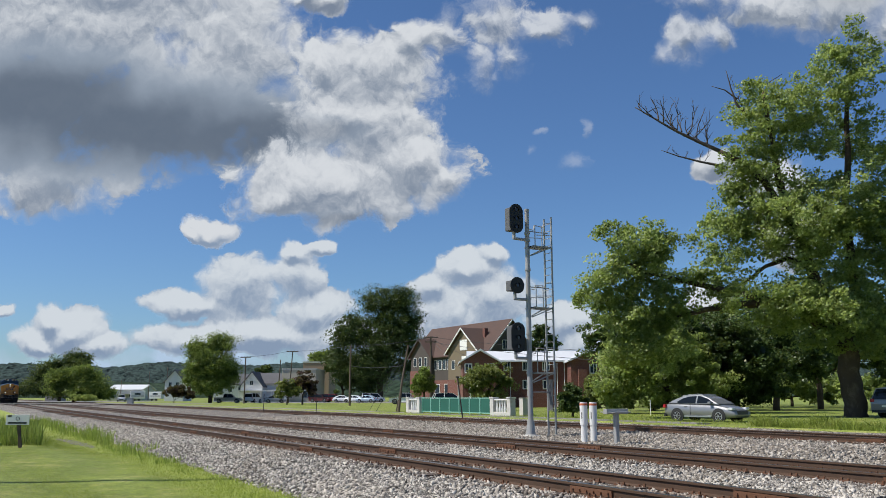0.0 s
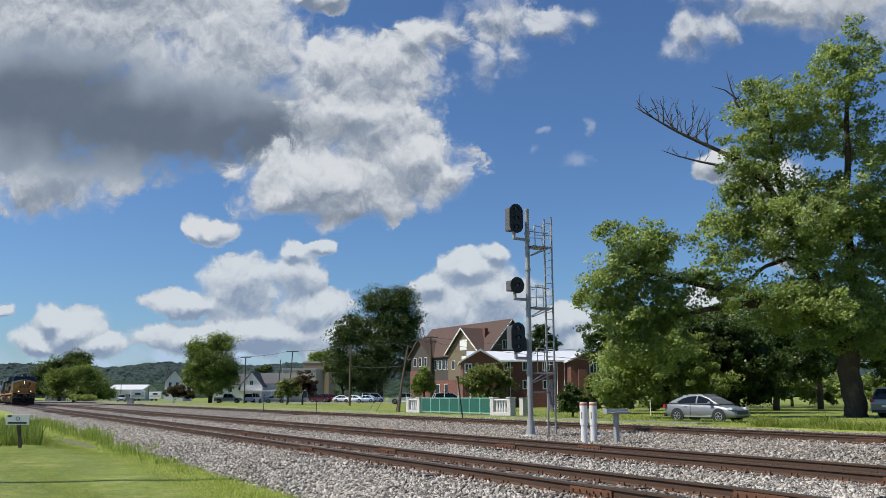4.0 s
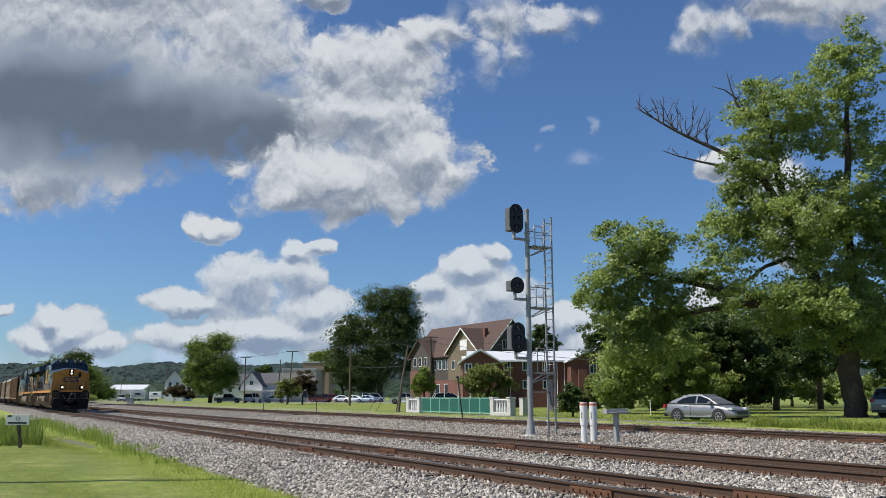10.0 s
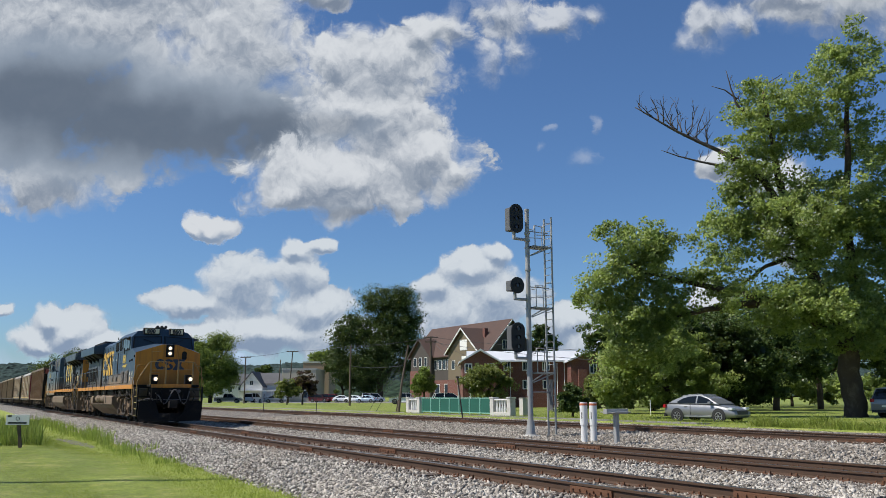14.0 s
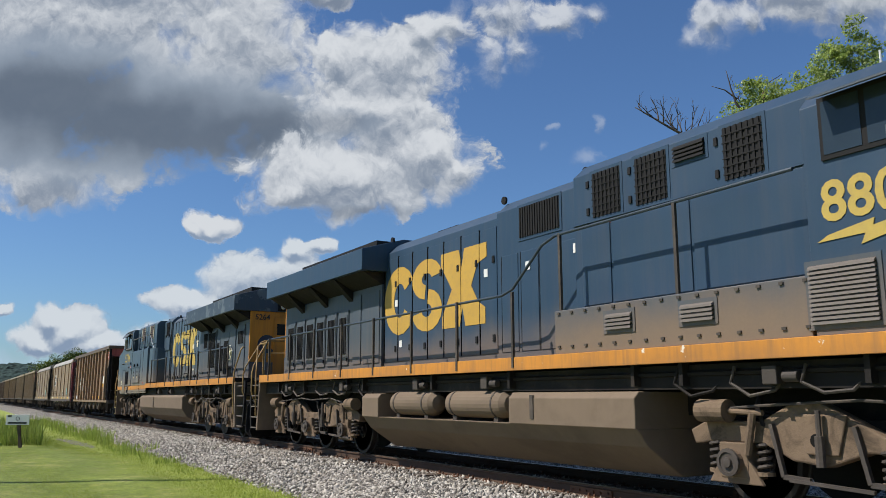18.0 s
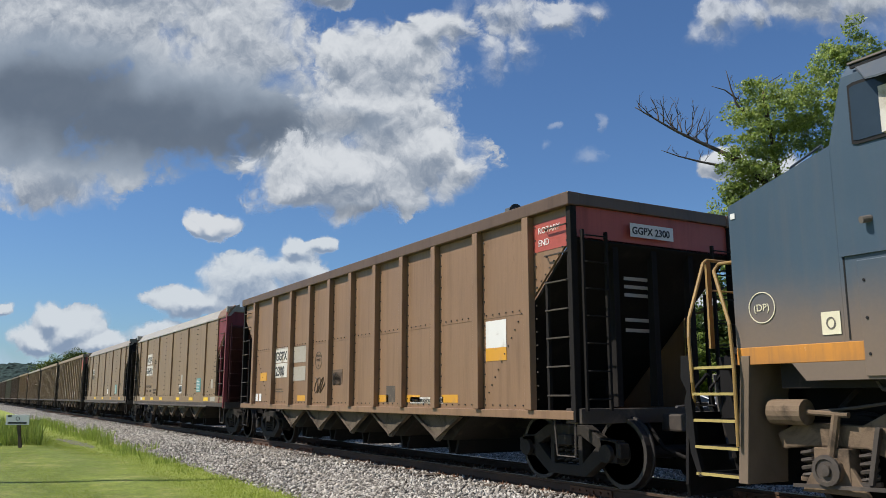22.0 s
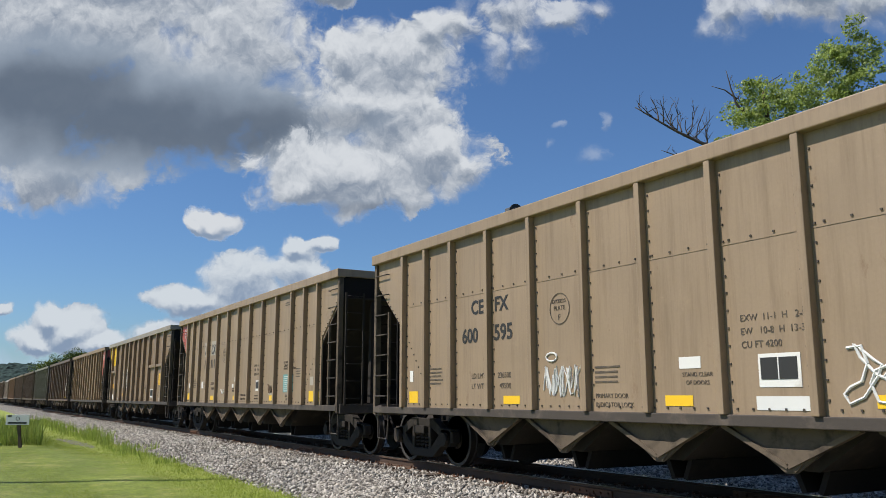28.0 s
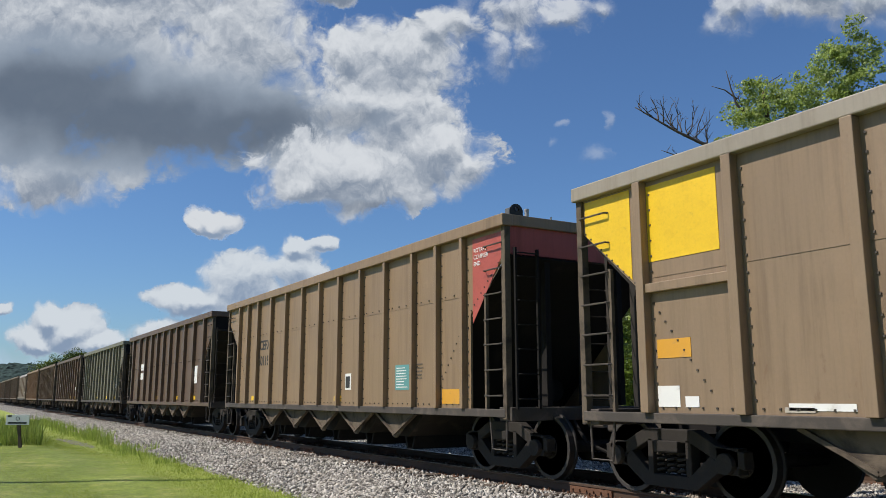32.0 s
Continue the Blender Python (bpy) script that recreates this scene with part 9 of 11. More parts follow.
tree("light green young tree before the brick house", (76.2, 4.18), [(76.2, 4.03, 3, 2.17, 1.24), (76.2, 2.63, 2.38, 1.29, 0.93), (76.2, 5.58, 2.48, 1.14, 0.93), (76.2, 3.93, 1.34, 1.96, 0.83), (76.2, 4.7, 3.82, 1.34, 0.72), (76.2, 5.99, 3.15, 0.83, 0.83)], 8200, 0.15, LEAF_OLIVE, 38, 0.12, 1.6, 0.3)
tree("olive green scrub by the brick house", (67.06, 13.23), [(67.06, 12.77, 1.79, 1.36, 1.36), (67.06, 13.68, 2.69, 1.36, 1.36), (67.06, 12.09, 0.88, 1, 0.82)], 10500, 0.155, LEAF_OLIVE, 39, 0.12, 1.4, 0.3)
tree("small green tree before the old house", (101.6, -2.34), [(101.6, -2.34, 3.44, 1.1, 1.1), (101.6, -3.03, 2.41, 0.83, 0.83), (101.6, -1.52, 2.62, 0.83, 0.96)], 5250, 0.217, LEAF_MID, 40, 0.15, 1.8, 0.35)
tree("green tree rising behind the brick house", (127, 15.32), [(127, 15.32, 10.71, 1.72, 1.55), (127, 14.29, 9.16, 1.38, 1.38), (127, 16.44, 8.99, 1.38, 1.55)], 4550, 0.26, LEAF_DARK, 41, 0.25, 5, 0.4)
tree("tall dark green spreading tree by the car park", (203.2, -15.43), [(203.2, -15.98, 24.24, 5.51, 4.13), (203.2, -10.19, 24.24, 4.96, 4.13), (203.2, -21.9, 16.67, 4.68, 5.51), (203.2, -12.95, 16.67, 7.71, 7.58), (203.2, -25.07, 9.78, 3.31, 5.79), (203.2, -18.46, 8.4, 7.58, 5.79), (203.2, -8.54, 9.78, 3.58, 6.2), (203.2, -25.34, 15.29, 3.03, 3.31), (203.2, -7.44, 18.04, 3.03, 4.96)], 66000, 0.28, LEAF_DARK, 42, 0.8, 6, 1.35)
tree("tall dark green tree by the car park", (208.28, -25.13), [(208.28, -25.13, 7.17, 3.95, 5.08), (208.28, -27.39, 9.99, 2.82, 3.95), (208.28, -20.33, 5.48, 4.24, 3.67)], 8750, 0.42, LEAF_DARK, 43, 0.4, 3, 0.7)
tree("upright green shade tree on the lawn", (167.64, -46.82), [(167.64, -45.34, 11.92, 3.18, 2.5), (167.64, -49.32, 10.33, 2.95, 2.73), (167.64, -46.82, 7.72, 5.23, 3.41), (167.64, -49.89, 5.44, 2.95, 2.5), (167.64, -43.64, 5.44, 2.5, 2.95), (167.64, -47.05, 3.51, 4.55, 1.82), (167.64, -42.73, 12.83, 1.14, 1.59)], 44000, 0.21, LEAF_MID, 44, 0.45, 3.2, 0.9)
tree("low reddish-green bush beside the shade tree", (162.56, -52.45), [(162.56, -52.78, 2.12, 1.76, 1.1), (162.56, -51.13, 2.34, 1.54, 1.21), (162.56, -50.03, 1.68, 1.54, 0.88)], 4375, 0.248, LEAF_RED, 45, 0.1, 0.6, 0.35, "shrub")
tree("broad bright green tree clump beside the track", (203.2, -90.08), [(203.2, -92.84, 5.37, 3.86, 2.75), (203.2, -88.02, 5.92, 4.13, 3.03), (203.2, -84.3, 3.58, 3.58, 2.48), (203.2, -94.21, 2.62, 2.75, 1.65), (203.2, -81.82, 2.07, 1.93, 1.38), (203.2, -87.33, 2.2, 5.51, 1.65)], 30000, 0.26, LEAF_MID, 46, 0.4, 2.5, 1.1)
tree("dark wooded clump behind the track", (238.76, -109.89), [(238.76, -105.85, 11.27, 4.53, 2.91), (238.76, -111.51, 9.66, 4.86, 2.91), (238.76, -115.56, 7.23, 3.88, 3.24), (238.76, -118.79, 3.99, 3.88, 2.27), (238.76, -111.51, 3.99, 8.09, 2.59), (238.76, -123.65, 3.18, 4.86, 1.94)], 26000, 0.33, LEAF_DARK, 47, 0.5, 4, 1.3)
tree("purple-leaved ornamental tree by the car park", (132.08, -22.29), [(132.08, -21.85, 3.66, 1.61, 1.43), (132.08, -20.77, 2.76, 0.9, 1.25), (132.08, -22.92, 2.76, 1.25, 1.25)], 4550, 0.236, LEAF_RED, 48, 0.15, 1.6, 0.35)
tree("small olive tree by the car park", (130.05, -24.33), [(130.05, -24.6, 2.47, 1.59, 1.41), (130.05, -23.27, 1.95, 1.23, 1.06), (130.05, -25.56, 1.95, 0.88, 0.88)], 3850, 0.236, LEAF_OLIVE, 49, 0.12, 1.2, 0.35)
tree("distant dark tree above the roofs", (325.12, -70.96), [(325.12, -72.51, 11.38, 1.76, 1.76), (325.12, -69.2, 11.82, 1.98, 1.76)], 1575, 0.558, LEAF_DARK, 50, 0.3, 6, 0.8)
tree("distant green trees behind the flat-roofed building", (233.68, -35.48), [(233.68, -35.17, 11.69, 2.53, 1.9), (233.68, -32.31, 12.64, 2.22, 1.9), (233.68, -37.38, 9.48, 1.9, 1.58)], 4550, 0.434, LEAF_MID, 51, 0.3, 6, 0.7)
tree("low bright bush beside the track", (193.04, -84.92), [(193.04, -84.27, 0.98, 2.88, 0.79), (193.04, -81.65, 1.11, 1.83, 0.79)], 2625, 0.248, LEAF, 52, 0.08, 0.5, 0.4, "shrub")

# tall grass by the far siding
rg = np.random.default_rng(61)
tx = -24.4 + 15 * rg.random(9000)
ty = 29.2 + 2.4 * rg.random(9000)
clump_h = 0.16 + 0.62 * np.array([max(0.0, noise.noise(Vector((a * 0.55, b * 0.9, 3.0))) + 0.25) for a, b in zip(tx, ty)])
blades("tall_grass", tx, ty, np.full(9000, -0.08), clump_h, 0.012, 0.5, BLADE, "tall unmown grass by the far siding", 62)
tx = -62 + 36 * rg.random(9000)
ty = 29.4 + 14 * rg.random(9000) ** 1.5
blades("meadow_grass", tx, ty, np.full(9000, -0.02), 0.10, 0.012, 0.4, BLADE, "mown meadow grass beyond the siding", 63)

# ---- far hills ----
def hills(label, depth, x0, x1, height, wave, seed, material):
    """A wooded ridge: rows of uneven treetops climbing to the skyline."""
    rnd = random.Random(int(seed * 10))
    cols, rows = 420, 15
    vs = []
    for j in range(rows):
        t = j / (rows - 1)
        for i in range(cols + 1):
            right = x0 + (x1 - x0) * i / cols
            prof = 0.86 + 0.12 * noise.noise(Vector((right / wave, seed, 0))) + 0.08 * noise.noise(Vector((right / wave * 3.7, seed + 5, 0)))
            z = height * prof * math.sin(t * math.pi / 2) + (rnd.uniform(-0.04, 0.04) * height if t > 0 else -4)
            vs.append(spot(depth + 260 * t + rnd.uniform(-9, 9), right + rnd.uniform(-2, 2), z))
    fs = [(j * (cols + 1) + i, j * (cols + 1) + i + 1, (j + 1) * (cols + 1) + i + 1, (j + 1) * (cols + 1) + i) for j in range(rows - 1) for i in range(cols)]
    solo("hills", M().add(vs, fs), material, label, kind="structure", category="hills", smooth=True)


def wooded(name, a, b, crown_size):
    k = Mat(name)
    p = k.coords("Object")
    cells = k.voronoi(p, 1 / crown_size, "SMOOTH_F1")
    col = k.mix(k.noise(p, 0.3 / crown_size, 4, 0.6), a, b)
    # gaps between crowns get their shade painted into the colour
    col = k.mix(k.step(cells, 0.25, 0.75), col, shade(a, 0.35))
    k.bump(k.math("SUBTRACT", 1.0, cells), 0.7, crown_size * 0.35)
    return k.done(col, 0.95, 0, 0.1)


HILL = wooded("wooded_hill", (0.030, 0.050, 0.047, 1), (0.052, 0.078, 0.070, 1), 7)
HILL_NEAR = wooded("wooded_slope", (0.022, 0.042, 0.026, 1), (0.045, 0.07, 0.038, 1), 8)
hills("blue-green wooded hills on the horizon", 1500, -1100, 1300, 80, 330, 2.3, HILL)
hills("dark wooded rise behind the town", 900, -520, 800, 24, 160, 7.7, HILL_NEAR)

# ---- signal mast ----
STEEL = plain("galvanised_steel", (0.36, 0.355, 0.34, 1), 0.5, 0.25, 0.14, 2.5, 0.05, (0.33, 0.31, 0.28, 1), 0.25)
ALU = plain("dull_aluminium_paint", (0.33, 0.33, 0.315, 1), 0.5, 0.25, 0.15, 3)
SIGNAL_BLACK = plain("matt_black_signal_paint", (0.010, 0.010, 0.011, 1), 0.6, 0, 0.2, 4)
SIGNAL_GREY = plain("faded_signal_hood", (0.10, 0.10, 0.10, 1), 0.6, 0, 0.25, 3)
CONCRETE = plain("pale_concrete", (0.54, 0.52, 0.47, 1), 0.9, 0, 0.18, 2, 0.3, (0.28, 0.26, 0.22, 1), 0.3)
LENS_DARK = plain("dark_signal_lens", (0.03, 0.03, 0.035, 1), 0.08)


def signal_mast():
    s = thing("signal_mast", "grey steel railway signal mast with three black heads and ladder", "signal", pose(-26.75, 19.6, -0.29))
    part("base", M().box(-0.27, 0.27, -0.27, 0.27, -0.2, 0.035), CONCRETE, s, "concrete footing", bevel=0.02)
    part("foot", M().lathe([(0.03, 0.23), (0.06, 0.23), (0.08, 0.19), (0.45, 0.15), (0.6, 0.14)], (0, 0, 0), "z", 16), STEEL, s, "flared mast foot")
    part("mast", M().lathe([(0.45, 0.108), (4.0, 0.102), (8.98, 0.088), (9.06, 0.10), (9.12, 0.096)], (0, 0, 0), "z", 18), STEEL, s, "galvanised steel mast", smooth=False)
    for z in (1.6, 2.5, 3.1, 4.0, 5.4, 6.6, 7.8, 8.1):
        part("clamp", M().lathe([(-0.04, 0.122), (0.04, 0.122)], (0, 0, z), "z", 16), STEEL, s, "mast clamp ring")
    for z, kind in ((8.63, 3), (5.90, 1), (3.82, 3)):
        h = 0.60 if kind == 3 else 0.33
        yc = -0.66
        head = new("signal_head")
        head.parent = s
        tagged(head, "black signal head with hooded lenses")
        n = 28
        outline = []
        for i in range(n):
            a = 2 * math.pi * i / n
            outline.append((yc + 0.33 * math.cos(a), z + 0.33 * math.sin(a) + (h - 0.33) * (1 if math.sin(a) > 0 else -1)))
        part("backboard", M().prism(outline, "x", 0.16, 0.20), SIGNAL_BLACK, head, "black oval backboard")
        part("case", M().box(-0.34, 0.16, yc - 0.20, yc + 0.20, z - h + 0.12, z + h - 0.12), SIGNAL_GREY, head, "faded dark lamp case", bevel=0.03)
        for dz in ((-0.36, 0.0, 0.36) if kind == 3 else (0.0,)):
            hood = M()
            arcp = [radians(a) for a in range(-20, 201, 20)]
            o = [(yc + 0.10 * math.cos(a), z + dz + 0.10 * math.sin(a)) for a in arcp]
            i2 = [(yc + 0.088 * math.cos(a), z + dz + 0.088 * math.sin(a)) for a in arcp]
            hood.prism(o + i2[::-1], "x", 0.20, 0.27)
            part("lens_hood", hood, SIGNAL_BLACK, head, "black lens hood")
            part("lens", M().lathe([(0, 0.085), (0.02, 0.07)], (0.20, yc, z + dz), "x", 16), LENS_DARK, head, "dark round lens")
        part("head_bracket", M().cyl((0, yc, z - h - 0.22), (0, yc, z - h + 0.14), 0.07, 12).cyl((0, yc, z - h - 0.2), (0, -0.1, z - h - 0.2), 0.06, 10), STEEL, head, "steel bracket arm")
    for z in (7.55, 5.05, 2.45):
        pf = new("platform")
        pf.parent = s
        tagged(pf, "small steel service platform with rails")
        grate = M()
        for i in range(7):
            grate.box(-0.33 + i * 0.1, -0.28 + i * 0.1, 0.1, 1.0, z - 0.02, z + 0.02)
        grate.box(-0.36, 0.36, 0.10, 0.14, z - 0.04, z + 0.03).box(-0.36, 0.36, 0.96, 1.0, z - 0.04, z + 0.03)
        part("grating", grate, ALU, pf, "steel grating")
        for x in (-0.33, 0.33):
            part("brace", M().bar((x * 0.3, 0.1, z - 0.38), (x, 0.9, z - 0.03), 0.04, 0.04), ALU, pf, "diagonal brace")
            part("guard_rail", M().tube([(x, 0.15, z), (x, 0.15, z + 0.85), (x, 0.55, z + 0.8), (x, 0.60, z + 1.0), (x, 1.0, z + 1.0), (x, 1.0, z)], 0.022, 6), ALU, pf, "bent guard rail")
            part("guard_rail", M().tube([(x, 0.2, z + 0.45), (x, 1.0, z + 0.5)], 0.018, 6), ALU, pf, "guard rail")
    lad = new("ladder")
    lad.parent = s
    tagged(lad, "tall steel access ladder")
    for x in (-0.24, 0.24):
        part("stringer", M().box(x - 0.02, x + 0.02, 1.02, 1.09, 0.0, 8.85), ALU, lad, "ladder stringer")
    for i in range(28):
        part("rung", M().cyl((-0.24, 1.05, 0.35 + i * 0.305), (0.24, 1.05, 0.35 + i * 0.305), 0.014, 6), ALU, lad)
    part("climb_guard", M().box(-0.16, 0.16, 1.0, 1.02, 1.0, 2.2), SIGNAL_GREY, lad, "ladder guard plate")
    for z in (1.7, 3.3, 5.9, 8.2):
        part("standoff", M().cyl((0, 0.1, z), (0, 1.05, z), 0.022, 6), ALU, s)


signal_mast()
WHITE_POST = plain("white_post_paint", (0.72, 0.71, 0.68, 1), 0.5, 0, 0.1, 4, 0, (0.45, 0.42, 0.36, 1), 0.2)
ORANGE = plain("orange_band_paint", (0.55, 0.14, 0.05, 1), 0.6, 0, 0.2, 6)
for dx, dy in ((0.0, 0.0), (0.23, 0.22)):
    pst = thing("marker_post", "white tubular marker post with an orange band", "post", pose(-22.5 + dx, 18.75 + dy, -0.29), "marker posts")
    part("lower_tube", M().lathe([(-0.1, 0.115), (0.55, 0.115)], (0, 0, 0), "z", 18), WHITE_POST, pst, smooth=False)
    part("upper_tube", M().lathe([(0.55, 0.135), (1.22, 0.135)], (0, 0, 0), "z", 18), WHITE_POST, pst)
    part("orange_band", M().lathe([(1.22, 0.138), (1.29, 0.138)], (0, 0, 0), "z", 18), ORANGE, pst, "orange band")
    part("cap", M().lathe([(1.29, 0.13), (1.33, 0.125)], (0, 0, 0), "z", 18), WHITE_POST, pst)
    part("dark_label", M().box(0.10, 0.112, -0.10, -0.05, 0.78, 1.0), SIGNAL_BLACK, pst, "small dark label").matrix_basis = pose(0.0, -0.0, 0, 0, 0, -30)
tp = thing("steel_stand", "grey steel stand with a flat top bar", "stand", pose(-21.1, 18.95, -0.29))
part("upright", M().box(-0.07, 0.07, -0.07, 0.07, -0.1, 1.0), STEEL, tp, bevel=0.01)
part("top_bar", M().box(-0.3, 0.42, -0.42, 0.30, 1.0, 1.03).box(-0.1, 0.1, -0.46, 0.46, 0.95, 1.12), STEEL, tp, "flat top bar", bevel=0.01)

# ---- sign and stake ----
sg = thing("warning_sign", "small white warning sign on a leaning weathered stake", "sign", pose(-31.6, 1.95, -0.47, 0, 0, 62))
part("stake", M().obox((-0.02, 0, 0.5), (0.045, 0, 0), (0, 0.04, 0), (-0.085, 0.0, 0.62)), TIE_WOOD, sg, "leaning wooden stake")
part("board", M().box(-0.47, 0.30, -0.075, -0.055, 0.78, 1.12), WHITE_POST, sg, "white sign board", bevel=0.004)
part("emblem_disc", arc(M(), (0, 0), (0.065, 0.065), (0.05, 0.05), 0, 360, 18), SIGNAL_BLACK, sg, "black ring symbol").matrix_basis = pose(-0.08, -0.077, 0.99, 90)
part("print_bar", M().box(-0.40, 0.22, -0.079, -0.076, 0.82, 0.875), SIGNAL_BLACK, sg, "black line of print")
part("print_bar", M().box(-0.42, -0.28, -0.079, -0.076, 1.05, 1.10), SIGNAL_BLACK, sg, "black line of print")

# ---- balustrade with green screen ----
SCREEN = plain("green_mesh_screen", (0.014, 0.105, 0.07, 1), 0.6, 0, 0.3, 2, 0.1)
GREEN_STEEL = plain("pale_green_rail_paint", (0.22, 0.45, 0.36, 1), 0.5, 0, 0.1, 4)
for x0, x1 in ((-58.6, -56.4), (-46.6, -44.2)):
    bl = thing("balustrade", "weathered white concrete balustrade", "balustrade", pose(0, 31.0, 0), "concrete balustrades")
    for x in (x0, x1 - 0.42):
        part("pier", M().box(x, x + 0.42, -0.21, 0.21, -0.1, 1.10).box(x - 0.04, x + 0.46, -0.25, 0.25, 1.10, 1.2), CONCRETE, bl, "square concrete pier", bevel=0.02)
    part("coping", M().box(x0 + 0.42, x1 - 0.42, -0.18, 0.18, 0.98, 1.08), WHITE_POST, bl, "coping rail", bevel=0.015)
    part("plinth", M().box(x0 + 0.42, x1 - 0.42, -0.2, 0.2, -0.1, 0.22), CONCRETE, bl, "plinth", bevel=0.015)
    k = int((x1 - x0 - 0.84) / 0.3)
    for i in range(k):
        part("baluster", M().lathe([(0.22, 0.07), (0.4, 0.09), (0.65, 0.06), (0.9, 0.08), (1.0, 0.08)], (x0 + 0.62 + i * 0.3, 0, 0), "z", 10), WHITE_POST, bl, "turned baluster")
fs_ = thing("screened_fence", "green mesh screen on pale green rails", "fence", pose(0, 31.0, 0))
for i in range(8):
    x = -56.3 + i * 1.37
    part("post", M().box(x - 0.04, x + 0.04, -0.04, 0.04, -0.1, 1.16), GREEN_STEEL, fs_, "pale green post")
    if i < 7:
        part("screen", M().box(x + 0.05, x + 1.32, -0.015, 0.015, 0.14, 1.08), SCREEN, fs_, "dark green mesh panel")
for z in (0.1, 1.1):
    part("rail", M().box(-56.3, -46.64, -0.035, 0.035, z, z + 0.06), GREEN_STEEL, fs_, "pale green rail")
solo("equipment_box", M().box(-0.21, 0.21, -0.25, 0.25, -0.1, 1.1).box(-0.24, 0.24, -0.28, 0.28, 1.1, 1.15), CONCRETE, "weathered grey equipment box beside the fence", "box", bevel=0.02, at=pose(-45.75, 33.0, 0))

# ---- paving ----
def sheet(name, label, x0, x1, y0, y1, z, material, kind="structure"):
    solo(name, M().box(x0, x1, y0, y1, z - 0.05, z), material, label, kind=kind)


sheet("service_road", "pale worn gravel service road beside the siding", -150, -27.5, 29.6, 31.0 - 0.45, 0.012, ASPHALT)
solo("car_park", M().box(-42, 2, 165, 205, -0.05, 0.014), ASPHALT, "pale worn asphalt car park", kind="structure", at=facing(0, 0))
solo("side_street", M().box(-105, -42, 148, 156, -0.05, 0.016), ASPHALT, "pale street across the grass", kind="structure", at=facing(0, 0))
solo("yard", M().box(-120, -78, 205, 245, -0.05, 0.018), ASPHALT, "pale gravel yard beside the sheds", kind="structure", at=facing(0, 0))

# ---- vehicles ----
TYRE = plain("black_tyre_rubber", (0.018, 0.018, 0.018, 1), 0.8)
RIM = plain("silver_alloy_rim", (0.5, 0.5, 0.5, 1), 0.3, 0.8)
TAIL = plain("red_tail_lamp", (0.35, 0.01, 0.012, 1), 0.2)
HEADLAMP = plain("clear_head_lamp", (0.6, 0.62, 0.64, 1), 0.1)
TRIM = plain("black_plastic_trim", (0.02, 0.02, 0.021, 1), 0.5)


def car_body_paint(name, c, metal=0.3):
    k = Mat(name)
    n1 = k.noise(k.coords("Object"), 2.0, 4)
    k.bsdf.inputs["Coat Weight"].default_value = 0.6
    return k.done(k.mix(n1, shade(c, 0.92), shade(c, 1.06)), 0.35, metal)


SILVER = car_body_paint("silver_car_paint", (0.22, 0.225, 0.235, 1), 0.35)
WHITE_CAR = car_body_paint("white_car_paint", (0.72, 0.73, 0.74, 1), 0)
RED_CAR = car_body_paint("red_car_paint", (0.35, 0.03, 0.03, 1), 0)
MAROON_CAR = car_body_paint("maroon_car_paint", (0.12, 0.02, 0.025, 1), 0)
BLUE_CAR = car_body_paint("pale_blue_car_paint", (0.42, 0.52, 0.62, 1), 0.2)
GREY_CAR = car_body_paint("grey_car_paint", (0.22, 0.23, 0.24, 1), 0.4)

SHAPES = {
    "sedan": dict(L=4.4, W=1.73, wb=2.58, r=0.325, low=[(-2.15, 0.35), (-2.2, 0.62), (-2.12, 0.95), (-1.6, 1.0), (1.0, 0.95), (1.75, 0.82), (2.12, 0.68), (2.2, 0.5), (2.15, 0.25), (-2.0, 0.25)], cab=[(-1.95, 0.985), (-1.45, 1.22), (-1.0, 1.38), (-0.6, 1.455), (-0.15, 1.475), (0.2, 1.44), (0.6, 1.30), (1.3, 0.93)]),
    "suv": dict(L=4.8, W=1.95, wb=2.85, r=0.37, low=[(-2.35, 0.4), (-2.4, 0.8), (-2.35, 1.08), (1.1, 1.08), (2.1, 1.0), (2.35, 0.85), (2.4, 0.55), (2.3, 0.32), (-2.2, 0.32)], cab=[(-2.3, 1.08), (-2.05, 1.68), (-1.5, 1.74), (0.4, 1.70), (1.25, 1.06)]),
    "pickup": dict(L=5.6, W=1.95, wb=3.5, r=0.39, low=[(-2.8, 0.5), (-2.8, 1.08), (-0.9, 1.08), (1.2, 1.08), (2.4, 1.02), (2.75, 0.85), (2.8, 0.5), (2.6, 0.38), (-2.6, 0.42)], cab=[(-0.95, 1.06), (-0.8, 1.75), (-0.3, 1.82), (0.6, 1.78), (1.35, 1.06)]),
    "van": dict(L=5.0, W=1.95, wb=3.1, r=0.35, low=[(-2.5, 0.4), (-2.5, 1.15), (1.5, 1.12), (2.2, 0.98), (2.45, 0.7), (2.45, 0.4), (2.3, 0.32), (-2.3, 0.32)], cab=[(-2.48, 1.12), (-2.38, 1.88), (-1.9, 1.95), (0.7, 1.9), (1.65, 1.1)]),
}


CAR_GLASS = glass_material("car_window_glass", (0.006, 0.008, 0.010, 1))
CAR_GLASS.node_tree.nodes["Principled BSDF"].inputs["Specular IOR Level"].default_value = 0.3


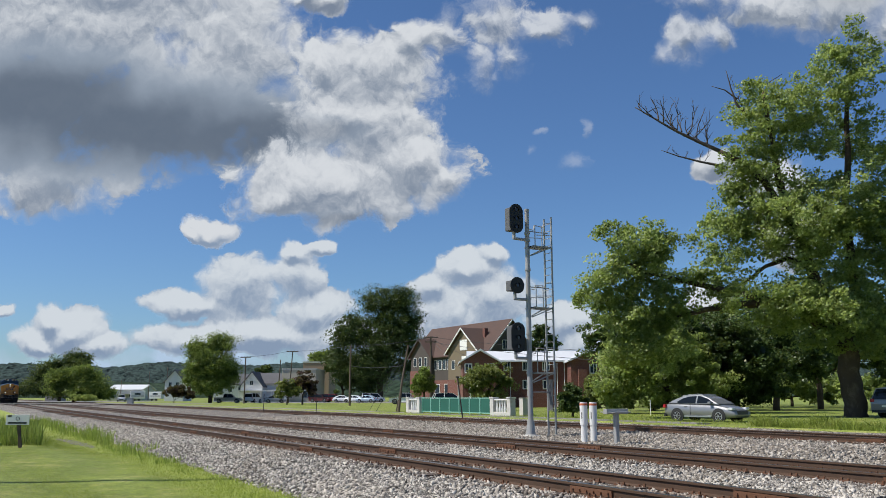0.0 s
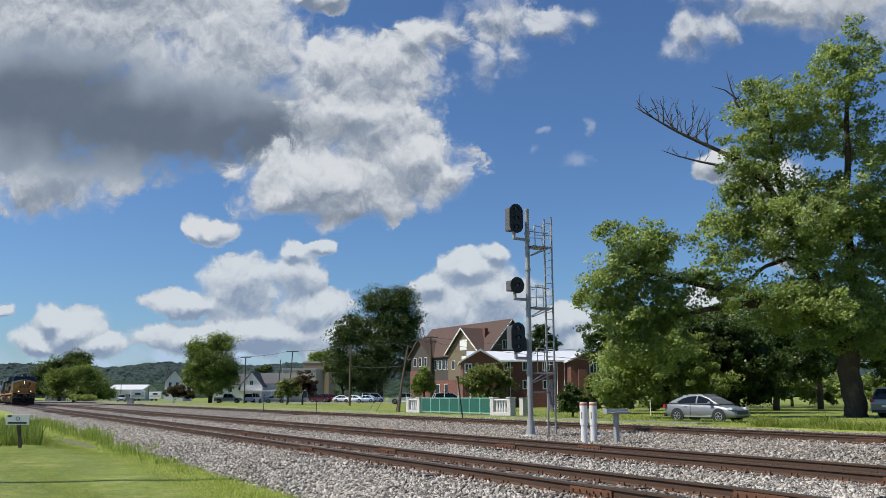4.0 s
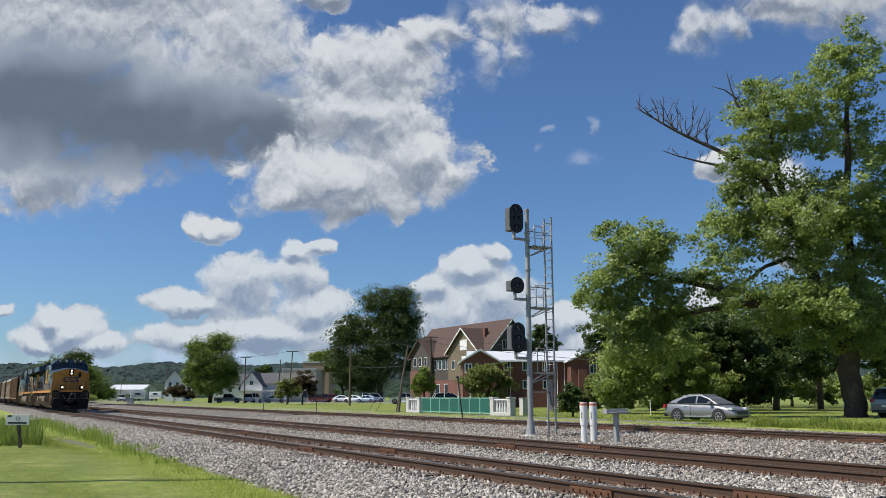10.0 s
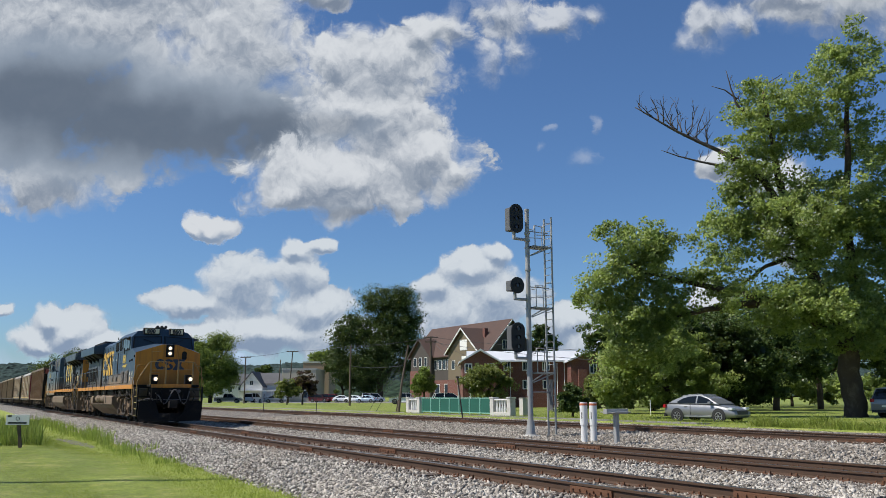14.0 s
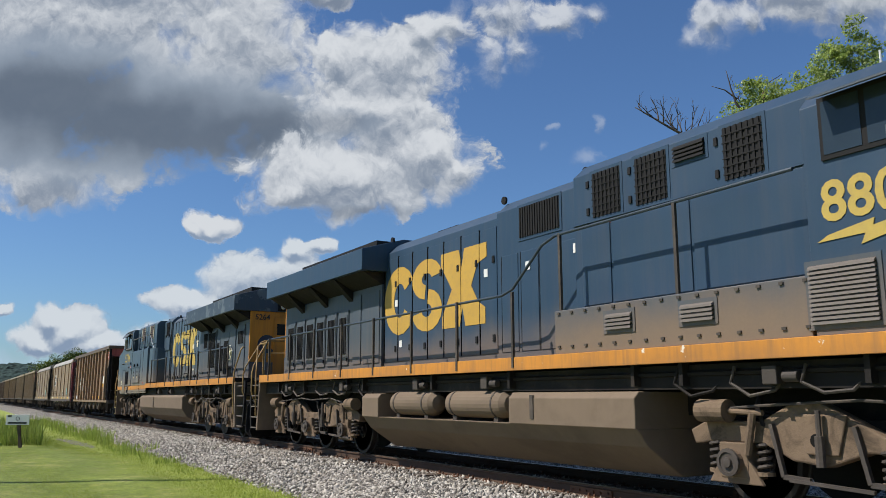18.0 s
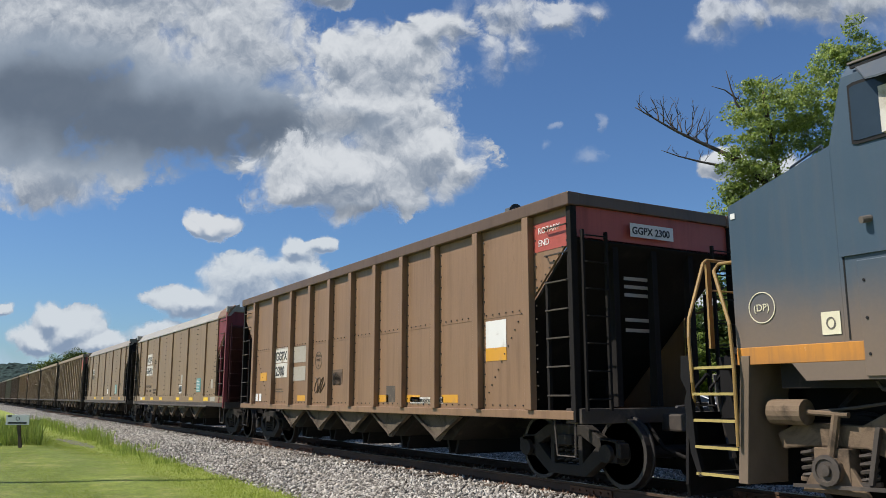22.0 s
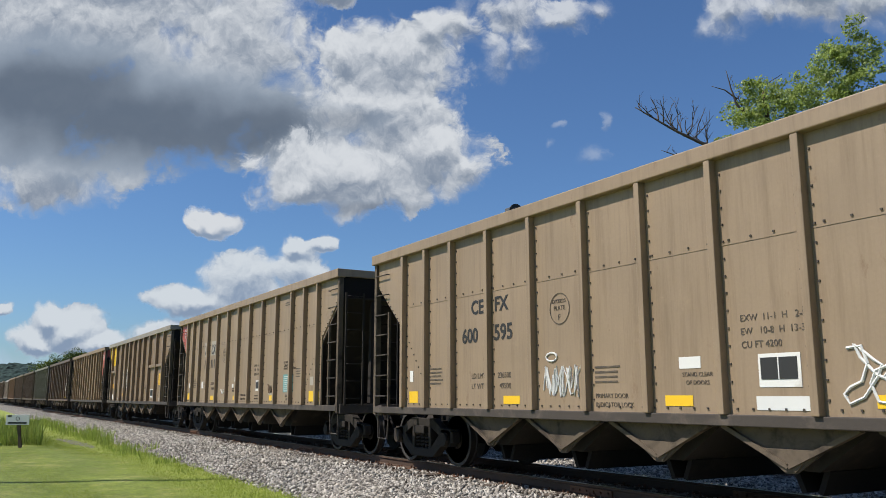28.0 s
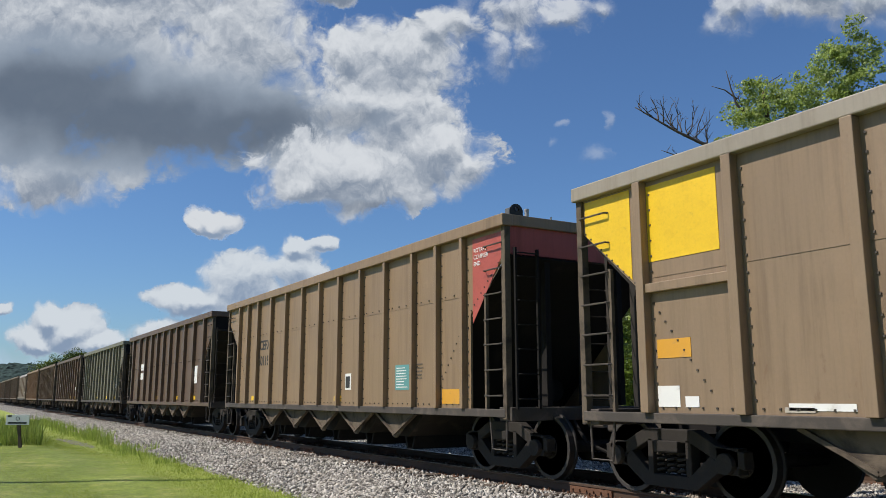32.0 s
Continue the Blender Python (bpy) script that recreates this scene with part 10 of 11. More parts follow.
def sedan_shell(w):
    """A rounded lower body lofted from bumper to bumper."""
    deck = [(-2.2, 0.55), (-2.17, 0.86), (-2.0, 0.985), (-1.6, 1.01), (-0.5, 0.97), (0.9, 0.95), (1.35, 0.90), (1.75, 0.81), (2.05, 0.70), (2.16, 0.60), (2.2, 0.46)]
    low = [(-2.2, 0.45), (-2.12, 0.30), (-1.6, 0.24), (1.6, 0.22), (2.1, 0.24), (2.2, 0.36)]

    def at(curve, x):
        for (a, p), (b, q) in zip(curve, curve[1:]):
            if x <= b:
                return p + (q - p) * (x - a) / (b - a)
        return curve[-1][1]

    m, vs, n, k = M(), [], 34, 12
    for i in range(n + 1):
        x = -2.2 * math.cos(math.pi * i / n)
        top, bot = at(deck, x), at(low, x)
        hw = w * (1 - 0.16 * abs(x / 2.2) ** 5)
        mid = bot + (top - bot) * 0.5
        ring = [(0.82, bot), (0.96, bot + 0.10 * (top - bot)), (1.0, mid), (0.975, top - 0.16 * (top - bot)), (0.90, top - 0.04), (0.55, top + 0.012)]
        vs += [(x, -hw * a, z) for a, z in ring] + [(x, hw * a, z) for a, z in ring[::-1]]
    fs = [(i * k + j, i * k + (j + 1) % k, (i + 1) * k + (j + 1) % k, (i + 1) * k + j) for i in range(n) for j in range(k)]
    return m.add(vs, fs + [tuple(range(k))[::-1], tuple(range(n * k, (n + 1) * k))])


def vehicle(kind, paint, label, m, group=""):
    s = SHAPES[kind]
    v = thing("car" if kind != "pickup" else "pickup_truck", label, {"sedan": "car", "suv": "car", "pickup": "pickup truck", "van": "van"}[kind], m, group)
    w = s["W"] / 2
    # body sides bulge a little and tuck in below
    body = M()
    n = len(s["low"])
    rings = [(-w, 0.93), (-w * 0.97, 1.0), (w * 0.97, 1.0), (w, 0.93)]
    vs = []
    for y, k in ((-w * 0.86, 0.985), (-w, 1.0), (w, 1.0), (w * 0.86, 0.985)):
        vs += [(x * k, y, z if abs(y) < w else 0.25 + (z - 0.25) * 0.985) for x, z in s["low"]]
    fs = [(j * n + i, j * n + (i + 1) % n, (j + 1) * n + (i + 1) % n, (j + 1) * n + i) for j in range(3) for i in range(n)]
    fs += [tuple(range(n))[::-1], tuple(range(3 * n, 4 * n))]
    if kind == "sedan":
        part("body", sedan_shell(w), paint, v, "painted car body", smooth=True)
    else:
        part("body", body.add(vs, fs), paint, v, "painted car body", bevel=0.05)
    c = s["cab"]
    k = len(c)
    gl = M()
    wb, wt = w * 0.93, w * 0.74
    z0, z1 = c[0][1], max(p[1] for p in c)
    side = lambda y: [(x, y * (wb + (wt - wb) * (z - z0) / (z1 - z0)), z) for x, z in c]
    gl.add(side(-1) + side(1), [(i, (i + 1) % k, k + (i + 1) % k, k + i) for i in range(k)] + [tuple(range(k))[::-1], tuple(range(k, 2 * k))])
    if kind == "sedan":
        cabin = part("cabin", gl, paint, v, "painted cabin", smooth=False, bevel=0.05)
        yat = lambda z: wb + (wt - wb) * (z - z0) / (z1 - z0)
        for e in (-1, 1):
            for name, quad in (("front_side_window", [(1.02, 1.0), (0.56, 1.27), (0.12, 1.375), (-0.02, 1.38), (-0.06, 1.0)]), ("rear_side_window", [(-0.13, 1.0), (-0.10, 1.38), (-0.55, 1.36), (-0.95, 1.26), (-1.32, 1.07), (-1.25, 1.0)])):
                n2 = len(quad)
                q = M().add([(x, e * (yat(z) + 0.004), z) for x, z in quad] + [(x, e * (yat(z) - 0.03), z) for x, z in quad], [tuple(range(n2)), tuple(range(2 * n2 - 1, n2 - 1, -1))] + [(i, (i + 1) % n2, n2 + (i + 1) % n2, n2 + i) for i in range(n2)])
                part(name, q, CAR_GLASS, cabin, "dark side window")
        for name, (xa_, za_), (xb_, zb_) in (("windshield", (1.26, 0.97), (0.42, 1.37)), ("rear_window", (-1.82, 1.06), (-1.02, 1.36))):
            o = 0.012
            ends_ = [(xa_, za_ + o, yat(za_) - 0.08), (xb_, zb_ + o, yat(zb_) - 0.1)]
            q = M().add([(x, e * y, z) for x, z, y in ends_ for e in (-1, 1)] + [(x, e * y, z - 0.03) for x, z, y in ends_ for e in (-1, 1)], [(0, 1, 3, 2), (4, 6, 7, 5), (0, 4, 5, 1), (2, 3, 7, 6), (0, 2, 6, 4), (1, 5, 7, 3)])
            part(name, q, CAR_GLASS, cabin, "dark sloping glass")
    else:
        part("windows", gl, CAR_GLASS, v, "dark glazed cabin")
    top = [p for p in c if p[1] > z1 - 0.12]
    xa, xb = top[0][0], top[-1][0]
    shell = M()
    ends = [(p[0] + 0.03 * (i - 1), p[1]) for i, p in enumerate(top)]
    shell.prism([(x, z - 0.03) for x, z in ends] + [(x, z + 0.025) for x, z in ends[::-1]], "y", -wt * 1.03, wt * 1.03)
    part("roof", shell, paint, v, "painted roof", bevel=0.02)
    for y in (-1, 1):
        pil = M()
        pts = side(y)
        for i in range(k - 1):
            if min(c[i][1], c[i + 1][1]) < z1 - 0.12:
                pil.bar([q * 1.005 for q in pts[i]], [q * 1.005 for q in pts[i + 1]], 0.045, 0.045)
        mid = (xa + xb) / 2
        pil.bar((mid, y * wt * 1.01, z1 - 0.02), (mid - 0.08, y * wb * 1.005, z0), 0.055, 0.045)
        if kind != "sedan":
            part("pillars", pil, paint, v, "painted window pillars")
        part("door_handle", M().box(mid - 0.42, mid - 0.25, min(y * w, y * (w + 0.025)), max(y * w, y * (w + 0.025)), z0 - 0.16, z0 - 0.12), paint, v)
        part("door_seam", M().box(mid - 0.05, mid - 0.035, min(y * (w - 0.01), y * (w + 0.004)), max(y * (w - 0.01), y * (w + 0.004)), 0.34, z0 - 0.05), TRIM, v)
        part("mirror", M().box(xb + 0.55, xb + 0.72, min(y * w, y * (w + 0.16)), max(y * w, y * (w + 0.16)), z0 - 0.02, z0 + 0.11), paint, v, bevel=0.02)
        part("sill_trim", M().box(-s["wb"] / 2 + 0.45, s["wb"] / 2 - 0.45, min(y * w * 0.98, y * (w + 0.01)), max(y * w * 0.98, y * (w + 0.01)), 0.27, 0.34), TRIM if kind != "sedan" else RIM, v)
        for x in (-s["wb"] / 2, s["wb"] / 2):
            part("wheel_arch", M().lathe([(0, s["r"] + 0.07), (y * 0.012, s["r"] + 0.07)], (x, y * w * 0.995, s["r"] + 0.02), "y", 22), TRIM, v)
            wh = part("wheel", M().lathe([(y * -0.2, s["r"] * 0.7), (y * -0.19, s["r"]), (y * 0.0, s["r"]), (y * 0.02, s["r"] * 0.92), (y * 0.02, s["r"] * 0.68)], (x, y * (w + 0.005), s["r"]), "y", 22), TYRE, v, "black tyre")
            rim = M().lathe([(y * 0.0, s["r"] * 0.68), (y * 0.015, s["r"] * 0.66), (y * 0.015, s["r"] * 0.58), (y * 0.0, s["r"] * 0.56)], (x, y * (w + 0.012), s["r"]), "y", 22)
            for i in range(6):
                a = i * math.pi / 3
                rim.bar((x, y * (w + 0.02), s["r"]), (x + s["r"] * 0.6 * math.cos(a), y * (w + 0.02), s["r"] + s["r"] * 0.6 * math.sin(a)), 0.05, 0.02)
            part("rim", rim, RIM, wh, "spoked alloy rim")
        xf = max(p[0] for p in s["low"])
        xr = min(p[0] for p in s["low"])
        zf = 0.66 if kind == "sedan" else 0.82
        part("headlight", M().box(xf - (0.40 if kind == "sedan" else 0.28), xf - (0.10 if kind == "sedan" else 0.06), min(y * w * 0.6, y * w * 0.95), max(y * w * 0.6, y * w * 0.95), zf, zf + 0.12), HEADLAMP, v, "clear headlight", bevel=0.02)
        part("tail_light", M().box(xr - 0.01, xr + 0.16, min(y * w * 0.72, y * w * 0.995), max(y * w * 0.72, y * w * 0.995), zf + 0.08, zf + 0.26), TAIL, v, "red tail light", bevel=0.02)
    part("rear_plate", M().box(xr - 0.02, xr + 0.02, -0.16, 0.16, 0.6, 0.72), WHITE_POST, v)
    part("grille", M().box(xf - 0.08, xf + 0.01, -0.5, 0.5, 0.42, 0.62), TRIM, v, "black front grille")
    part("bumper_trim", M().box(xr - 0.02, xr + 0.1, -w * 0.9, w * 0.9, 0.28, 0.42), TRIM, v)
    if kind == "pickup":
        part("load_bed", M().box(-2.7, -0.98, -w * 0.85, w * 0.85, 1.06, 1.1), TRIM, v, "dark open load bed")
    return v


vehicle("sedan", SILVER, "silver four-door sedan parked on the grass verge", pose(-32.35, 35.6, -0.135, 0, 0, 9))
vehicle("suv", SILVER, "silver sport utility car parked under the tree", pose(-28.8, 49.2, 0.0, 0, 0, 82) )
PARK = "parked cars in the car park"
for kind, paint, label, ahead, right, turn in (
        ("suv", MAROON_CAR, "dark maroon car parked in a row", 178.82, -26.3, -20), ("suv", RED_CAR, "red car parked in a row", 178.82, -23.52, -15),
        ("sedan", WHITE_CAR, "white sedan parked in a row", 176.78, -21.21, -10), ("sedan", WHITE_CAR, "white sedan parked in a row", 174.75, -18.83, 165),
        ("sedan", BLUE_CAR, "pale blue sedan parked in a row", 172.72, -15.81, 160), ("van", WHITE_CAR, "white van parked behind the row", 180.85, -15.08, 10)):
    vehicle(kind, paint, label, facing(ahead, right, 0.014, turn), PARK)
vehicle("pickup", WHITE_CAR, "white pickup truck parked by the balustrade", facing(140.21, -6.27, 0.0, 175))
vehicle("suv", WHITE_CAR, "white car parked beyond the green screen", facing(119.89, 0.89, 0.0, 10))
vehicle("pickup", SILVER, "silver pickup truck parked on the grass", facing(170.69, -43.97, 0.0, 8))
vehicle("suv", WHITE_CAR, "white car by the yard", facing(215.39, -83.08, 0.02, -70))
vehicle("sedan", GREY_CAR, "grey car by the white house", facing(167.64, -33.75, 0.0, 5))
vehicle("van", WHITE_CAR, "white van by the white house", facing(174.75, -39.8, 0.0, 80))

# ---- buildings ----
def wall_material(name, c, c2, scale=(1, 1, 1), mortar=None):
    k = Mat(name)
    p = k.coords("Object")
    n1, n2 = k.noise(p, 0.35, 5, 0.6), k.noise(p, 6, 4, 0.6)
    col = k.mix(n1, c, c2)
    if mortar:
        b = k.n.new("ShaderNodeTexBrick")
        q = k.n.new("ShaderNodeCombineXYZ")
        k.put(q.inputs[0], k.math("ADD", k.axis(p, 0), k.axis(p, 1)))
        k.put(q.inputs[1], k.axis(p, 2))
        k.put(b.inputs["Vector"], q.outputs[0])
        b.inputs["Scale"].default_value = 4.0
        b.inputs["Mortar Size"].default_value = 0.014
        k.put(b.inputs["Color1"], c)
        k.put(b.inputs["Color2"], c2)
        b.inputs["Mortar"].default_value = mortar
        col = k.mix(0.6, col, b.outputs["Color"])
    col = k.mix(k.math("MULTIPLY", n2, 0.3), col, shade(c, 0.6))
    return k.done(col, 0.85)


BRICK = wall_material("red_brick", (0.125, 0.043, 0.031, 1), (0.185, 0.072, 0.048, 1), mortar=(0.22, 0.18, 0.15, 1))
OLD_BRICK = wall_material("dark_old_brick", (0.13, 0.045, 0.035, 1), (0.20, 0.08, 0.055, 1), mortar=(0.25, 0.2, 0.17, 1))
STUCCO = wall_material("tan_stucco", (0.15, 0.115, 0.072, 1), (0.195, 0.155, 0.10, 1))
STONE_WALL = wall_material("grey_shingle_wall", (0.055, 0.046, 0.040, 1), (0.085, 0.072, 0.062, 1))
WHITE_WALL = wall_material("white_clapboard", (0.66, 0.66, 0.64, 1), (0.74, 0.74, 0.72, 1))
CREAM = wall_material("cream_block_wall", (0.50, 0.44, 0.33, 1), (0.57, 0.51, 0.40, 1))
METAL_ROOF = plain("white_metal_roof", (0.66, 0.67, 0.67, 1), 0.45, 0.1, 0.08, 1.0)
SHINGLE = plain("brown_shingle_roof", (0.085, 0.05, 0.038, 1), 0.9, 0, 0.25, 1.2, 0.3, (0.055, 0.036, 0.03, 1), 0.3)
GREY_ROOF = plain("grey_shingle_roof", (0.10, 0.10, 0.105, 1), 0.9, 0, 0.25, 1.2, 0.3)
TRIM_WHITE = plain("white_trim_paint", (0.74, 0.73, 0.70, 1), 0.6, 0, 0.08, 3)


def gable(parent, x0, x1, y0, y1, z, ridge, along, wall, roof, over=0.4, base=-0.2):
    """A gabled block; the ridge runs along x or y."""
    w = M()
    if along == "x":
        w.prism([(y0, base), (y0, z), ((y0 + y1) / 2, ridge), (y1, z), (y1, base)], "x", x0, x1)
        a, b, mid = y0, y1, (y0 + y1) / 2
    else:
        w.prism([(x0, base), (x0, z), ((x0 + x1) / 2, ridge), (x1, z), (x1, base)], "y", y0, y1)
        a, b, mid = x0, x1, (x0 + x1) / 2
    part("wall", w, wall, parent, "house walls")
    slope = (ridge - z) / (mid - a)
    for e, s in ((a, -1), (b, 1)):
        eo = e + s * over
        zo = z - slope * over
        poly = [(eo, zo + 0.03), (mid, ridge + 0.03), (mid, ridge + 0.25), (eo, zo + 0.2)]
        r = M()
        if along == "x":
            r.prism(poly, "x", x0 - over, x1 + over)
        else:
            r.prism(poly, "y", y0 - over, y1 + over)
        part("roof", r, roof, parent, "pitched roof slope")


def window(parent, x, z, w, h, y, trim=None, d=-1):
    fr = part("window", M().box(x - w / 2 - 0.1, x + w / 2 + 0.1, y - 0.05, y + 0.03, z - 0.1, z + h + 0.1), trim or TRIM_WHITE, parent, "white framed window")
    part("pane", M().box(x - w / 2, x - 0.03, y - 0.065, y - 0.045, z, z + h).box(x + 0.03, x + w / 2, y - 0.065, y - 0.045, z, z + h), GLASS, fr, "dark window glass")


def brick_house():
    h = thing("brick_house", "two-storey red brick house with white metal roof", "house", facing(93.47, 9.25, 0.0))
    c = 9.25
    gable(h, 3.23 - c, 15.9 - c, 1.5, 11, 5.19, 6.37, "x", BRICK, METAL_ROOF)
    gable(h, 2.15 - c, 6.08 - c, -2.0, 8, 5.06, 6.19, "y", BRICK, METAL_ROOF)
    gable(h, 14.19 - c, 18.75 - c, -1.5, 8, 5.13, 6.13, "y", BRICK, METAL_ROOF)
    for x, z, y in ((2.79, 3.87, -2.0), (5.32, 3.87, -2.0), (9.5, 4.25, 1.5), (9.5, 2.14, 1.5), (11.79, 2.14, 1.5), (11.79, 4.25, 1.5), (7.35, 4.25, 1.5), (16.66, 3.81, -1.5), (16.66, 1.68, -1.5)):
        window(h, x - c, z, 0.65, 0.85, y)
    part("porch_roof", M().box(1.52 - c, 3.04 - c, -4.5, -2.0, 3.1, 3.1 + 0.2), METAL_ROOF, h, "small white porch roof")
    for x in (1.65, 2.91):
        part("porch_post", M().box(x - c - 0.08, x - c + 0.08, -4.4, -4.25, 0, 3.1), TRIM_WHITE, h)
    part("chimney", M().box(14.95 - c, 15.9 - c, -2.1, -1.3, 0, 4.19), BRICK, h, "brick chimney breast")
    for x in (13.05, 13.88, 7.67):
        part("downpipe", M().cyl((x - c, 1.4, 0), (x - c, 1.4, 5.02), 0.05, 8), TRIM_WHITE, h)


brick_house()


def side_window(parent, x, y, z, w, h, blind=False):
    """A framed window in a wall that faces the local -x."""
    fr = part("window", M().box(-w / 2 - 0.08, w / 2 + 0.08, -0.05, 0.03, z - 0.08, z + h + 0.08), TRIM_WHITE, parent, "white framed window")
    fr.matrix_basis = pose(x, y, 0, 0, 0, -90)
    part("pane", M().box(-w / 2, w / 2, -0.065, -0.045, z, z + h), TRIM_WHITE if blind else GLASS, fr, "white blind behind glass" if blind else "dark window glass")


def old_house():
    h = thing("old_house", "large old gabled house with steep brown shingle roof", "house", facing(130.05, 10.67, 0.0, 32))
    gable(h, -4.4, 4.4, 0, 23.5, 8.2, 13.1, "y", STONE_WALL, SHINGLE, 0.5)
    gable(h, -5.2, 0.0, 1.2, 10.2, 8.3, 11.9, "x", STUCCO, SHINGLE, 0.5)
    gable(h, -5.2, 0.0, 16.0, 22.5, 8.2, 10.9, "x", STONE_WALL, SHINGLE, 0.45)
    part("lower_wall", M().box(-5.35, -5.1, 16.0, 22.5, -0.2, 5.6), OLD_BRICK, h, "dark brick lower storeys")
    part("lower_wall", M().box(-4.55, -4.3, 10.2, 16.0, -0.2, 3.9), OLD_BRICK, h, "dark brick ground storey")
    part("lower_wall", M().box(-5.35, -5.1, 1.2, 10.2, -0.2, 3.9), OLD_BRICK, h, "dark brick ground storey")
    window(h, -1.1, 8.6, 0.85, 1.3, -0.01)
    side_window(h, -5.22, 5.6, 8.6, 1.9, 1.5, True)
    side_window(h, -5.22, 5.2, 6.6, 1.7, 0.9, True)
    side_window(h, -5.22, 8.6, 5.6, 0.8, 1.3)
    side_window(h, -5.22, 3.0, 5.6, 0.8, 1.3)
    for y in (11.2, 12.6, 14.0, 15.4):
        side_window(h, -4.42, y, 5.7, 0.8, 1.5)
    for y in (11.6, 14.6):
        side_window(h, -4.57, y, 0.9, 1.3, 2.3)
    for y in (17.4, 19.2, 21.0):
        side_window(h, -5.22, y, 6.4, 0.75, 1.4)
        side_window(h, -5.22, y, 2.0, 0.75, 1.7)
    for y0, y1, x, ze, zr in ((1.2, 10.2, -5.75, 8.3, 11.9), (16.0, 22.5, -5.7, 8.2, 10.9)):
        m = (y0 + y1) / 2
        part("barge_board", M().bar((x, y0 - 0.5, ze - 0.4), (x, m, zr + 0.12), 0.08, 0.2).bar((x, y1 + 0.5, ze - 0.4), (x, m, zr + 0.12), 0.08, 0.2), TRIM_WHITE if y0 < 5 else STONE_WALL, h, "barge boards")
    part("barge_board", M().bar((-4.9, -0.55, 7.7), (0, -0.55, 13.2), 0.08, 0.16), TRIM_WHITE, h, "pale barge board")
    part("chimney", M().box(-2.6, -2.0, 3.4, 4.0, 10.0, 12.0), OLD_BRICK, h, "roof chimney")


old_house()


def flat_building(label, ahead, right, w, d, z, wall, parapet=0.35, windows=()):
    b = thing("commercial_building", label, "building", facing(ahead, right, 0.0))
    part("wall", M().box(-w / 2, w / 2, 0, d, -0.2, z), wall, b, "plain walls")
    part("roof", M().box(-w / 2 - 0.1, w / 2 + 0.1, -0.1, d + 0.1, z, z + parapet), CONCRETE, b, "flat roof edge")
    for x, zz, ww, hh in windows:
        window(b, x, zz, ww, hh, 0)
    return b


flat_building("low cream flat-roofed commercial building", 191.01, -33.15, 7.77, 14, 7.33, CREAM, 0.3, ((-2.5, 1, 2, 1.6), (2.0, 1, 2, 1.6)))
flat_building("tall plain brown flat-roofed building", 228.6, -35.02, 7.13, 14, 10.38, wall_material("brown_block_wall", (0.34, 0.235, 0.16, 1), (0.40, 0.28, 0.20, 1)), 0.4)
wh = thing("white_house", "white gabled house with grey roof", "house", facing(187.96, -41.92, 0.0))
gable(wh, -1.7, 6.5, 1.5, 9, 4.2, 6.4, "x", WHITE_WALL, GREY_ROOF, 0.4)
gable(wh, -3.2, 1.6, -2.5, 6, 3.6, 6.6, "y", WHITE_WALL, GREY_ROOF, 0.3)
window(wh, -0.8, 3.8, 0.7, 0.9, -2.5)
window(wh, 4.0, 1.2, 1.0, 1.3, 1.5)
part("porch", M().box(-3.4, 6.8, -4.2, -2.4, 2.4, 2.6), TRIM_WHITE, wh, "porch roof")
for x in (-3.2, -0.8, 1.6, 4.0, 6.6):
    part("porch_post", M().box(x - 0.1, x + 0.1, -4.1, -3.9, 0, 2.4), TRIM_WHITE, wh)
wh2 = thing("white_house", "long white house behind the shade tree", "house", facing(203.2, -51.52, 0.0))
gable(wh2, -4.5, 5.5, 0, 8, 4.2, 6.6, "x", WHITE_WALL, GREY_ROOF, 0.4)
for x in (-3, -0.5, 2.0, 4.2):
    window(wh2, x, 2.4, 0.9, 1.2, 0)
wh3 = thing("white_house", "white gabled house partly behind a bush", "house", facing(233.68, -75.72, 0.0))
gable(wh3, -2.5, 2.8, 0, 8, 5.5, 8.6, "y", WHITE_WALL, GREY_ROOF, 0.4)
window(wh3, -1, 4.0, 0.8, 1.2, 0)
window(wh3, 1, 4.0, 0.8, 1.2, 0)
sh = thing("metal_shed", "long low pale metal shed", "shed", facing(266.19, -102.67, 0.0))
gable(sh, -4.6, 6.5, 0, 12, 3.4, 4.9, "x", plain("pale_sheet_metal", (0.42, 0.43, 0.40, 1), 0.5, 0.2, 0.1, 0.8), METAL_ROOF, 0.3)
window(sh, 3.5, 1.2, 2.4, 1.0, 0)
part("awning", M().box(-1.5, 5.5, -2.2, 0, 2.0, 2.15), METAL_ROOF, sh, "white awning")
sh2 = thing("storage_shed", "low pale shed behind the trees", "shed", facing(259.08, -121.88, 0.0))
gable(sh2, -1.8, 2.5, 0, 5, 2.6, 3.4, "x", plain("grey_boards", (0.36, 0.35, 0.33, 1), 0.8), GREY_ROOF, 0.2)


def trailer(label, ahead, right, w, z, turn):
    t = thing("trailer", label, "trailer", facing(ahead, right, 0.02, turn))
    part("body", M().box(-w / 2, w / 2, 0, 2.3, 0.6, z), WHITE_CAR, t, "white box body", bevel=0.12)
    part("stripe", M().box(-w / 2 + 0.2, w / 2 - 0.2, -0.01, 0.02, 1.3, 1.55), GREY_CAR, t, "grey stripe")
    part("window_pane", M().box(-w * 0.2, w * 0.2, -0.015, 0.02, 1.8, 2.3), GLASS, t, "dark window")
    for x in (-w * 0.25, w * 0.1):
        part("wheel", M().lathe([(-0.1, 0.2), (-0.1, 0.34), (0.1, 0.34), (0.1, 0.2)], (x, 0.15, 0.34), "y", 16), TYRE, t, "black tyre")


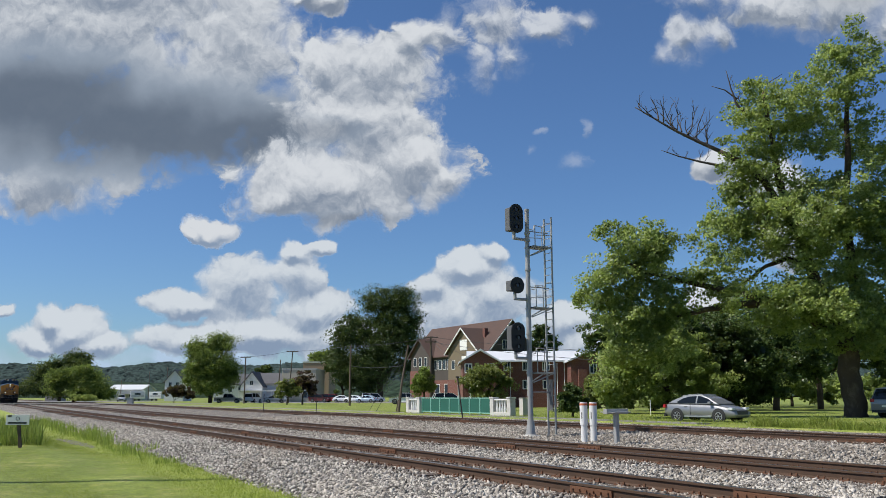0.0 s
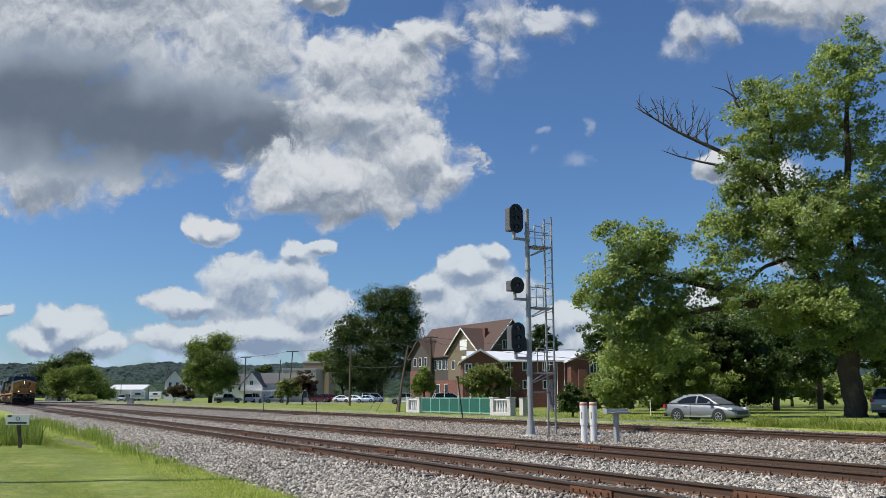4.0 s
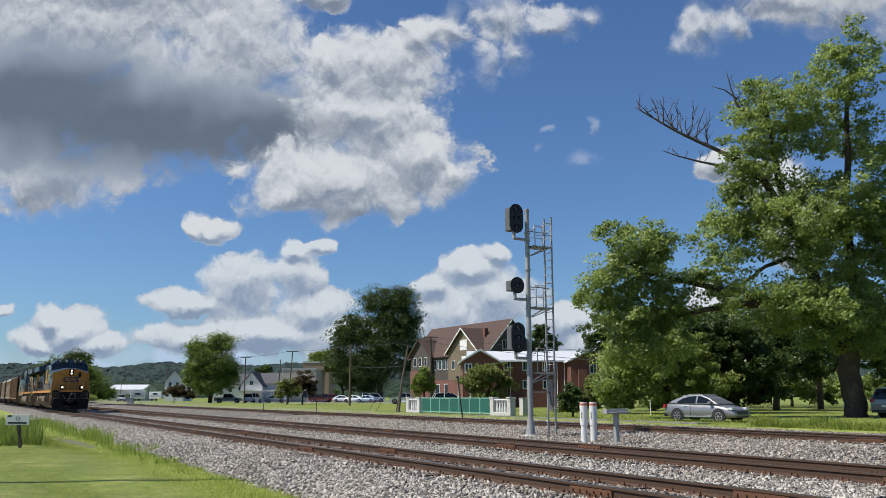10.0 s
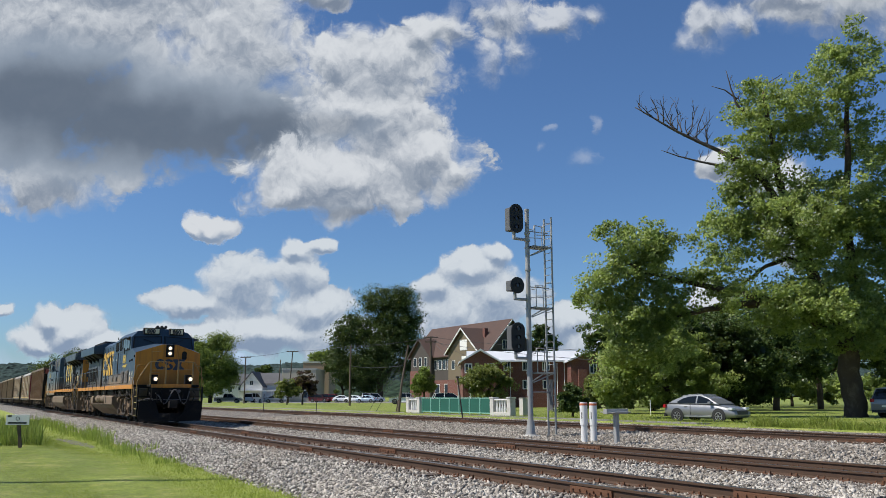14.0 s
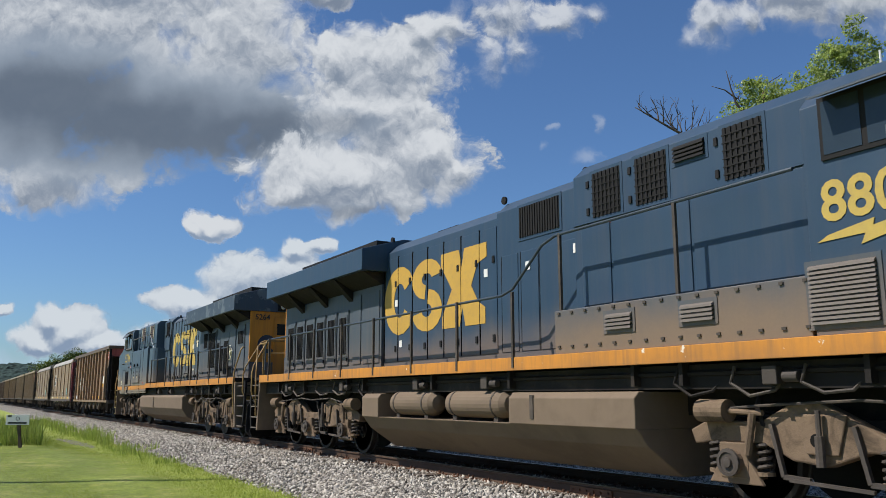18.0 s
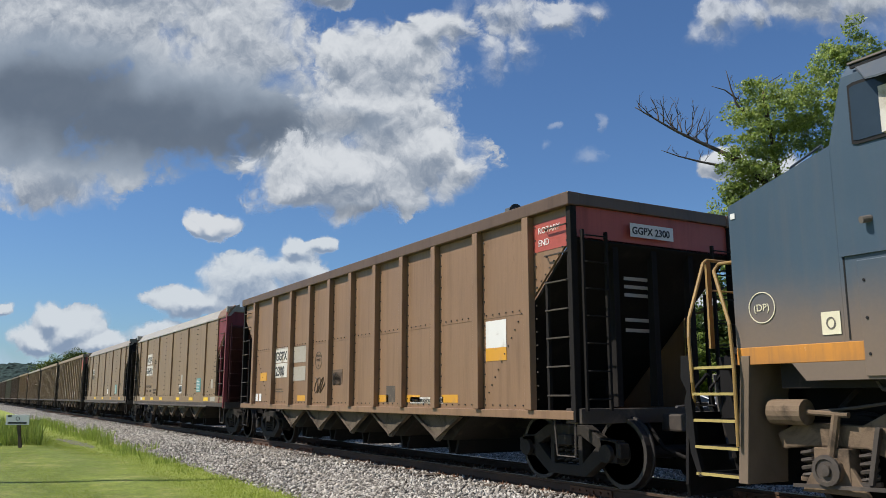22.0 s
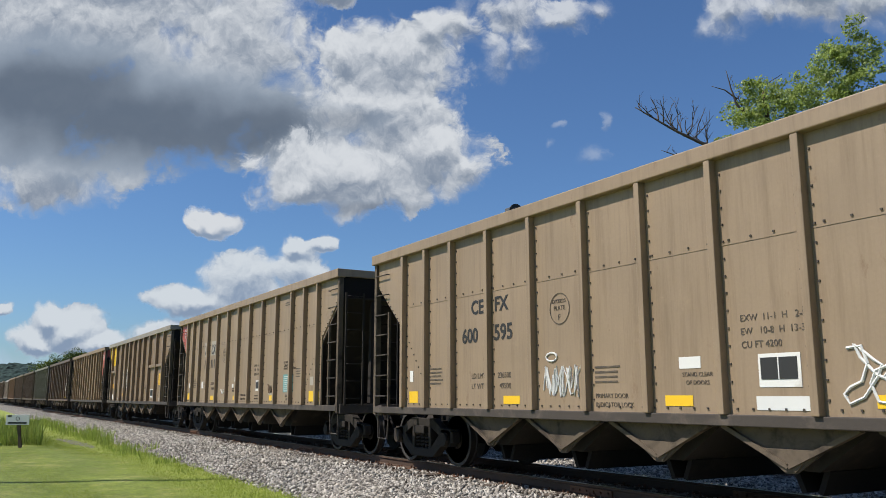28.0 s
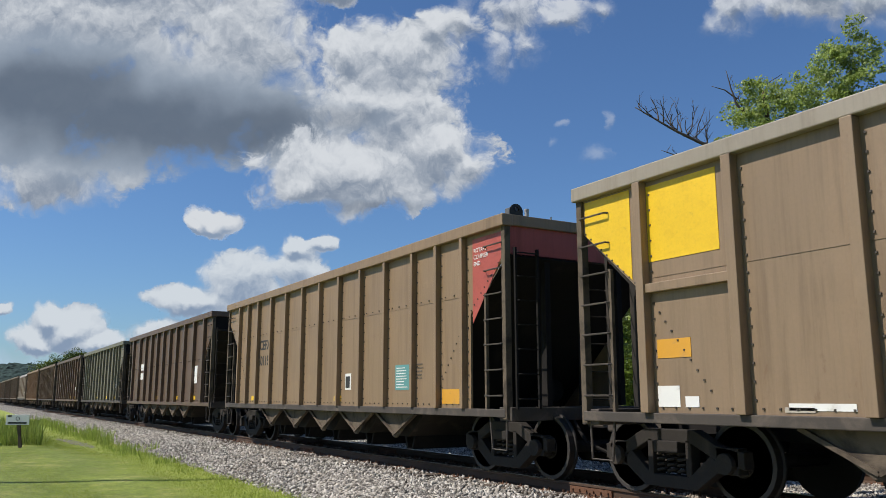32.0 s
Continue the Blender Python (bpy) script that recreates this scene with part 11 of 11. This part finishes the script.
trailer("white camping trailer parked in the yard", 248.92, -91.28, 4.2, 3.0, 15)
trailer("white box trailer parked in the yard", 248.92, -86.05, 4.0, 2.7, -10)

# ---- poles and wires ----
POLE = plain("weathered_pole_wood", (0.115, 0.085, 0.062, 1), 0.9, 0, 0.3, 3, 0.4)
WIRE = plain("dark_wire", (0.03, 0.03, 0.03, 1), 0.6)


def utility_pole(label, ahead, right, top, arms=(), r=0.14, lean=0.0, lamp=False):
    u = thing("utility_pole", label, "utility pole", facing(ahead, right, 0.0), "utility poles")
    part("pole", M().tube([(0, 0, -0.2), (lean * 0.5, 0, top / 2), (lean, 0, top)], r, 9, r * 0.7), POLE, u, "weathered wooden pole")
    for z, w in arms:
        part("crossarm", M().box(lean - w / 2, lean + w / 2, -0.16, -0.05, z - 0.07, z + 0.07), POLE, u, "wooden crossarm")
        for i in range(4):
            part("insulator", M().lathe([(0, 0.04), (0.06, 0.06), (0.14, 0.03)], (lean - w / 2 + 0.12 + i * (w - 0.24) / 3, -0.1, z + 0.07), "z", 8), GRIME, u)
    return u


utility_pole("utility pole with one crossarm", 152.4, -36.36, 8.47, ((8.37, 1.9),))
utility_pole("utility pole with one crossarm", 160.53, -29.82, 9.95, ((9.84, 2.2),), lean=0.6)
utility_pole("plain weathered utility pole", 174.75, -34.71, 8.94, lean=0.4)
utility_pole("plain weathered utility pole by the car park", 113.79, -12.73, 8.18, r=0.16)
utility_pole("tall utility pole with two crossarms", 113.79, -1.7, 9.42, ((9.26, 2.0), (8.64, 1.6)), 0.18)
utility_pole("thin bare pole beside the sheds", 243.84, -80.99, 9.84, r=0.16)
utility_pole("street lamp pole beside the sheds", 243.84, -86.28, 8.51, r=0.12)
utility_pole("bare pole beside the sheds", 264.16, -102.25, 6.61, r=0.14)
up = thing("utility_pole", "tall weathered utility pole standing on the lawn", "utility pole", pose(-20.6, -3.2, LAWN_Z), "utility poles")
part("pole", M().tube([(0, 0, -0.3), (0.03, 0, 5.0), (0.0, 0.05, 11.3)], 0.15, 10, 0.11), POLE, up, "weathered wooden pole")
lp = thing("leaning_pole", "tall leaning pole stayed by guy wires", "pole", facing(68.07, -3.65, 0.0))
part("pole", M().tube([(0, 0, -0.2), (0.25, 0, 2.2), (0.78, 0, 5.4)], 0.11, 8, 0.07), POLE, lp, "leaning weathered pole")
part("guy_wire", M().tube([(0.7, 0, 5.0), (-2.6, 2, 0)], 0.018, 5), WIRE, lp, "guy wire")
part("guy_wire", M().tube([(0.72, 0, 4.6), (-2.0, 2.5, 0)], 0.018, 5), WIRE, lp, "guy wire")
part("side_stake", M().tube([(-0.18, 0.1, -0.1), (-0.02, 0.1, 1.0)], 0.05, 6), POLE, lp)
bp = thing("dark_stake", "dark leaning steel stake beside the siding", "stake", facing(52.83, 1.22, 0.0))
part("stake", M().tube([(0, 0, -0.1), (-0.3, 0, 2.4)], 0.045, 7), GRIME, bp)
part("cap", M().box(-0.42, -0.2, -0.1, 0.1, 2.4, 2.5), GRIME, bp)
for a, r, z, lab in ((72.14, -15.5, 1.45, "thin dark post beside the siding"), (72.14, -10.95, 1.1, "thin dark post beside the siding"), (56.9, 14.12, 1.0, "thin white post on the grass")):
    solo("thin_post", M().cyl((0, 0, -0.1), (0, 0, z), 0.03, 7), GRIME if z != 1.0 else WHITE_POST, lab, "post", at=facing(a, r, 0.0), group="thin posts")
solo("relay_box", M().box(-0.5, 0.5, -0.4, 0.4, -0.1, 1.0).box(-0.55, 0.55, -0.45, 0.45, 1.0, 1.08), ALU, "small grey relay box beside the siding", "box", bevel=0.02, at=facing(152.4, -57.13, 0.0))


def wires(label, ends, sag):
    m = M()
    for a, b in ends:
        p, q = spot(*a), spot(*b)
        m.tube([p.lerp(q, i / 10) - Vector((0, 0, sag * 4 * (i / 10) * (1 - i / 10))) for i in range(11)], 0.022, 4)
    tagged(solo("overhead_wires", m, WIRE, label, "wires"), kind="stuff")


wires("thin overhead wires between the poles", [((113.79, -1.7, 9.26), (113.79, -12.73, 8.11)), ((113.79, -2.08, 9.26), (113.79, -12.73, 7.87)), ((113.79, -12.73, 5.41), (68.07, -3.32, 3.73)), ((113.79, -12.73, 8.11), (160.53, -29.82, 9.95)), ((160.53, -30.03, 9.95), (152.4, -36.36, 8.47)), ((152.4, -36.16, 8.47), (243.84, -80.99, 9.5)), ((113.79, -1.47, 9.11), (93.47, 4.18, 5.17)), ((113.79, -1.39, 8.64), (60.96, 12.02, 3.8)), ((113.79, -1.23, 9.26), (96.52, 18.06, 6.47)), ((113.79, -1.31, 8.64), (93.47, 2.91, 3.58))], 0.22)

# ---- ties ----
for track, yc, first, last in zip(TRACK_OBS, (8.70, 13.85, 24.9), (-92, -82, -70), (6, 4, -8)):
    add_ties(track, yc, first, last, 0.53 if yc < 20 else 0.56)


def motions():
    for ob, turn in CLOUDS:
        home = Matrix.Translation(EYE)
        walk(ob, [(0.0, home), (32.0, home @ turn)])
    for ob, x20, turned in TRAIN:
        spin = pose(0, 0, 0, 0, 0, 180) if turned else Matrix()
        walk(ob, [(0.0, Matrix.Translation((x20 - 20 * SPEED, TRAIN_Y, 0)) @ spin), (16.0, Matrix.Translation((x20 - 4 * SPEED, TRAIN_Y, 0)) @ spin), (32.0, Matrix.Translation((x20 + 12 * SPEED, TRAIN_Y, 0)) @ spin)])

    for ws in WHEELS:
        x, _, r = ws.matrix_basis.translation
        way = -1 if ws.parent == LOCO_B else 1
        step = 1 / 15
        walk(ws, [(i * step, pose(x, 0, r) @ Matrix.Rotation(way * SPEED * i * step / r, 4, "Y")) for i in range(481)])


motions()
